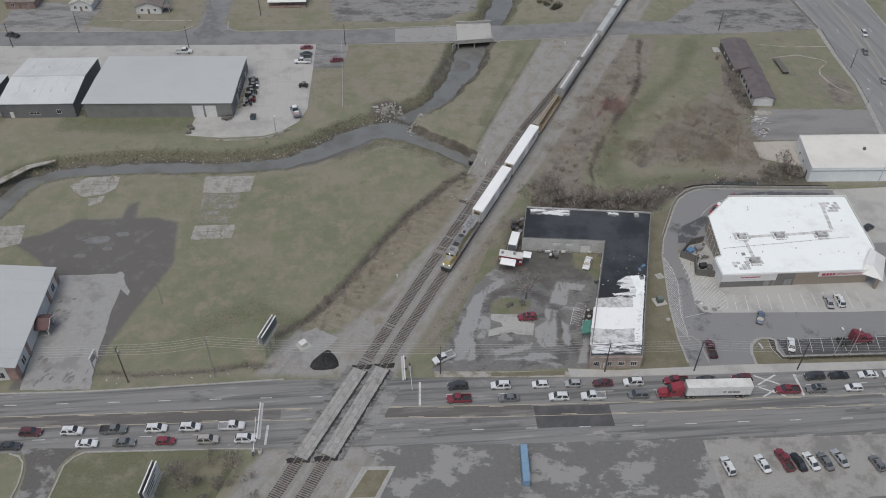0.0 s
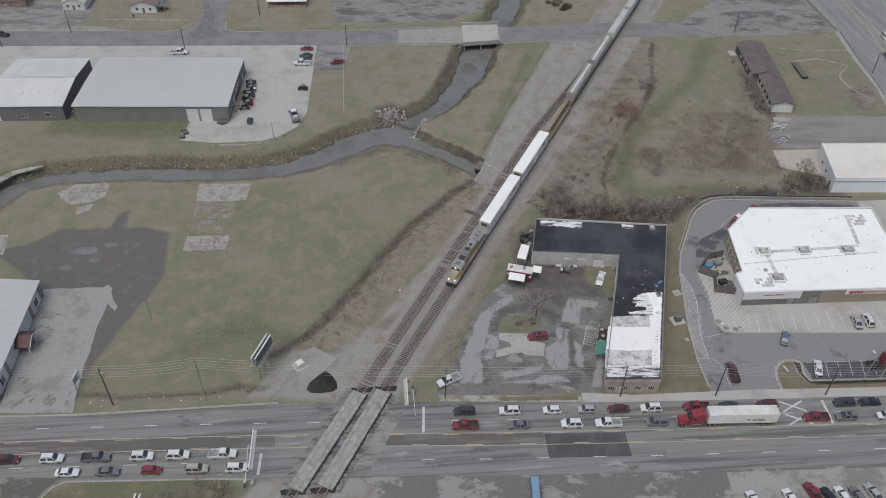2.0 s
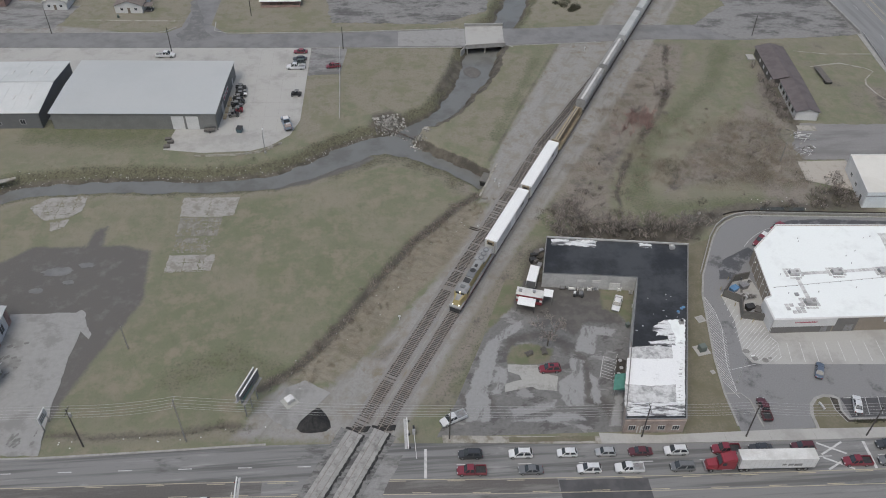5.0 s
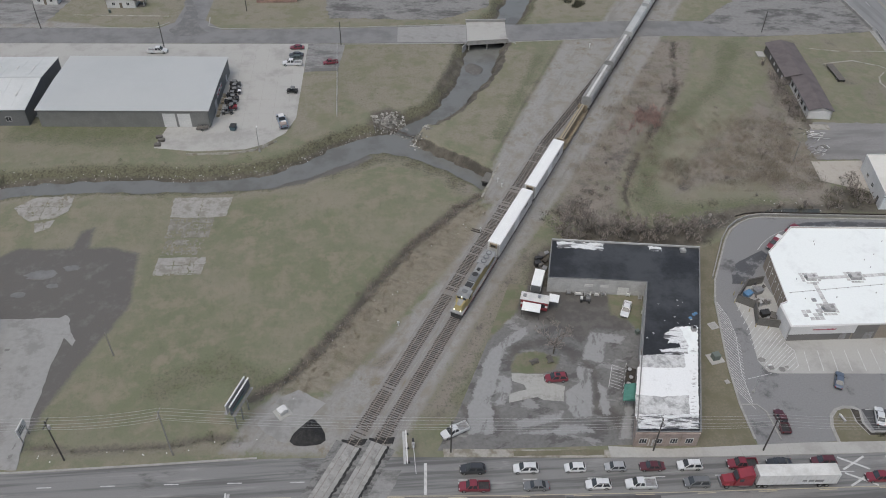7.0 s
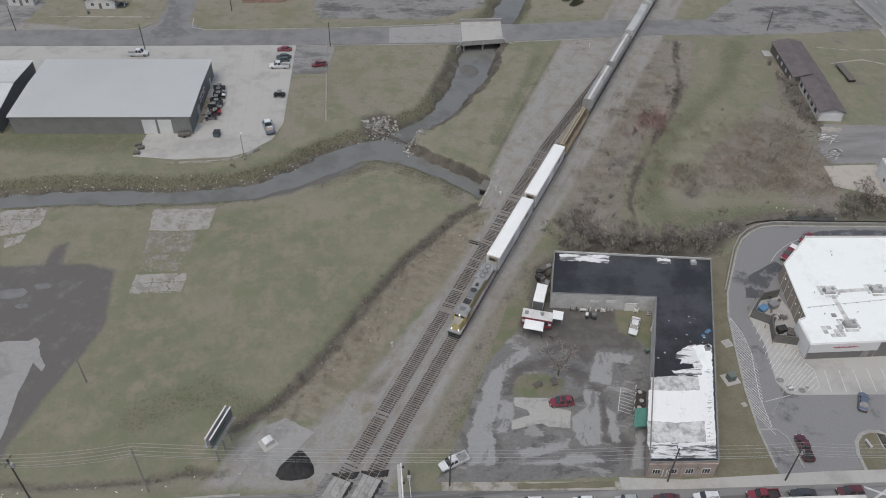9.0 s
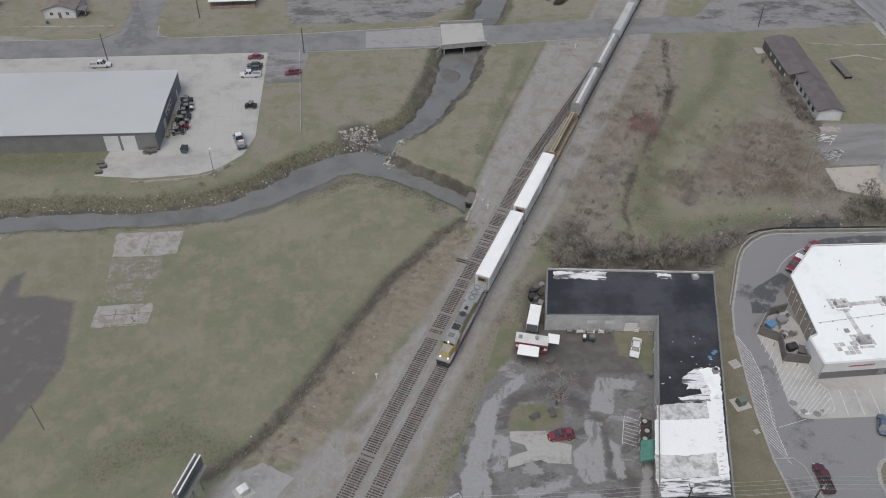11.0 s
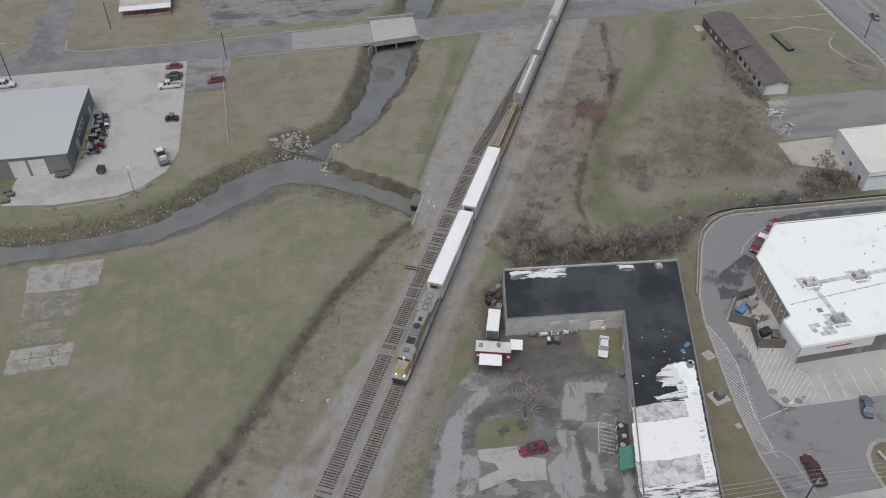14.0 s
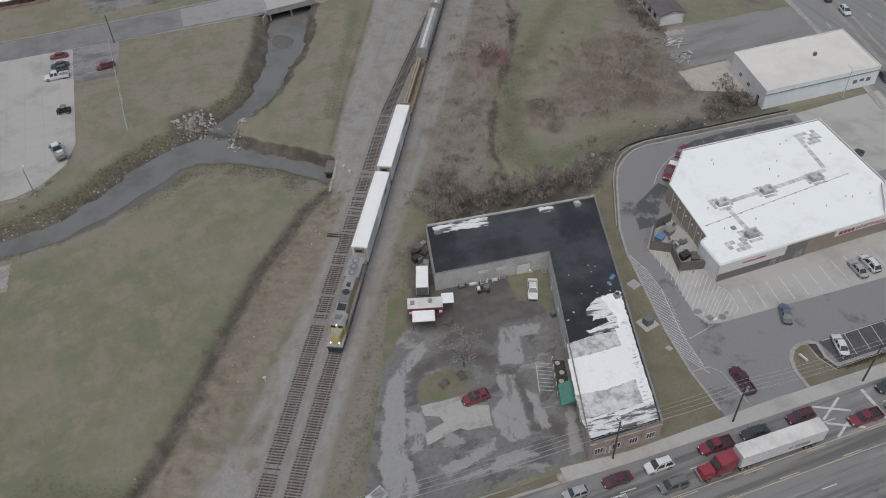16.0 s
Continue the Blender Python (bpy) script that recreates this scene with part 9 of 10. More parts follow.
for i, (x, y, ln_) in enumerate(((-41.2, 201.4, 2.4), (-41.1, 204.6, 3.0), (-40.9, 207.8, 2.6), (-40.8, 210.4, 2.0))):
    ls = thing("lumber_stack", "stack of tan lumber beside the warehouse wall", "lumber", pose(x * K, y * K, 0.012, 0, 0, 88 + 3 * i), "lumber stacks")
    for j in range(4):
        for k in range(3):
            part("board", box(bmesh.new(), -ln_ / 2 + 0.1 * ((j * 7 + k) % 3), ln_ / 2, -0.45 + j * 0.23, -0.25 + j * 0.23, k * 0.2, k * 0.2 + 0.18), M["beam_tan"], ls)
gd = thing("garden_fence", "small fenced patio with posts beside the brick wall", "fence")
for i in range(5):
    x, y = along((43.3, 111.6), (41.2, 105.6), i / 4)
    part("post", rod(bmesh.new(), (*w(x, y), 0), (*w(x, y), 1.1), 0.09, n=8), M["fascia"], gd)
m, ln = facing(w(43.3, 111.6), w(41.2, 105.6))
for z in (0.4, 0.9):
    ob = part("rail", box(bmesh.new(), 0, ln, -0.03, 0.03, z, z + 0.08), M["wood_grey"], gd)
    ob.matrix_basis = m
lot([(43.5, 111.6), (45.0, 110.8), (43.0, 104.9), (41.4, 105.6)], 0.03, M["mulch"], "dark mulched patio strip", "planting bed")
for i, (x, y) in enumerate(((43.6, 110.4), (43.4, 108.6), (42.6, 107.2))):
    cb = thing("cafe_table", "small round metal table with chairs", "table", pose(x * K, y * K, 0.03, 0, 0, 30 * i), "patio tables")
    part("tabletop", rod(bmesh.new(), (0, 0, 0.7), (0, 0, 0.74), 0.45, n=14), M["galv"], cb)
    part("stem", rod(bmesh.new(), (0, 0, 0), (0, 0, 0.7), 0.05), M["steel"], cb)
tr = thing("transformer_box", "green pad-mounted transformer on a concrete slab", "transformer", pose(60.3 * K, 112.3 * K, 0.03, 0, 0, 12))
part("slab", box(bmesh.new(), -1.6, 1.6, -1.5, 1.5, 0, 0.12), M["concrete"], tr)
part("cabinet", box(bmesh.new(), -0.8, 0.8, -0.7, 0.7, 0.12, 1.6, 0.06), M["transformer"], tr)
part("door", box(bmesh.new(), -0.7, 0.7, -0.74, -0.68, 0.25, 1.4), M["transformer"], tr)
for x, y, s_ in ((60.7, 106.8, 0.5), (62.7, 120.4, 1.0)):
    ub = thing("utility_cover", "pale square utility cover in the lawn", "utility cover", pose(x * K, y * K, 0.03, 0, 0, 15), "utility covers")
    part("cover", box(bmesh.new(), -s_, s_, -s_, s_, 0, 0.1), M["concrete"], ub)
    part("lid", box(bmesh.new(), -s_ * 0.7, s_ * 0.7, -s_ * 0.7, s_ * 0.7, 0.1, 0.13), M["kerb"], ub)
bn = thing("bench", "pale metal bench on the kerbed island", "bench", pose(77.8 * K, 97.4 * K, 0.14, 0, 0, 100))
for i in range(3):
    part("slat", box(bmesh.new(), -0.9, 0.9, -0.25 + i * 0.18, -0.1 + i * 0.18, 0.45, 0.49), M["fascia"], bn)
part("backrest", box(bmesh.new(), -0.9, 0.9, 0.3, 0.35, 0.5, 0.95), M["fascia"], bn)
for x in (-0.8, 0.8):
    part("leg", box(bmesh.new(), x - 0.04, x + 0.04, -0.25, 0.35, 0, 0.45), M["galv"], bn)
fn_ = thing("chain_fence", "thin chain-link fence line across the grass", "fence")
for i in range(14):
    x, y = along((-11.3, 237.6), (-10.8, 199.5), i / 13)
    part("post", rod(bmesh.new(), (*w(x, y), 0), (*w(x, y), 1.6), 0.04, n=6), M["galv"], fn_)
m, ln = facing(w(-11.3, 237.6), w(-10.8, 199.5))
for z in (0.1, 0.85, 1.55):
    ob = part("rail", box(bmesh.new(), 0, ln, -0.025, 0.025, z, z + 0.05), M["galv"], fn_)
    ob.matrix_basis = m
lot([(-11.15, 222), (-10.85, 222), (-10.65, 199), (-10.95, 199)], 0.0, M["old_concrete"], "narrow pale strip along the fence", "path")
# debris in the east yards
r = random.Random(31)
for i in range(26):
    x, y = r.gauss(109.6, 1.6), r.choice((179.0, 184.5)) + r.gauss(0, 1.0)
    db = thing("debris", "pale scrap boards and rubble at the yard's edge", "debris", pose(x * K, y * K, 0.02, 0, r.uniform(-12, 12), r.uniform(0, 180)), "yard debris")
    part("board", box(bmesh.new(), -r.uniform(0.2, 1.0), r.uniform(0.2, 1.0), -0.1, r.uniform(0.05, 0.3), 0, r.uniform(0.05, 0.25)), M[r.choice(["old_concrete", "fascia", "wood_grey", "steel"])], db)
for i in range(44):
    cx, cy = ((111.0, 183.0), (108.6, 176.4))[i % 2]
    x, y = cx + r.gauss(0, 1.3), cy + r.gauss(0, 1.0)
    sc = thing("scrap_pipe", "pale metal pipe in a scrap pile beside the yard", "scrap", pose(x * K, y * K, 0.05 + 0.25 * r.random(), r.uniform(-4, 4), r.uniform(-5, 5), r.uniform(-40, 50)), "scrap pile")
    part("pipe", rod(bmesh.new(), (-r.uniform(0.4, 1.3), 0, 0.1), (r.uniform(0.4, 1.3), 0, 0.12), r.uniform(0.05, 0.11), n=6), M[r.choice(["galv", "fascia", "steel", "dirty_white"])], sc)
for i in range(110):
    f = r.random()
    if i < 30:
        x, y = along((24, 160), (-20, 110), f)
        x, y = x + r.uniform(-2, 4), y + r.uniform(-3, 2)
    elif i < 50:
        x, y = -58 + 36 * f, float(np.interp(f, [0, 1], [98.6, 99.4])) + r.uniform(-0.6, 1.4)
    elif i < 95:
        x, y = -88 + 80 * f, 177 + 8 * max(0, f - 0.75) * 4 + r.uniform(-1, 3)
    else:
        x, y = 84 + 22 * f, 153.6 + r.uniform(0, 5)
    lt = thing("litter", "small pale scrap of litter on the rough grass", "litter", pose(x * K, y * K, z_at(x, y), r.uniform(-10, 10), r.uniform(-10, 10), r.uniform(0, 180)), "litter")
    part("scrap", box(bmesh.new(), -r.uniform(0.07, 0.16), r.uniform(0.07, 0.16), -0.08, 0.08, 0, 0.1, 0.02), M[r.choice(["fascia", "dirty_white", "wood"])], lt)

# ---- bare trees, brush and weeds ----
rng = np.random.default_rng(7)


def twig_mesh(name, centres, radii, counts, height, width, material, lean=0.9):
    """Many thin upright blades in clumps, as one mesh."""
    verts, faces = [], []
    for (x, y, z), rad, n in zip(centres, radii, counts):
        n = int(n)
        a = rng.uniform(0, 2 * np.pi, n)
        d = rad * np.sqrt(rng.uniform(0, 1, n))
        base = np.column_stack([x + d * np.cos(a), y + d * np.sin(a), np.full(n, z - 0.05)])
        ln = height * rng.uniform(0.35, 1.0, n) * (1.15 - 0.6 * d / rad)
        t = rng.uniform(0, lean, n)
        b2 = a + rng.uniform(-0.9, 0.9, n)
        tip = base + np.column_stack([np.sin(t) * np.cos(b2) * ln, np.sin(t) * np.sin(b2) * ln, np.cos(t) * ln])
        side = rng.uniform(0, 2 * np.pi, n)
        off = np.column_stack([np.cos(side), np.sin(side), rng.uniform(-0.3, 0.3, n)]) * width * 0.5
        k = len(verts)
        for i in range(n):
            verts += [tuple(base[i] - off[i]), tuple(base[i] + off[i]), tuple(tip[i] + off[i] * 0.4), tuple(tip[i] - off[i] * 0.4)]
            faces.append((k + 4 * i, k + 4 * i + 1, k + 4 * i + 2, k + 4 * i + 3))
    me_ = bpy.data.meshes.new(name)
    me_.from_pydata(verts, [], faces)
    me_.materials.append(material)
    return me_


def clump_field(blobs, n_per, rad, cnt, height, width, material, name, label, category):
    cs, rs, ns = [], [], []
    for x, y, r_, n in blobs:
        for _ in range(int(n * n_per)):
            a, d = rng.uniform(0, 2 * np.pi), r_ * np.sqrt(rng.uniform())
            cs.append(((x + d * np.cos(a)) * K, (y + d * np.sin(a)) * K, z_at(x + d * np.cos(a), y + d * np.sin(a))))
            s_ = rng.uniform(0.6, 1.4)
            rs.append(rad * s_)
            ns.append(cnt * s_)
    ob = new(name, twig_mesh(name, cs, rs, ns, height, width, material))
    return tagged(ob, label, category, kind="stuff")


clump_field([(47, 161, 4, 9), (43, 156, 4, 10), (41, 149, 5, 14), (48, 147, 5, 16), (55, 146.5, 5, 18), (62, 145.5, 4.5, 16), (68, 147, 4, 12), (74, 155, 4, 9), (52, 152, 4, 8), (62, 152, 4, 8), (39, 154, 4, 8)], 1.0, 1.3, 90, 0.9, 0.06, M["bramble"], "undergrowth", "dark undergrowth behind the L-shaped building", "thicket")
clump_field([(71, 169, 5, 14), (92, 190, 6, 14), (90, 170, 6, 14), (54.6, 186, 5, 10), (62, 196, 5, 10), (68, 203, 5, 8), (74, 214, 5, 8), (50, 172, 5, 9), (88, 171, 8, 34), (95, 179, 8, 30), (80, 176, 6, 16), (98, 168, 7, 20), (103, 176, 5, 12), (72, 170, 5, 9), (66, 178, 6, 12), (60, 168, 5, 8), (84, 186, 6, 10), (76, 190, 6, 9), (70, 184, 5, 8), (103, 188, 4, 10)], 1.6, 2.0, 110, 0.85, 0.06, M["dry_grass"], "brushwood", "low bare brown brush in the field", "brush")
clump_field([(106.5, 158, 4, 14), (111, 157, 3.5, 14), (110.5, 162.5, 3, 8), (103, 155.5, 3, 8), (110.6, 200, 1.6, 5), (110, 192, 2.2, 6), (80, 206.5, 2.4, 6), (96, 153.5, 3, 6), (88, 154.5, 3, 5)], 1.0, 1.2, 90, 0.9, 0.06, M["weed"], "undergrowth", "dark tangled undergrowth", "thicket")
clump_field([(70, 192.5, 4, 12), (68.5, 194, 3.5, 9), (72, 197, 2.5, 4), (64, 189, 3, 4)], 0.5, 1.3, 100, 1.0, 0.05, M["brush_red"], "shrub_stand", "reddish bare shrubs in the field", "shrubs")
clump_field([(x + rng.uniform(-0.9, 0.9), y + rng.uniform(-0.9, 0.9), 1.5, rng.uniform(1, 7)) for x, y in [along(DITCH[i], DITCH[i + 1], f) for i in range(len(DITCH) - 1) for f in (0, 0.33, 0.66)]], 1.0, 0.8, 60, 0.8, 0.06, M["brush"], "ditch_brush", "dark dry brush along the field ditch", "brush")
clump_field([(x + rng.uniform(0, 4.0), y - rng.uniform(0.5, 2.5), 2.8, 10) for x, y in [along(DITCH[i], DITCH[i + 1], f) for i in range(len(DITCH) - 1) for f in (0.1, 0.4, 0.75)]], 1.0, 0.6, 40, 0.5, 0.06, M["dry_grass"], "weeds", "tan dry weeds beside the railway", "weeds")
clump_field([(x - 0.5 * h, y + 2.2 + h, 2.2, 12) for x, y, h in CREEK[4:14]] + [(x - 1.2, y + 6.4, 2.2, 9) for x, y in [along(CREEK[i][:2], CREEK[i + 1][:2], 0.5) for i in range(4, 13)]], 1.0, 0.7, 40, 0.6, 0.04, M["weed"], "weeds", "tan dry weeds on the creek bank", "weeds")
clump_field([(x - h - 1.4, y + 0.8, 1.4, 5) for x, y, h in BRANCH[1:5]] + [(x + h + 1.2, y - 0.8, 1.2, 5) for x, y, h in BRANCH[1:5]], 1.0, 0.7, 40, 0.7, 0.04, M["weed"], "weeds", "dry weeds along the side channel", "weeds")
clump_field([(x + rng.uniform(-0.6, 0.6), y + rng.uniform(-0.4, 0.4), 1.2, rng.uniform(0, 3)) for x, y in [along(VERGE[i], VERGE[i + 1], f) for i in range(len(VERGE) - 1) for f in (0, 0.25, 0.5, 0.75)]], 1.0, 0.7, 50, 0.7, 0.06, M["weed"], "ditch_brush", "dry weeds in the roadside ditch", "brush")
clump_field([(x + rng.uniform(-1.0, 1.0), y + rng.uniform(-1.0, 1.0), 2.2, rng.uniform(0, 5)) for x, y in [along(EDITCH[i], EDITCH[i + 1], f) for i in range(1, len(EDITCH) - 1) for f in (0.1, 0.4, 0.7)]], 1.0, 0.9, 80, 1.1, 0.06, M["brush"], "ditch_brush", "dry brown brush lining the field ditch", "brush")
clump_field([(-30, 124, 3.0, 14), (-26, 127, 2.2, 8), (-34, 121, 2.4, 8), (-14, 140, 2.2, 7), (-19, 136, 1.8, 5), (-36, 138, 2.0, 5), (-8, 152, 2.0, 5), (-44, 118, 1.8, 5)], 2.2, 0.55, 9, 0.3, 0.06, M["weed"], "weeds", "low brown dead weeds in the field", "weeds")
clump_field([(110.2, 194 + i * 2.6, 1.6, 4) for i in range(6)] + [(107.5, 194 + i * 3, 2.0, 2) for i in range(3)], 1.0, 1.3, 60, 0.8, 0.06, M["brush"], "undergrowth", "low brown undergrowth along the long house", "thicket")
clump_field([(-38.6, 75.6, 3, 10), (-33.5, 76.4, 3.5, 9), (-29, 75.5, 3, 7), (-27.5, 71, 3, 7), (-34, 71, 3.5, 8)], 1.0, 1.3, 60, 0.8, 0.05, M["brush"], "undergrowth", "low undergrowth below the billboard", "thicket")
clump_field([(65.6, 262.5, 3.0, 10), (62, 266, 2.5, 6)], 1.0, 1.4, 120, 2.0, 0.08, M["leaf_dark"], "evergreen_shrubs", "dark evergreen shrubs beyond the street", "shrubs")


def shrub_mass(blobs, height, material, name, label, category, seed, width=0.075):
    """Leafless shrubs with several forking stems each, joined into one thicket."""
    r_ = random.Random(seed)
    vs, fs = [], []
    def grow(p, d, ln, wd, depth):
        q = p + d * ln
        side_ = d.cross(Vector((r_.uniform(-1, 1), r_.uniform(-1, 1), r_.uniform(-1, 1)))).normalized() * wd
        k = len(vs)
        vs.extend((tuple(p - side_), tuple(p + side_), tuple(q + side_ * 0.6), tuple(q - side_ * 0.6)))
        fs.append((k, k + 1, k + 2, k + 3))
        if depth < 3:
            for _ in range(3):
                grow(p.lerp(q, r_.uniform(0.55, 1.0)), (d + Vector((r_.uniform(-1, 1), r_.uniform(-1, 1), r_.uniform(-0.4, 0.7))) * 0.75).normalized(), ln * r_.uniform(0.5, 0.8), wd * 0.75, depth + 1)
    for x, y, rad, n in blobs:
        for _ in range(int(n)):
            a, d_ = r_.uniform(0, 2 * math.pi), rad * math.sqrt(r_.random())
            px, py = x + d_ * math.cos(a), y + d_ * math.sin(a)
            h_ = height * r_.uniform(0.5, 1.1)
            for k in range(r_.choice((3, 4, 5))):
                b2 = r_.uniform(0, 2 * math.pi)
                grow(Vector((px * K + 0.15 * math.cos(b2), py * K + 0.15 * math.sin(b2), z_at(px, py) - 0.05)), Vector((math.cos(b2) * 0.55, math.sin(b2) * 0.55, 1)).normalized(), h_ * 0.45, width, 0)
    me_ = bpy.data.meshes.new(name)
    me_.from_pydata(vs, [], fs)
    me_.materials.append(material)
    return tagged(new(name, me_), label, category, kind="stuff")


shrub_mass([(47, 158.5, 4, 7), (42.6, 155, 3.5, 8), (41, 150, 4, 12), (47, 149.5, 5, 16), (54, 150, 5.5, 18), (60, 148.5, 4.5, 14), (66, 147.2, 3.5, 9), (71, 150, 3.5, 6), (39, 146.5, 2, 5)], 3.6, M["brush"], "thicket", "bare brown thicket of tall shrubs behind the L-shaped building", "thicket", 5)
shrub_mass([(106.5, 158, 4, 9), (110.6, 157, 2.6, 9), (109.5, 162.5, 3, 5), (103, 156, 3, 5), (96, 154.5, 3, 2), (88, 155.5, 3, 2)], 2.3, M["brush"], "thicket", "dense dark bare thicket beside the white building", "thicket", 6)
shrub_mass([(110.2, 193, 2.2, 7), (110.0, 198, 2.0, 6), (109.6, 203, 1.8, 4), (111.2, 212, 1.0, 3), (111.6, 220, 1.0, 3), (80, 206.5, 2.4, 6)], 3.0, M["brush"], "thicket", "bare grey shrubs along the long house", "thicket", 7)
shrub_mass([(70, 192.5, 3.4, 20), (68, 194.5, 3, 12), (72, 197, 2.5, 6), (64, 189, 3, 4)], 3.0, M["brush_red"], "shrub_stand", "reddish bare shrubs in the field", "shrubs", 8)
shrub_mass([(-38.6, 75.6, 3, 9), (-33.5, 76.4, 3.5, 8), (-29, 75.5, 3, 6), (-27.5, 71, 3, 6), (-34, 71, 3.5, 7)], 2.6, M["brush"], "thicket", "bare grey-brown bushes under the billboard", "thicket", 9)
shrub_mass([(54, 168, 6, 5), (58, 180, 5, 4), (64, 200, 5, 3), (73, 213, 4, 3), (84, 166, 7, 4), (96, 182, 7, 5), (103, 186, 3, 4), (90, 193, 5, 2)], 1.5, M["brush"], "shrubs", "scattered low bare shrubs in the east field", "shrubs", 10)


def bare_tree(x, y, h, seed, label, spread=0.75):
    """A leafless tree: tapered trunk, forking limbs and a crown of fine twigs."""
    r_ = random.Random(seed)
    t = thing("bare_tree", label, "tree", pose(x * K, y * K, 0), "bare trees")
    trunk, limbs, twigs = bmesh.new(), bmesh.new(), []
    rod(trunk, (0, 0, -0.2), (0.05, 0.03, h * 0.28), h * 0.022, h * 0.016, 9)
    def grow(p, d, ln, rad, depth):
        q = p + d * ln
        if depth < 3:
            rod(limbs, p, q, rad, rad * 0.6, 5)
        else:
            twigs.append((p, q))
        if depth < 6:
            for _ in range(r_.choice((2, 3, 3)) if depth < 4 else 3):
                nd_ = (d + Vector((r_.uniform(-1, 1), r_.uniform(-1, 1), r_.uniform(-0.35, 0.6))) * spread).normalized()
                grow(q if r_.random() < 0.7 else p.lerp(q, 0.65), nd_, ln * r_.uniform(0.6, 0.85), rad * 0.6, depth + 1)
    for k in range(5):
        a = k / 5 * 2 * math.pi + r_.uniform(-0.4, 0.4)
        grow(Vector((0.05, 0.03, h * 0.27)), Vector((math.cos(a) * 0.7, math.sin(a) * 0.7, 0.9)).normalized(), h * 0.25, h * 0.011, 1)
    part("trunk", trunk, M["bark"], t)
    part("branchwork", limbs, M["bark"], t)
    vs, fs = [], []
    for p, q in twigs:
        s_ = (q - p).cross(Vector((r_.uniform(-1, 1), r_.uniform(-1, 1), r_.uniform(-1, 1)))).normalized() * 0.032
        k = len(vs)
        vs += [tuple(p - s_), tuple(p + s_), tuple(q + s_ * 0.4), tuple(q - s_ * 0.4)]
        fs.append((k, k + 1, k + 2, k + 3))
    me_ = bpy.data.meshes.new("crown")
    me_.from_pydata(vs, [], fs)
    me_.materials.append(M["brush"])
    ob = new("crown", me_)
    ob.parent = t


for i, (x, y, h, lab) in enumerate(((30.6, 115.6, 8.5, "bare tree on the yard's grass island"), (38.5, 148.5, 6.5, "bare grey tree in the thicket"), (45, 149.5, 7, "bare grey tree in the thicket"), (52.5, 147.5, 6, "bare grey tree in the thicket"), (59, 148, 6.5, "bare grey tree in the thicket"), (66.5, 146.5, 5.5, "bare grey tree in the thicket"), (109.8, 163.2, 4.0, "bare bush-like tree by the concrete pad"), (108.2, 158.4, 3.4, "bare tree in the dark thicket"), (108.6, 195, 5.5, "bare tree beside the long house"), (109.6, 205, 5.5, "bare tree beside the long house"), (69, 194.5, 5.0, "reddish bare tree in the field"), (80, 206, 4.6, "small dark bare tree in the field"), (93, 174, 3.6, "low bare tree in the brush"), (-39.5, 74.6, 5.0, "bare brush tree beside the billboard"), (-37.6, 72.2, 4.5, "bare brush tree beside the billboard"))):
    bare_tree(x, y, h, 40 + i, lab)
hedge = thing("hedge", "low dark clipped hedge along the parking bays", "hedge")
clump = twig_mesh("foliage", [((82.5 + i * 0.6) * K, (93.75 - i * 0.022) * K, 0.15) for i in range(60)], [0.5] * 60, [60] * 60, 0.7, 0.09, M["leaf_dark"])
ob = new("foliage", clump)
ob.parent = hedge


def tuft_field(poly, n, rad, cnt, height, material, label):
    """Loose grass tufts strewn over a plot, clear of the water."""
    p = np.array(poly)
    q = rng.uniform(p.min(0), p.max(0), (n * 2, 2))
    e1, h1 = seg_dist(q, CREEK)
    e2, h2 = seg_dist(q, BRANCH)
    q = q[(poly_sd(q, poly) > 0.3) & (e1 - h1 > 2.0) & (e2 - h2 > 2.0)][:n]
    cs = [(x * K, y * K, z_at(x, y)) for x, y in q]
    k = rng.uniform(0.5, 1.5, len(cs))
    ob_ = new("grass_tufts", twig_mesh("grass_tufts", cs, rad * k, cnt * k, height, 0.07, material, 1.25))
    tagged(ob_, label, "grass", kind="stuff")


tuft_field([(-84, 166), (-60, 167), (0, 178), (14, 170), (16, 160), (1, 142), (-12, 122), (-24, 110), (-26, 103), (-58, 103), (-57, 128), (-50, 134), (-50, 149), (-66, 154), (-88, 156)], 8000, 0.35, 4, 0.28, M["grass_blade"], "short olive winter grass tufts in the field")
tuft_field([(-10, 200), (-10, 236), (24, 236), (12, 206), (0, 202)], 2500, 0.35, 4, 0.28, M["weed"], "short tan grass tufts by the side channel")
tuft_field([(12, 196), (24, 206), (34, 232), (56, 236), (44, 208), (32, 186)], 2000, 0.35, 4, 0.28, M["grass_blade"], "short olive grass tufts beside the gravel")
tuft_field([(76, 161), (104, 161), (106, 186), (98, 199), (86, 190), (75, 174)], 3600, 0.6, 7, 0.6, M["dry_grass"], "rough brown grass tufts in the east field")
tuft_field([(46, 160), (54, 160), (70, 190), (86, 230), (74, 234)], 1800, 0.5, 6, 0.5, M["dry_grass"], "rough brown grass tufts between the field ditch and the tracks")
tuft_field([(57, 158), (70, 162), (84, 190), (104, 214), (112, 234), (94, 234), (84, 208), (66, 180)], 2400, 0.4, 4, 0.3, M["grass_blade"], "green winter grass strip in the east field")
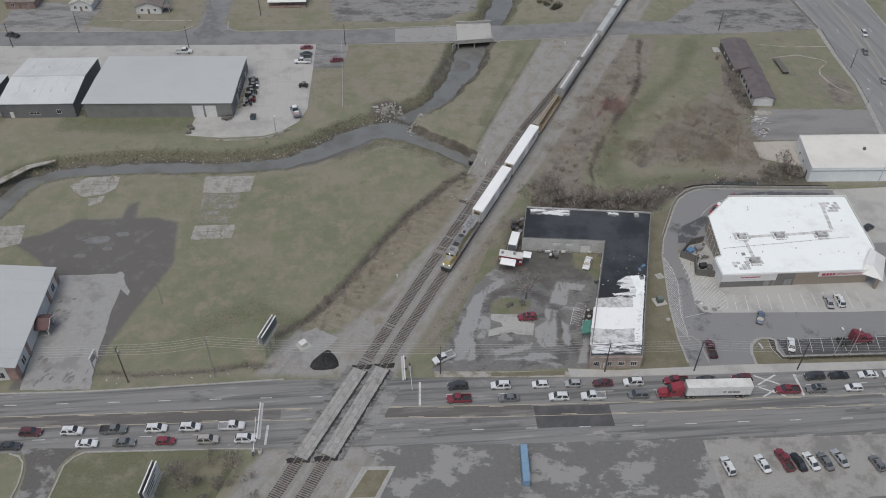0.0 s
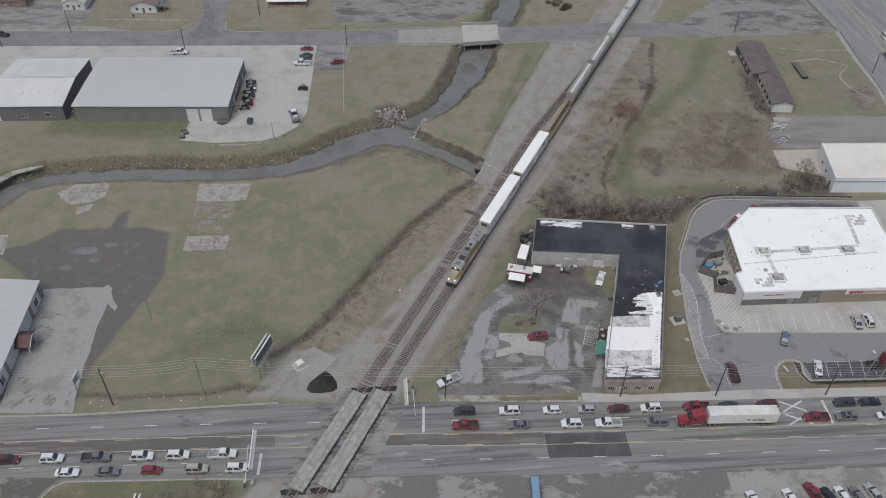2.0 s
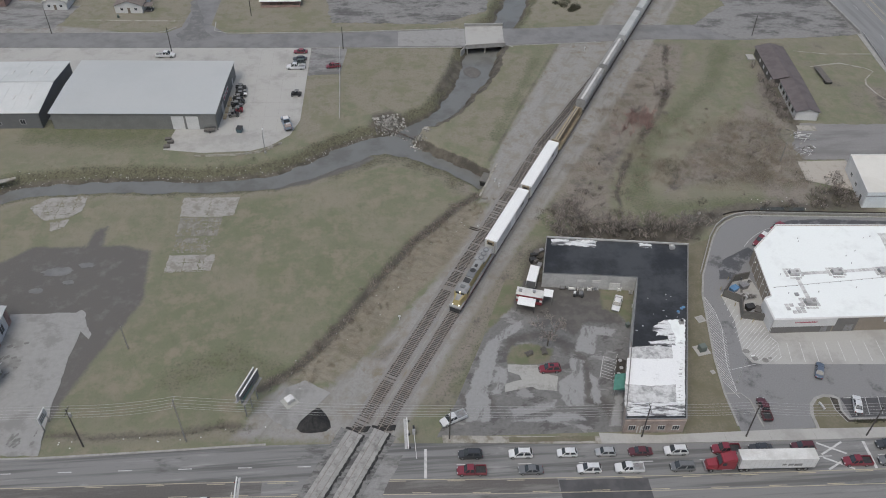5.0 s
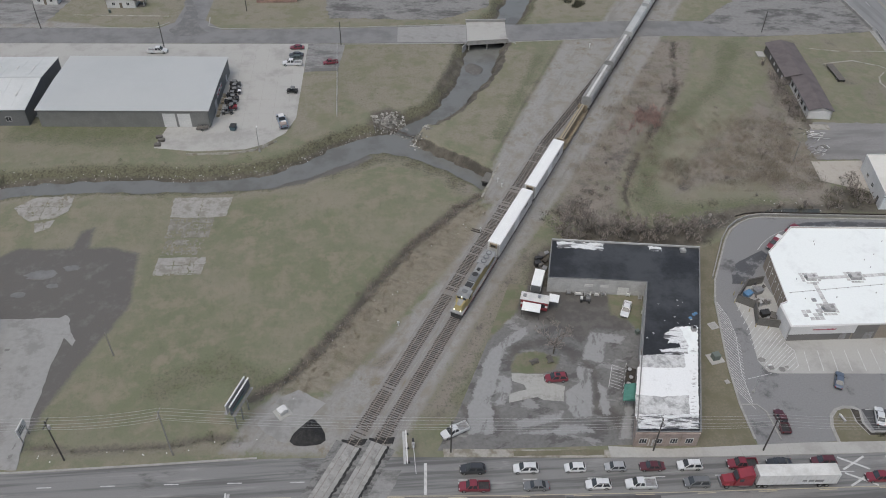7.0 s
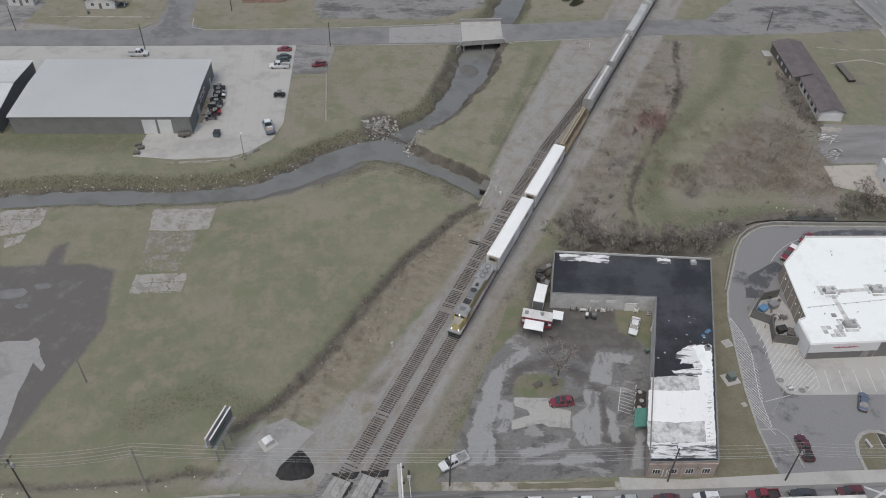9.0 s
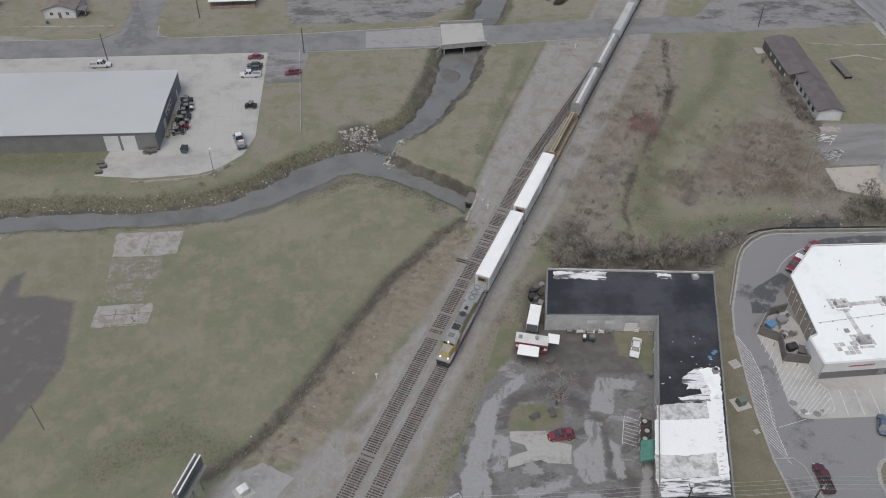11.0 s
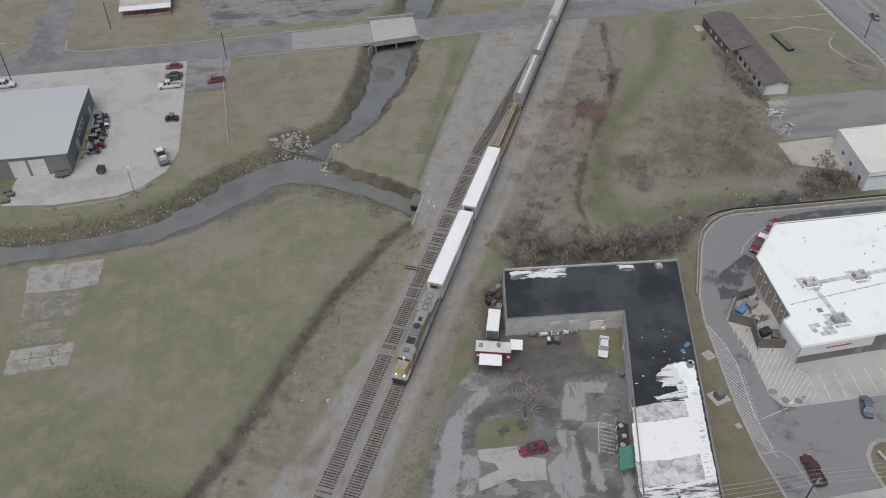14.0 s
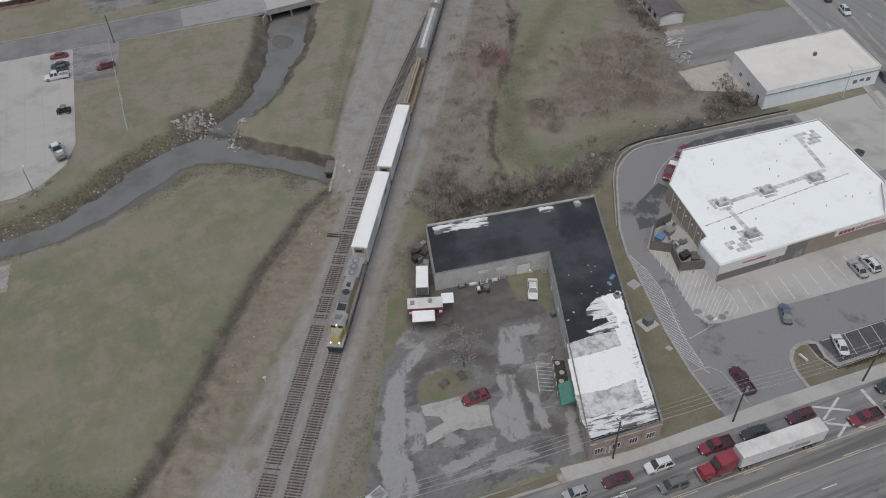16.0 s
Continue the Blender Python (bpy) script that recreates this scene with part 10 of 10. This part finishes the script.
# dark bramble stands in the east field and along its ditch
for x, y, rx, ry, n in ((79.3, 203.7, 2.4, 2.8, 70), (71.5, 171.4, 3.0, 5.0, 340), (103.2, 190.1, 3.0, 5.0, 110), (93.7, 169.5, 4.6, 4.2, 130), (85.5, 192.1, 3.0, 2.0, 60), (103.8, 166.3, 3.6, 3.2, 100),
                       (56.7, 162.3, 4.0, 3.0, 120), (83.6, 165.2, 4.0, 2.4, 90), (67.9, 183.2, 1.6, 4.4, 70), (73.0, 191.0, 1.5, 4.2, 70), (62.6, 172.0, 1.6, 4.6, 70), (98.5, 180.0, 4.4, 3.0, 90), (87.5, 177.0, 3.0, 3.6, 70)):
    ring = [(x + rx * math.cos(a) * rng.uniform(0.6, 1.2), y + ry * math.sin(a) * rng.uniform(0.6, 1.2)) for a in np.linspace(0, 2 * math.pi, 12)[:-1]]
    tuft_field(ring, int(n * 0.5), 0.9, 8, 0.8, M["bramble"], "dark tangled bramble stand in the east field")
tuft_field([(-90, 184), (-55, 186), (-55, 196), (-84, 198), (-90, 199)], 1500, 0.35, 4, 0.28, M["grass_blade"], "short grass tufts before the warehouses")
tuft_field([(20, 161), (10.2, 151.5), (2.5, 141.5), (-5.6, 129.4), (-13, 117.6), (-6, 113), (4.3, 128.9), (11.8, 138.5), (20, 148.6)], 6500, 0.5, 6, 0.45, M["dry_grass"], "rough tan weeds on the slope by the tracks")


# ---- pieces: track, markings, crossing panels, stones ----
def track(spec, y0, y1, label, group):
    t = tagged(new("railway_track"), label, "railway track", kind="structure")
    a, b_ = Vector(w(*on_track(spec, y0))), Vector(w(*on_track(spec, y1)))
    d = (b_ - a).normalized()
    ang = math.degrees(math.atan2(d.y, d.x))
    ln = (b_ - a).length
    for s in (-1, 1):
        rb = bmesh.new()
        box(rb, 0, ln, s * 0.755 - 0.07, s * 0.755 + 0.07, 0.14, 0.17)
        box(rb, 0, ln, s * 0.755 - 0.02, s * 0.755 + 0.02, 0.17, 0.23)
        box(rb, 0, ln, s * 0.755 - 0.037, s * 0.755 + 0.037, 0.23, 0.28)
        ob = part("rail", rb, M["rail"], t)
        ob.matrix_basis = pose(a.x, a.y, 0, 0, 0, ang)
    bb = bmesh.new()
    frustum(bb, [(0, -2.3, -0.1), (ln, -2.3, -0.1), (ln, 2.3, -0.1), (0, 2.3, -0.1)], [(0, -1.55, 0.09), (ln, -1.55, 0.09), (ln, 1.55, 0.09), (0, 1.55, 0.09)])
    ob = part("ballast", bb, M["ballast"], t, "grey crushed stone ballast")
    ob.matrix_basis = pose(a.x, a.y, 0, 0, 0, ang)
    tie = mesh_of("tie", box(bmesh.new(), -0.11, 0.11, -1.32, 1.32, -0.04, 0.15), M["tie"])
    far_ties = bmesh.new()
    r_ = random.Random(int(y0 * 7 + spec[0][0]))
    n = int(ln / 0.52)
    made = 0
    for i in range(n):
        p = a + d * (0.26 + i * 0.52)
        yy = p.y / K
        if spec[0][0] < -17 and (r_.random() < 0.05 or int(i / 5) % 17 == 4 and r_.random() < 0.6):
            continue                      # ties sunk in the ballast of the old west track
        m = pose(p.x, p.y, 0.02, 0, 0, ang + r_.uniform(-2, 2)) @ Matrix.Translation((0, r_.uniform(-0.1, 0.1), 0))
        if abs(yy - 88) < 9.6:
            continue
        if 60 < yy < 172 and made < 300:
            piece("tie", tie, t, m)
            made += 1
        else:
            corners = [m @ Vector((x, y, z)) for z in (-0.04, 0.15) for x, y in ((-0.12, -1.32), (0.12, -1.32), (0.12, 1.32), (-0.12, 1.32))]
            vs = [far_ties.verts.new(c) for c in corners]
            for f in ((4, 5, 6, 7), (0, 1, 5, 4), (1, 2, 6, 5), (2, 3, 7, 6), (3, 0, 4, 7)):
                far_ties.faces.new([vs[q] for q in f])
    ob = part("ties", far_ties, M["tie"], t)
    tagged(ob, kind="stuff")
    return t


M["ballast"] = surf("ballast", (0.250, 0.245, 0.240), (0.200, 0.185, 0.170), (0.175, 0.170, 0.165), 0.25, 5, 0.95, bump=0.8)
track(TRACK_W, -40, 183, "old railway track with grey ties and rusty rails", "tracks")
track(TRACK_JOIN, 183, 221, "old railway track running into the main line", "tracks")
track(TRACK_E, 104, 330, "railway main track with dark ties", "tracks")
track(TRACK_S, -40, 104, "railway main track with dark ties", "tracks")

# concrete crossing panels set between and beside the rails
panel_in = mesh_of("panel", box(bmesh.new(), -0.606, 0.606, -0.69, 0.69, -0.05, 0.29, 0.03), M["panel"])
panel_out = mesh_of("panel", box(bmesh.new(), -0.606, 0.606, -0.43, 0.43, -0.05, 0.29, 0.03), M["panel"])
for spec in (TRACK_W, TRACK_S):
    c = tagged(new("crossing_surface"), "pale concrete rail crossing panels across the highway", "rail crossing", kind="structure")
    a, b_ = Vector(w(*on_track(spec, 77.6))), Vector(w(*on_track(spec, 97.8)))
    d = (b_ - a).normalized()
    ang = math.degrees(math.atan2(d.y, d.x))
    n = int((b_ - a).length / 1.22)
    step = (b_ - a).length / n
    for i in range(n):
        p = a + d * (step * (i + 0.5))
        base = pose(p.x, p.y, 0, 0, 0, ang)
        piece("panel", panel_in, c, base)
        for s in (-1, 1):
            piece("panel", panel_out, c, base @ Matrix.Translation((0, s * 1.26, 0)))
    for y in (77.0, 98.4):
        p = Vector(w(*on_track(spec, y)))
        ob = part("tar_edge", prism(bmesh.new(), ragged([tuple(Vector(q) + p) for q in ((-2.5, -0.5), (2.5, -0.8), (2.6, 0.5), (-2.5, 0.7))], 0.3, int(y), 0.6), 0.0, 0.1), M["coal"], c, "black tar edge")
    for s, wid in ((-1, 0.5),):
        lnp = (b_ - a).length
        q = [(lnp * i / 14, s * 1.7) for i in range(15)] + [(lnp * i / 14, s * (1.7 + wid)) for i in range(14, -1, -1)]
        if s > 0:
            q = q[::-1]
        ob = part("tar_edge", prism(bmesh.new(), ragged(q[::-1], 0.2, 5 + s, 0.35), 0.1, 0.265), M["coal"], c, "black tar edge")
        ob.matrix_basis = pose(a.x, a.y, 0, 0, 0, ang)
    ramp_ = bmesh.new()
    frustum(ramp_, [(0, -3.4, -0.02), ((b_ - a).length, -3.4, -0.02), ((b_ - a).length, 3.4, -0.02), (0, 3.4, -0.02)], [(0, -1.65, 0.25), ((b_ - a).length, -1.65, 0.25), ((b_ - a).length, 1.65, 0.25), (0, 1.65, 0.25)])
    ob = part("approach_fill", ramp_, M["crossing_fill"], c, "stained asphalt fill beside the panels")
    ob.matrix_basis = pose(a.x, a.y, 0, 0, 0, ang)

# road markings
def line_piece(ax0, ax1, off, half, material, z=0.014, name="lane_line", parent=highway):
    a, b_ = w(*axis(ax0, off)), w(*axis(ax1, off))
    m, ln = facing(a, b_)
    ob = part(name, box(bmesh.new(), 0, ln, -half, half, -0.02, 0), material, parent)
    ob.matrix_basis = m @ Matrix.Translation((0, 0, z))


dash = mesh_of("lane_dash", box(bmesh.new(), -1.35, 1.35, -0.09, 0.09, -0.02, 0.0), M["white_line"])
def dash_row(x0, x1, step, off):
    x = x0
    while x < x1:
        p = axis(x, off)
        m, _ = facing(w(*axis(x - 1, off)), w(*axis(x + 1, off)))
        m = Matrix.Translation((p[0] * K, p[1] * K, 0.016)) @ m.to_3x3().to_4x4()
        piece("lane_dash", dash, highway, m)
        x += step


dash_row(-134, -14, 9.9, 2.75)
dash_row(11.6, 170, 10.4, 2.85)
dash_row(-126.4, -20, 9.92, -5.6)
dash_row(-4.8, 170, 10.3, -5.6)
for x0, x1 in zip(XS, XS[1:]):
    if x0 < -16 or x1 > -3:
        x0_, x1_ = (x0, min(x1, -16)) if x0 < -16 else (max(x0, -3), x1)
        if x1_ > x0_:
            line_piece(x0_, x1_, 0.0, 0.075, M["yellow_line"], name="yellow_line")
            line_piece(x0_, x1_, -2.75, 0.075, M["yellow_line"], name="yellow_line")
x = -130
while x < 165:
    if not -18 < x < -4:
        line_piece(x, x + 3.0, -0.28, 0.08, M["yellow_line"], name="yellow_dash")
        line_piece(x + 4, x + 7, -2.47, 0.08, M["yellow_line"], name="yellow_dash")
    x += 9.9
line_piece(5.0, 5.45, 3.1, 3.4, M["white_line"], name="stop_line")
line_piece(-24.6, -24.15, -6.0, 2.6, M["white_line"], 0.016, name="stop_line")
for off in (1.4, 4.4):
    for sgn in (-1, 1):
        m, ln = facing(w(*axis(73.5, off - 1.2 * sgn)), w(*axis(78.0, off + 1.2 * sgn)))
        ob = part("crossing_mark", box(bmesh.new(), 0, ln, -0.2, 0.2, -0.02, 0.0), M["white_line"], highway)
        ob.matrix_basis = m @ Matrix.Translation((0, 0, 0.018 + 0.004 * sgn))
line_piece(81.6, 82.1, 2.9, 3.2, M["white_line"], name="stop_line")
# east highway lines
east_mid = [(166.5, 340), (166.6, 262), (165.4, 240), (162.6, 222), (160.0, 206), (157.0, 192), (153.6, 178), (149.3, 163), (144.3, 146), (136, 118)]
el = tagged(new("lane_marking"), "faded yellow and white lines of the east highway", "road marking", kind="structure")
for off in (-0.35, 0.35, 3.0, 3.5):
    part("yellow_line", band(bmesh.new(), [(p[0] * K + off, p[1] * K) for p in east_mid], 0.09, -0.02, 0.03), M["yellow_line"], el)
for off in (-5.6, 8.4):
    for i in range(len(east_mid) - 1):
        for f in (0.1,):
            a, b_ = along(east_mid[i], east_mid[i + 1], f), along(east_mid[i], east_mid[i + 1], f + 0.16)
            part("lane_dash", band(bmesh.new(), [(a[0] * K + off, a[1] * K), (b_[0] * K + off, b_[1] * K)], 0.09, -0.02, 0.03), M["white_line"], el)
# parking stripes
pk = tagged(new("stall_marking"), "white parking stall and hatch lines", "road marking", kind="structure")
def stripe(a, b_, z=0.03, half=0.06):
    m, ln = facing(w(*a), w(*b_))
    ob = part("stripe", box(bmesh.new(), 0, ln, -half, half, -0.02, 0.0), M["white_line"], pk)
    ob.matrix_basis = m @ Matrix.Translation((0, 0, z))
for i in range(12):
    lean_ = 0.95 - 0.06 * i
    stripe((77.2 + i * 2.6 - lean_ * 0.5, 108.1 - i * 0.12), (77.2 + i * 2.6 + lean_ * 0.5, 113.0 - i * 0.06), 0.03, 0.08)
for i in range(10):
    stripe((83.4 + i * 2.45, 95.2 - i * 0.04), (84.4 + i * 2.45, 99.2 - i * 0.04), 0.028)
stripe((82.8, 99.2), (107, 98.3), 0.028)
for i in range(30):
    f = i / 29
    y = 102.8 + 23.0 * f
    xl = float(np.interp(y, [101, 110, 118.5, 126.5], [61.5, 62.5, 64.0, 65.5]))
    xr = float(np.interp(y, [102, 108.3, 112.6, 118.0, 122.5, 126.4], [63.6, 64.0, 65.0, 66.3, 66.4, 65.8]))
    if xr > xl + 0.3:
        stripe((xl, y + 1.15 * (xr - xl)), (xr, y - 1.15 * (xr - xl)), 0.016, 0.045)
for a, b_ in (((63.6, 102.1), (64.0, 108.3)), ((64.0, 108.3), (65.0, 112.6)), ((65.0, 112.6), (66.3, 118.0)), ((66.3, 118.0), (66.4, 122.5)), ((66.4, 122.5), (65.6, 126.6))):
    stripe(a, b_, 0.018)
stripe((64.6, 107.2), (69.6, 108.2), 0.016)
HATCH_TOP = [(70.0, 125.6), (71.0, 121.0), (73.6, 119.5), (74.8, 117.8), (75.0, 114.8), (75.9, 113.2), (75.2, 109.6)]
HATCH_LOW = [(68.9, 124.0), (68.8, 118.6), (68.4, 114.7), (68.6, 111.9), (68.9, 109.6), (70.2, 108.8), (73.6, 108.5)]
for i in range(20):
    a, b_ = edge_at(HATCH_TOP, np.array([i / 19]))[0], edge_at(HATCH_LOW, np.array([i / 19]))[0]
    stripe(tuple(a), tuple(b_), 0.03, 0.065)
for a, b_ in zip(HATCH_TOP[4:], HATCH_TOP[5:]):
    stripe(a, b_, 0.034, 0.07)
for i, (x, y, a_, c_) in enumerate(((68.9, 111.5, 0.7, 0.55), (69.95, 109.6, 0.6, 0.6), (71.8, 109.0, 0.65, 0.55), (72.9, 109.5, 0.4, 0.3))):
    lot([(x + a_ * math.cos(k / 6 * math.pi), y + c_ * math.sin(k / 6 * math.pi)) for k in range(12)], 0.038 + 0.001 * i, M["damp_concrete"], "dark damp stain on the concrete apron", "stain", "stain", rag=0.1, seed=i + 70, depth=0.03)
for i in range(8):
    stripe((41.0 - i * 0.25, 112.0 - i * 0.66), (42.9 - i * 0.25, 111.0 - i * 0.66), 0.03, 0.04)
stripe((40.9, 112.2), (39.0, 107.0), 0.03)

arc_ = [(79.6, 141.4), (81.4, 143.4), (83.8, 145.3), (86.2, 146.7), (88.4, 147.6)]
for a, b_ in zip(arc_, arc_[1:]):
    stripe(a, b_, 0.018)

# concrete joints in the warehouse yard and the aprons, as thin recessed strips
jt = tagged(new("joint_line"), "dark joints between concrete slabs", "joint", kind="structure")
def joint(a, b_, z):
    m, ln = facing(w(*a), w(*b_))
    ob = part("joint", box(bmesh.new(), 0, ln, -0.03, 0.03, -0.02, 0.0), M["joint"], jt)
    ob.matrix_basis = m @ Matrix.Translation((0, 0, z))
for i in range(1, 6):
    joint((-42 + i * 3.7, 239.6), (-42 + i * 3.7, 188 + i * 0.9), 0.018)
for y in (202, 209, 216, 223, 230):
    joint((-41.6, y), (-21, y - 1.2), 0.018)
for i in range(14):
    x = 10 + i * 8
    p0, p1 = axis(x, north(x)), axis(x, north(x) + 1.6)
    joint(p0, p1, 0.136)

# stones of the weir, banks and rubble
def stone_mesh(seed):
    bm_ = bmesh.new()
    r_ = random.Random(seed)
    bmesh.ops.create_icosphere(bm_, subdivisions=1, radius=0.5)
    for v in bm_.verts:
        v.co = Vector((v.co.x * r_.uniform(0.7, 1.3), v.co.y * r_.uniform(0.6, 1.1), v.co.z * r_.uniform(0.5, 0.9)))
    return mesh_of("stone", bm_, M["rock"])
stones = [stone_mesh(i) for i in range(5)]
weir = tagged(new("rock_weir"), "pile of pale rocks damming the side channel", "rocks")
r = random.Random(12)
def weir_spot(k):
    """A place on the rubble bar: the main heap, its two toes and the sill between them."""
    if k < 0.62:
        x, y = max(-4, min(4, r.gauss(0, 2.0))), max(-2.6, min(2.6, r.gauss(0, 1.4)))
        return 2.7 + x - 0.2 * y, 197.2 + 0.25 * x + y
    if k < 0.76:
        return 9.3 + r.gauss(0, 1.0), 188.4 + r.gauss(0, 1.1)
    if k < 0.86:
        return 11.9 + r.gauss(0, 0.8), 193.4 + r.gauss(0, 0.9)
    x, y = along((0.6, 195.5), (10.4, 190.2), r.random())
    return x + r.gauss(0, 0.6), y + r.gauss(0, 0.6)
for i in range(296):
    x, y = weir_spot(i / 296)
    s_ = r.uniform(0.4, 1.05) * (1.35 if i % 9 == 0 else 1.0)
    piece("stone", r.choice(stones), weir, pose(x * K, y * K, max(z_at(x, y), WATER_Z - 0.2) + 0.1 * s_, r.uniform(0, 360), r.uniform(0, 60), r.uniform(0, 360)) @ Matrix.Diagonal((s_, s_, s_, 1)))
sv, sf = [], []
for i in range(900):
    x, y = weir_spot(r.random())
    s_, turn_ = r.uniform(0.2, 0.6), Matrix.Rotation(r.uniform(0, 6.28), 3, "Z")
    base_, k = Vector((x * K, y * K, max(z_at(x, y), WATER_Z - 0.1))), len(sv)
    src_ = stones[i % 5]
    sv += [tuple(base_ + turn_ @ v.co * s_) for v in src_.vertices]
    sf += [[q + k for q in f.vertices] for f in src_.polygons]
me_ = bpy.data.meshes.new("rubble")
me_.from_pydata(sv, [], sf)
me_.materials.append(M["rubble"])
ob = new("rubble", me_)
ob.parent = weir
tagged(ob, "small dark rubble between the rocks", kind="stuff")
part("log", rod(bmesh.new(), (*w(0, 196), -1.2), (*w(9.4, 190.9), -2.5), 0.16, 0.12, 7), M["bark"], weir, "dark weathered log")
part("log", rod(bmesh.new(), (*w(2.4, 196.5), -2.0), (*w(10.4, 189.8), -2.6), 0.12, 0.1, 7), M["bark"], weir, "dark weathered log")
for i in range(14):
    x, y = along((2.0, 197.0), (11.0, 190.6), r.random())
    dx, dy = r.uniform(-1.6, 1.6), r.uniform(-1.2, 0.6)
    part("stick", rod(bmesh.new(), (*w(x - dx, y - dy), WATER_Z + r.uniform(0.1, 0.6)), (*w(x + dx, y + dy), WATER_Z + r.uniform(0.1, 0.6)), 0.07, 0.04, 5), M["bark"], weir, "dark driftwood stick")
heap = tagged(new("rubble_heap"), "heap of broken rubble with one pale boulder beside the drive", "rubble")
sv, sf = [], []
for i in range(420):
    if i < 320:
        x, y = 72.2 + r.gauss(0, 2.6), 151.4 + r.gauss(0, 1.4)
    else:
        x, y = along((-16.4, 175.4), (-10.6, 178.6), r.random())
        x, y = x + r.gauss(0, 0.5), y + r.gauss(0, 0.35)
    s_, turn_ = r.uniform(0.15, 0.6), Matrix.Rotation(r.uniform(0, 6.28), 3, "Z")
    base_, k = Vector((x * K, y * K, max(z_at(x, y), WATER_Z - 0.1))), len(sv)
    src_ = stones[i % 5]
    sv += [tuple(base_ + turn_ @ v.co * s_) for v in src_.vertices]
    sf += [[q + k for q in f.vertices] for f in src_.polygons]
me_ = bpy.data.meshes.new("rubble")
me_.from_pydata(sv, [], sf)
me_.materials.append(M["rubble"])
ob = new("rubble", me_)
ob.parent = heap
tagged(ob, "small grey rubble", kind="stuff")
piece("boulder", stones[2], heap, pose(73.2 * K, 153.4 * K, z_at(73.2, 153.4) + 0.3, 20, 10, 40) @ Matrix.Diagonal((1.6, 1.5, 1.2, 1)))
rip = tagged(new("bank_stones"), "scattered riprap stones along the creek bank", "rocks")
for i in range(290):
    k = r.randrange(3, 15)
    f = r.random()
    (x0, y0, h0), (x1, y1, h1) = CREEK[k], CREEK[k + 1]
    x, y, h = x0 + (x1 - x0) * f, y0 + (y1 - y0) * f, h0 + (h1 - h0) * f
    dx, dy = x1 - x0, y1 - y0
    q = math.hypot(dx, dy)
    side_ = 1 if r.random() < 0.75 else -1
    o = h + r.uniform(0.1, 1.5)
    x, y = x - dy / q * o * side_, y + dx / q * o * side_
    s_ = r.uniform(0.15, 0.5)
    piece("stone", r.choice(stones), rip, pose(x * K, y * K, max(z_at(x, y), WATER_Z - 0.1), r.uniform(0, 360), 0, r.uniform(0, 360)) @ Matrix.Diagonal((s_, s_, s_, 1)))
rt = tagged(new("retaining_blocks"), "broken concrete blocks retaining the yard's bank", "rubble")
slabm = mesh_of("block", box(bmesh.new(), -0.8, 0.8, -0.15, 0.15, -0.6, 0.5, 0.04), M["old_concrete"])
for i in range(30):
    f = i / 29
    x, y = (-46 + 20 * f, float(np.interp(f, [0, 0.5, 0.8, 1], [184.3, 184.2, 185.4, 188.6])))
    piece("block", slabm, rt, pose(x * K, (y - 0.6) * K, z_at(x, y - 0.6), r.uniform(-25, -5), r.uniform(-6, 6), 2 + 40 * max(0, f - 0.7) + r.uniform(-8, 8)))
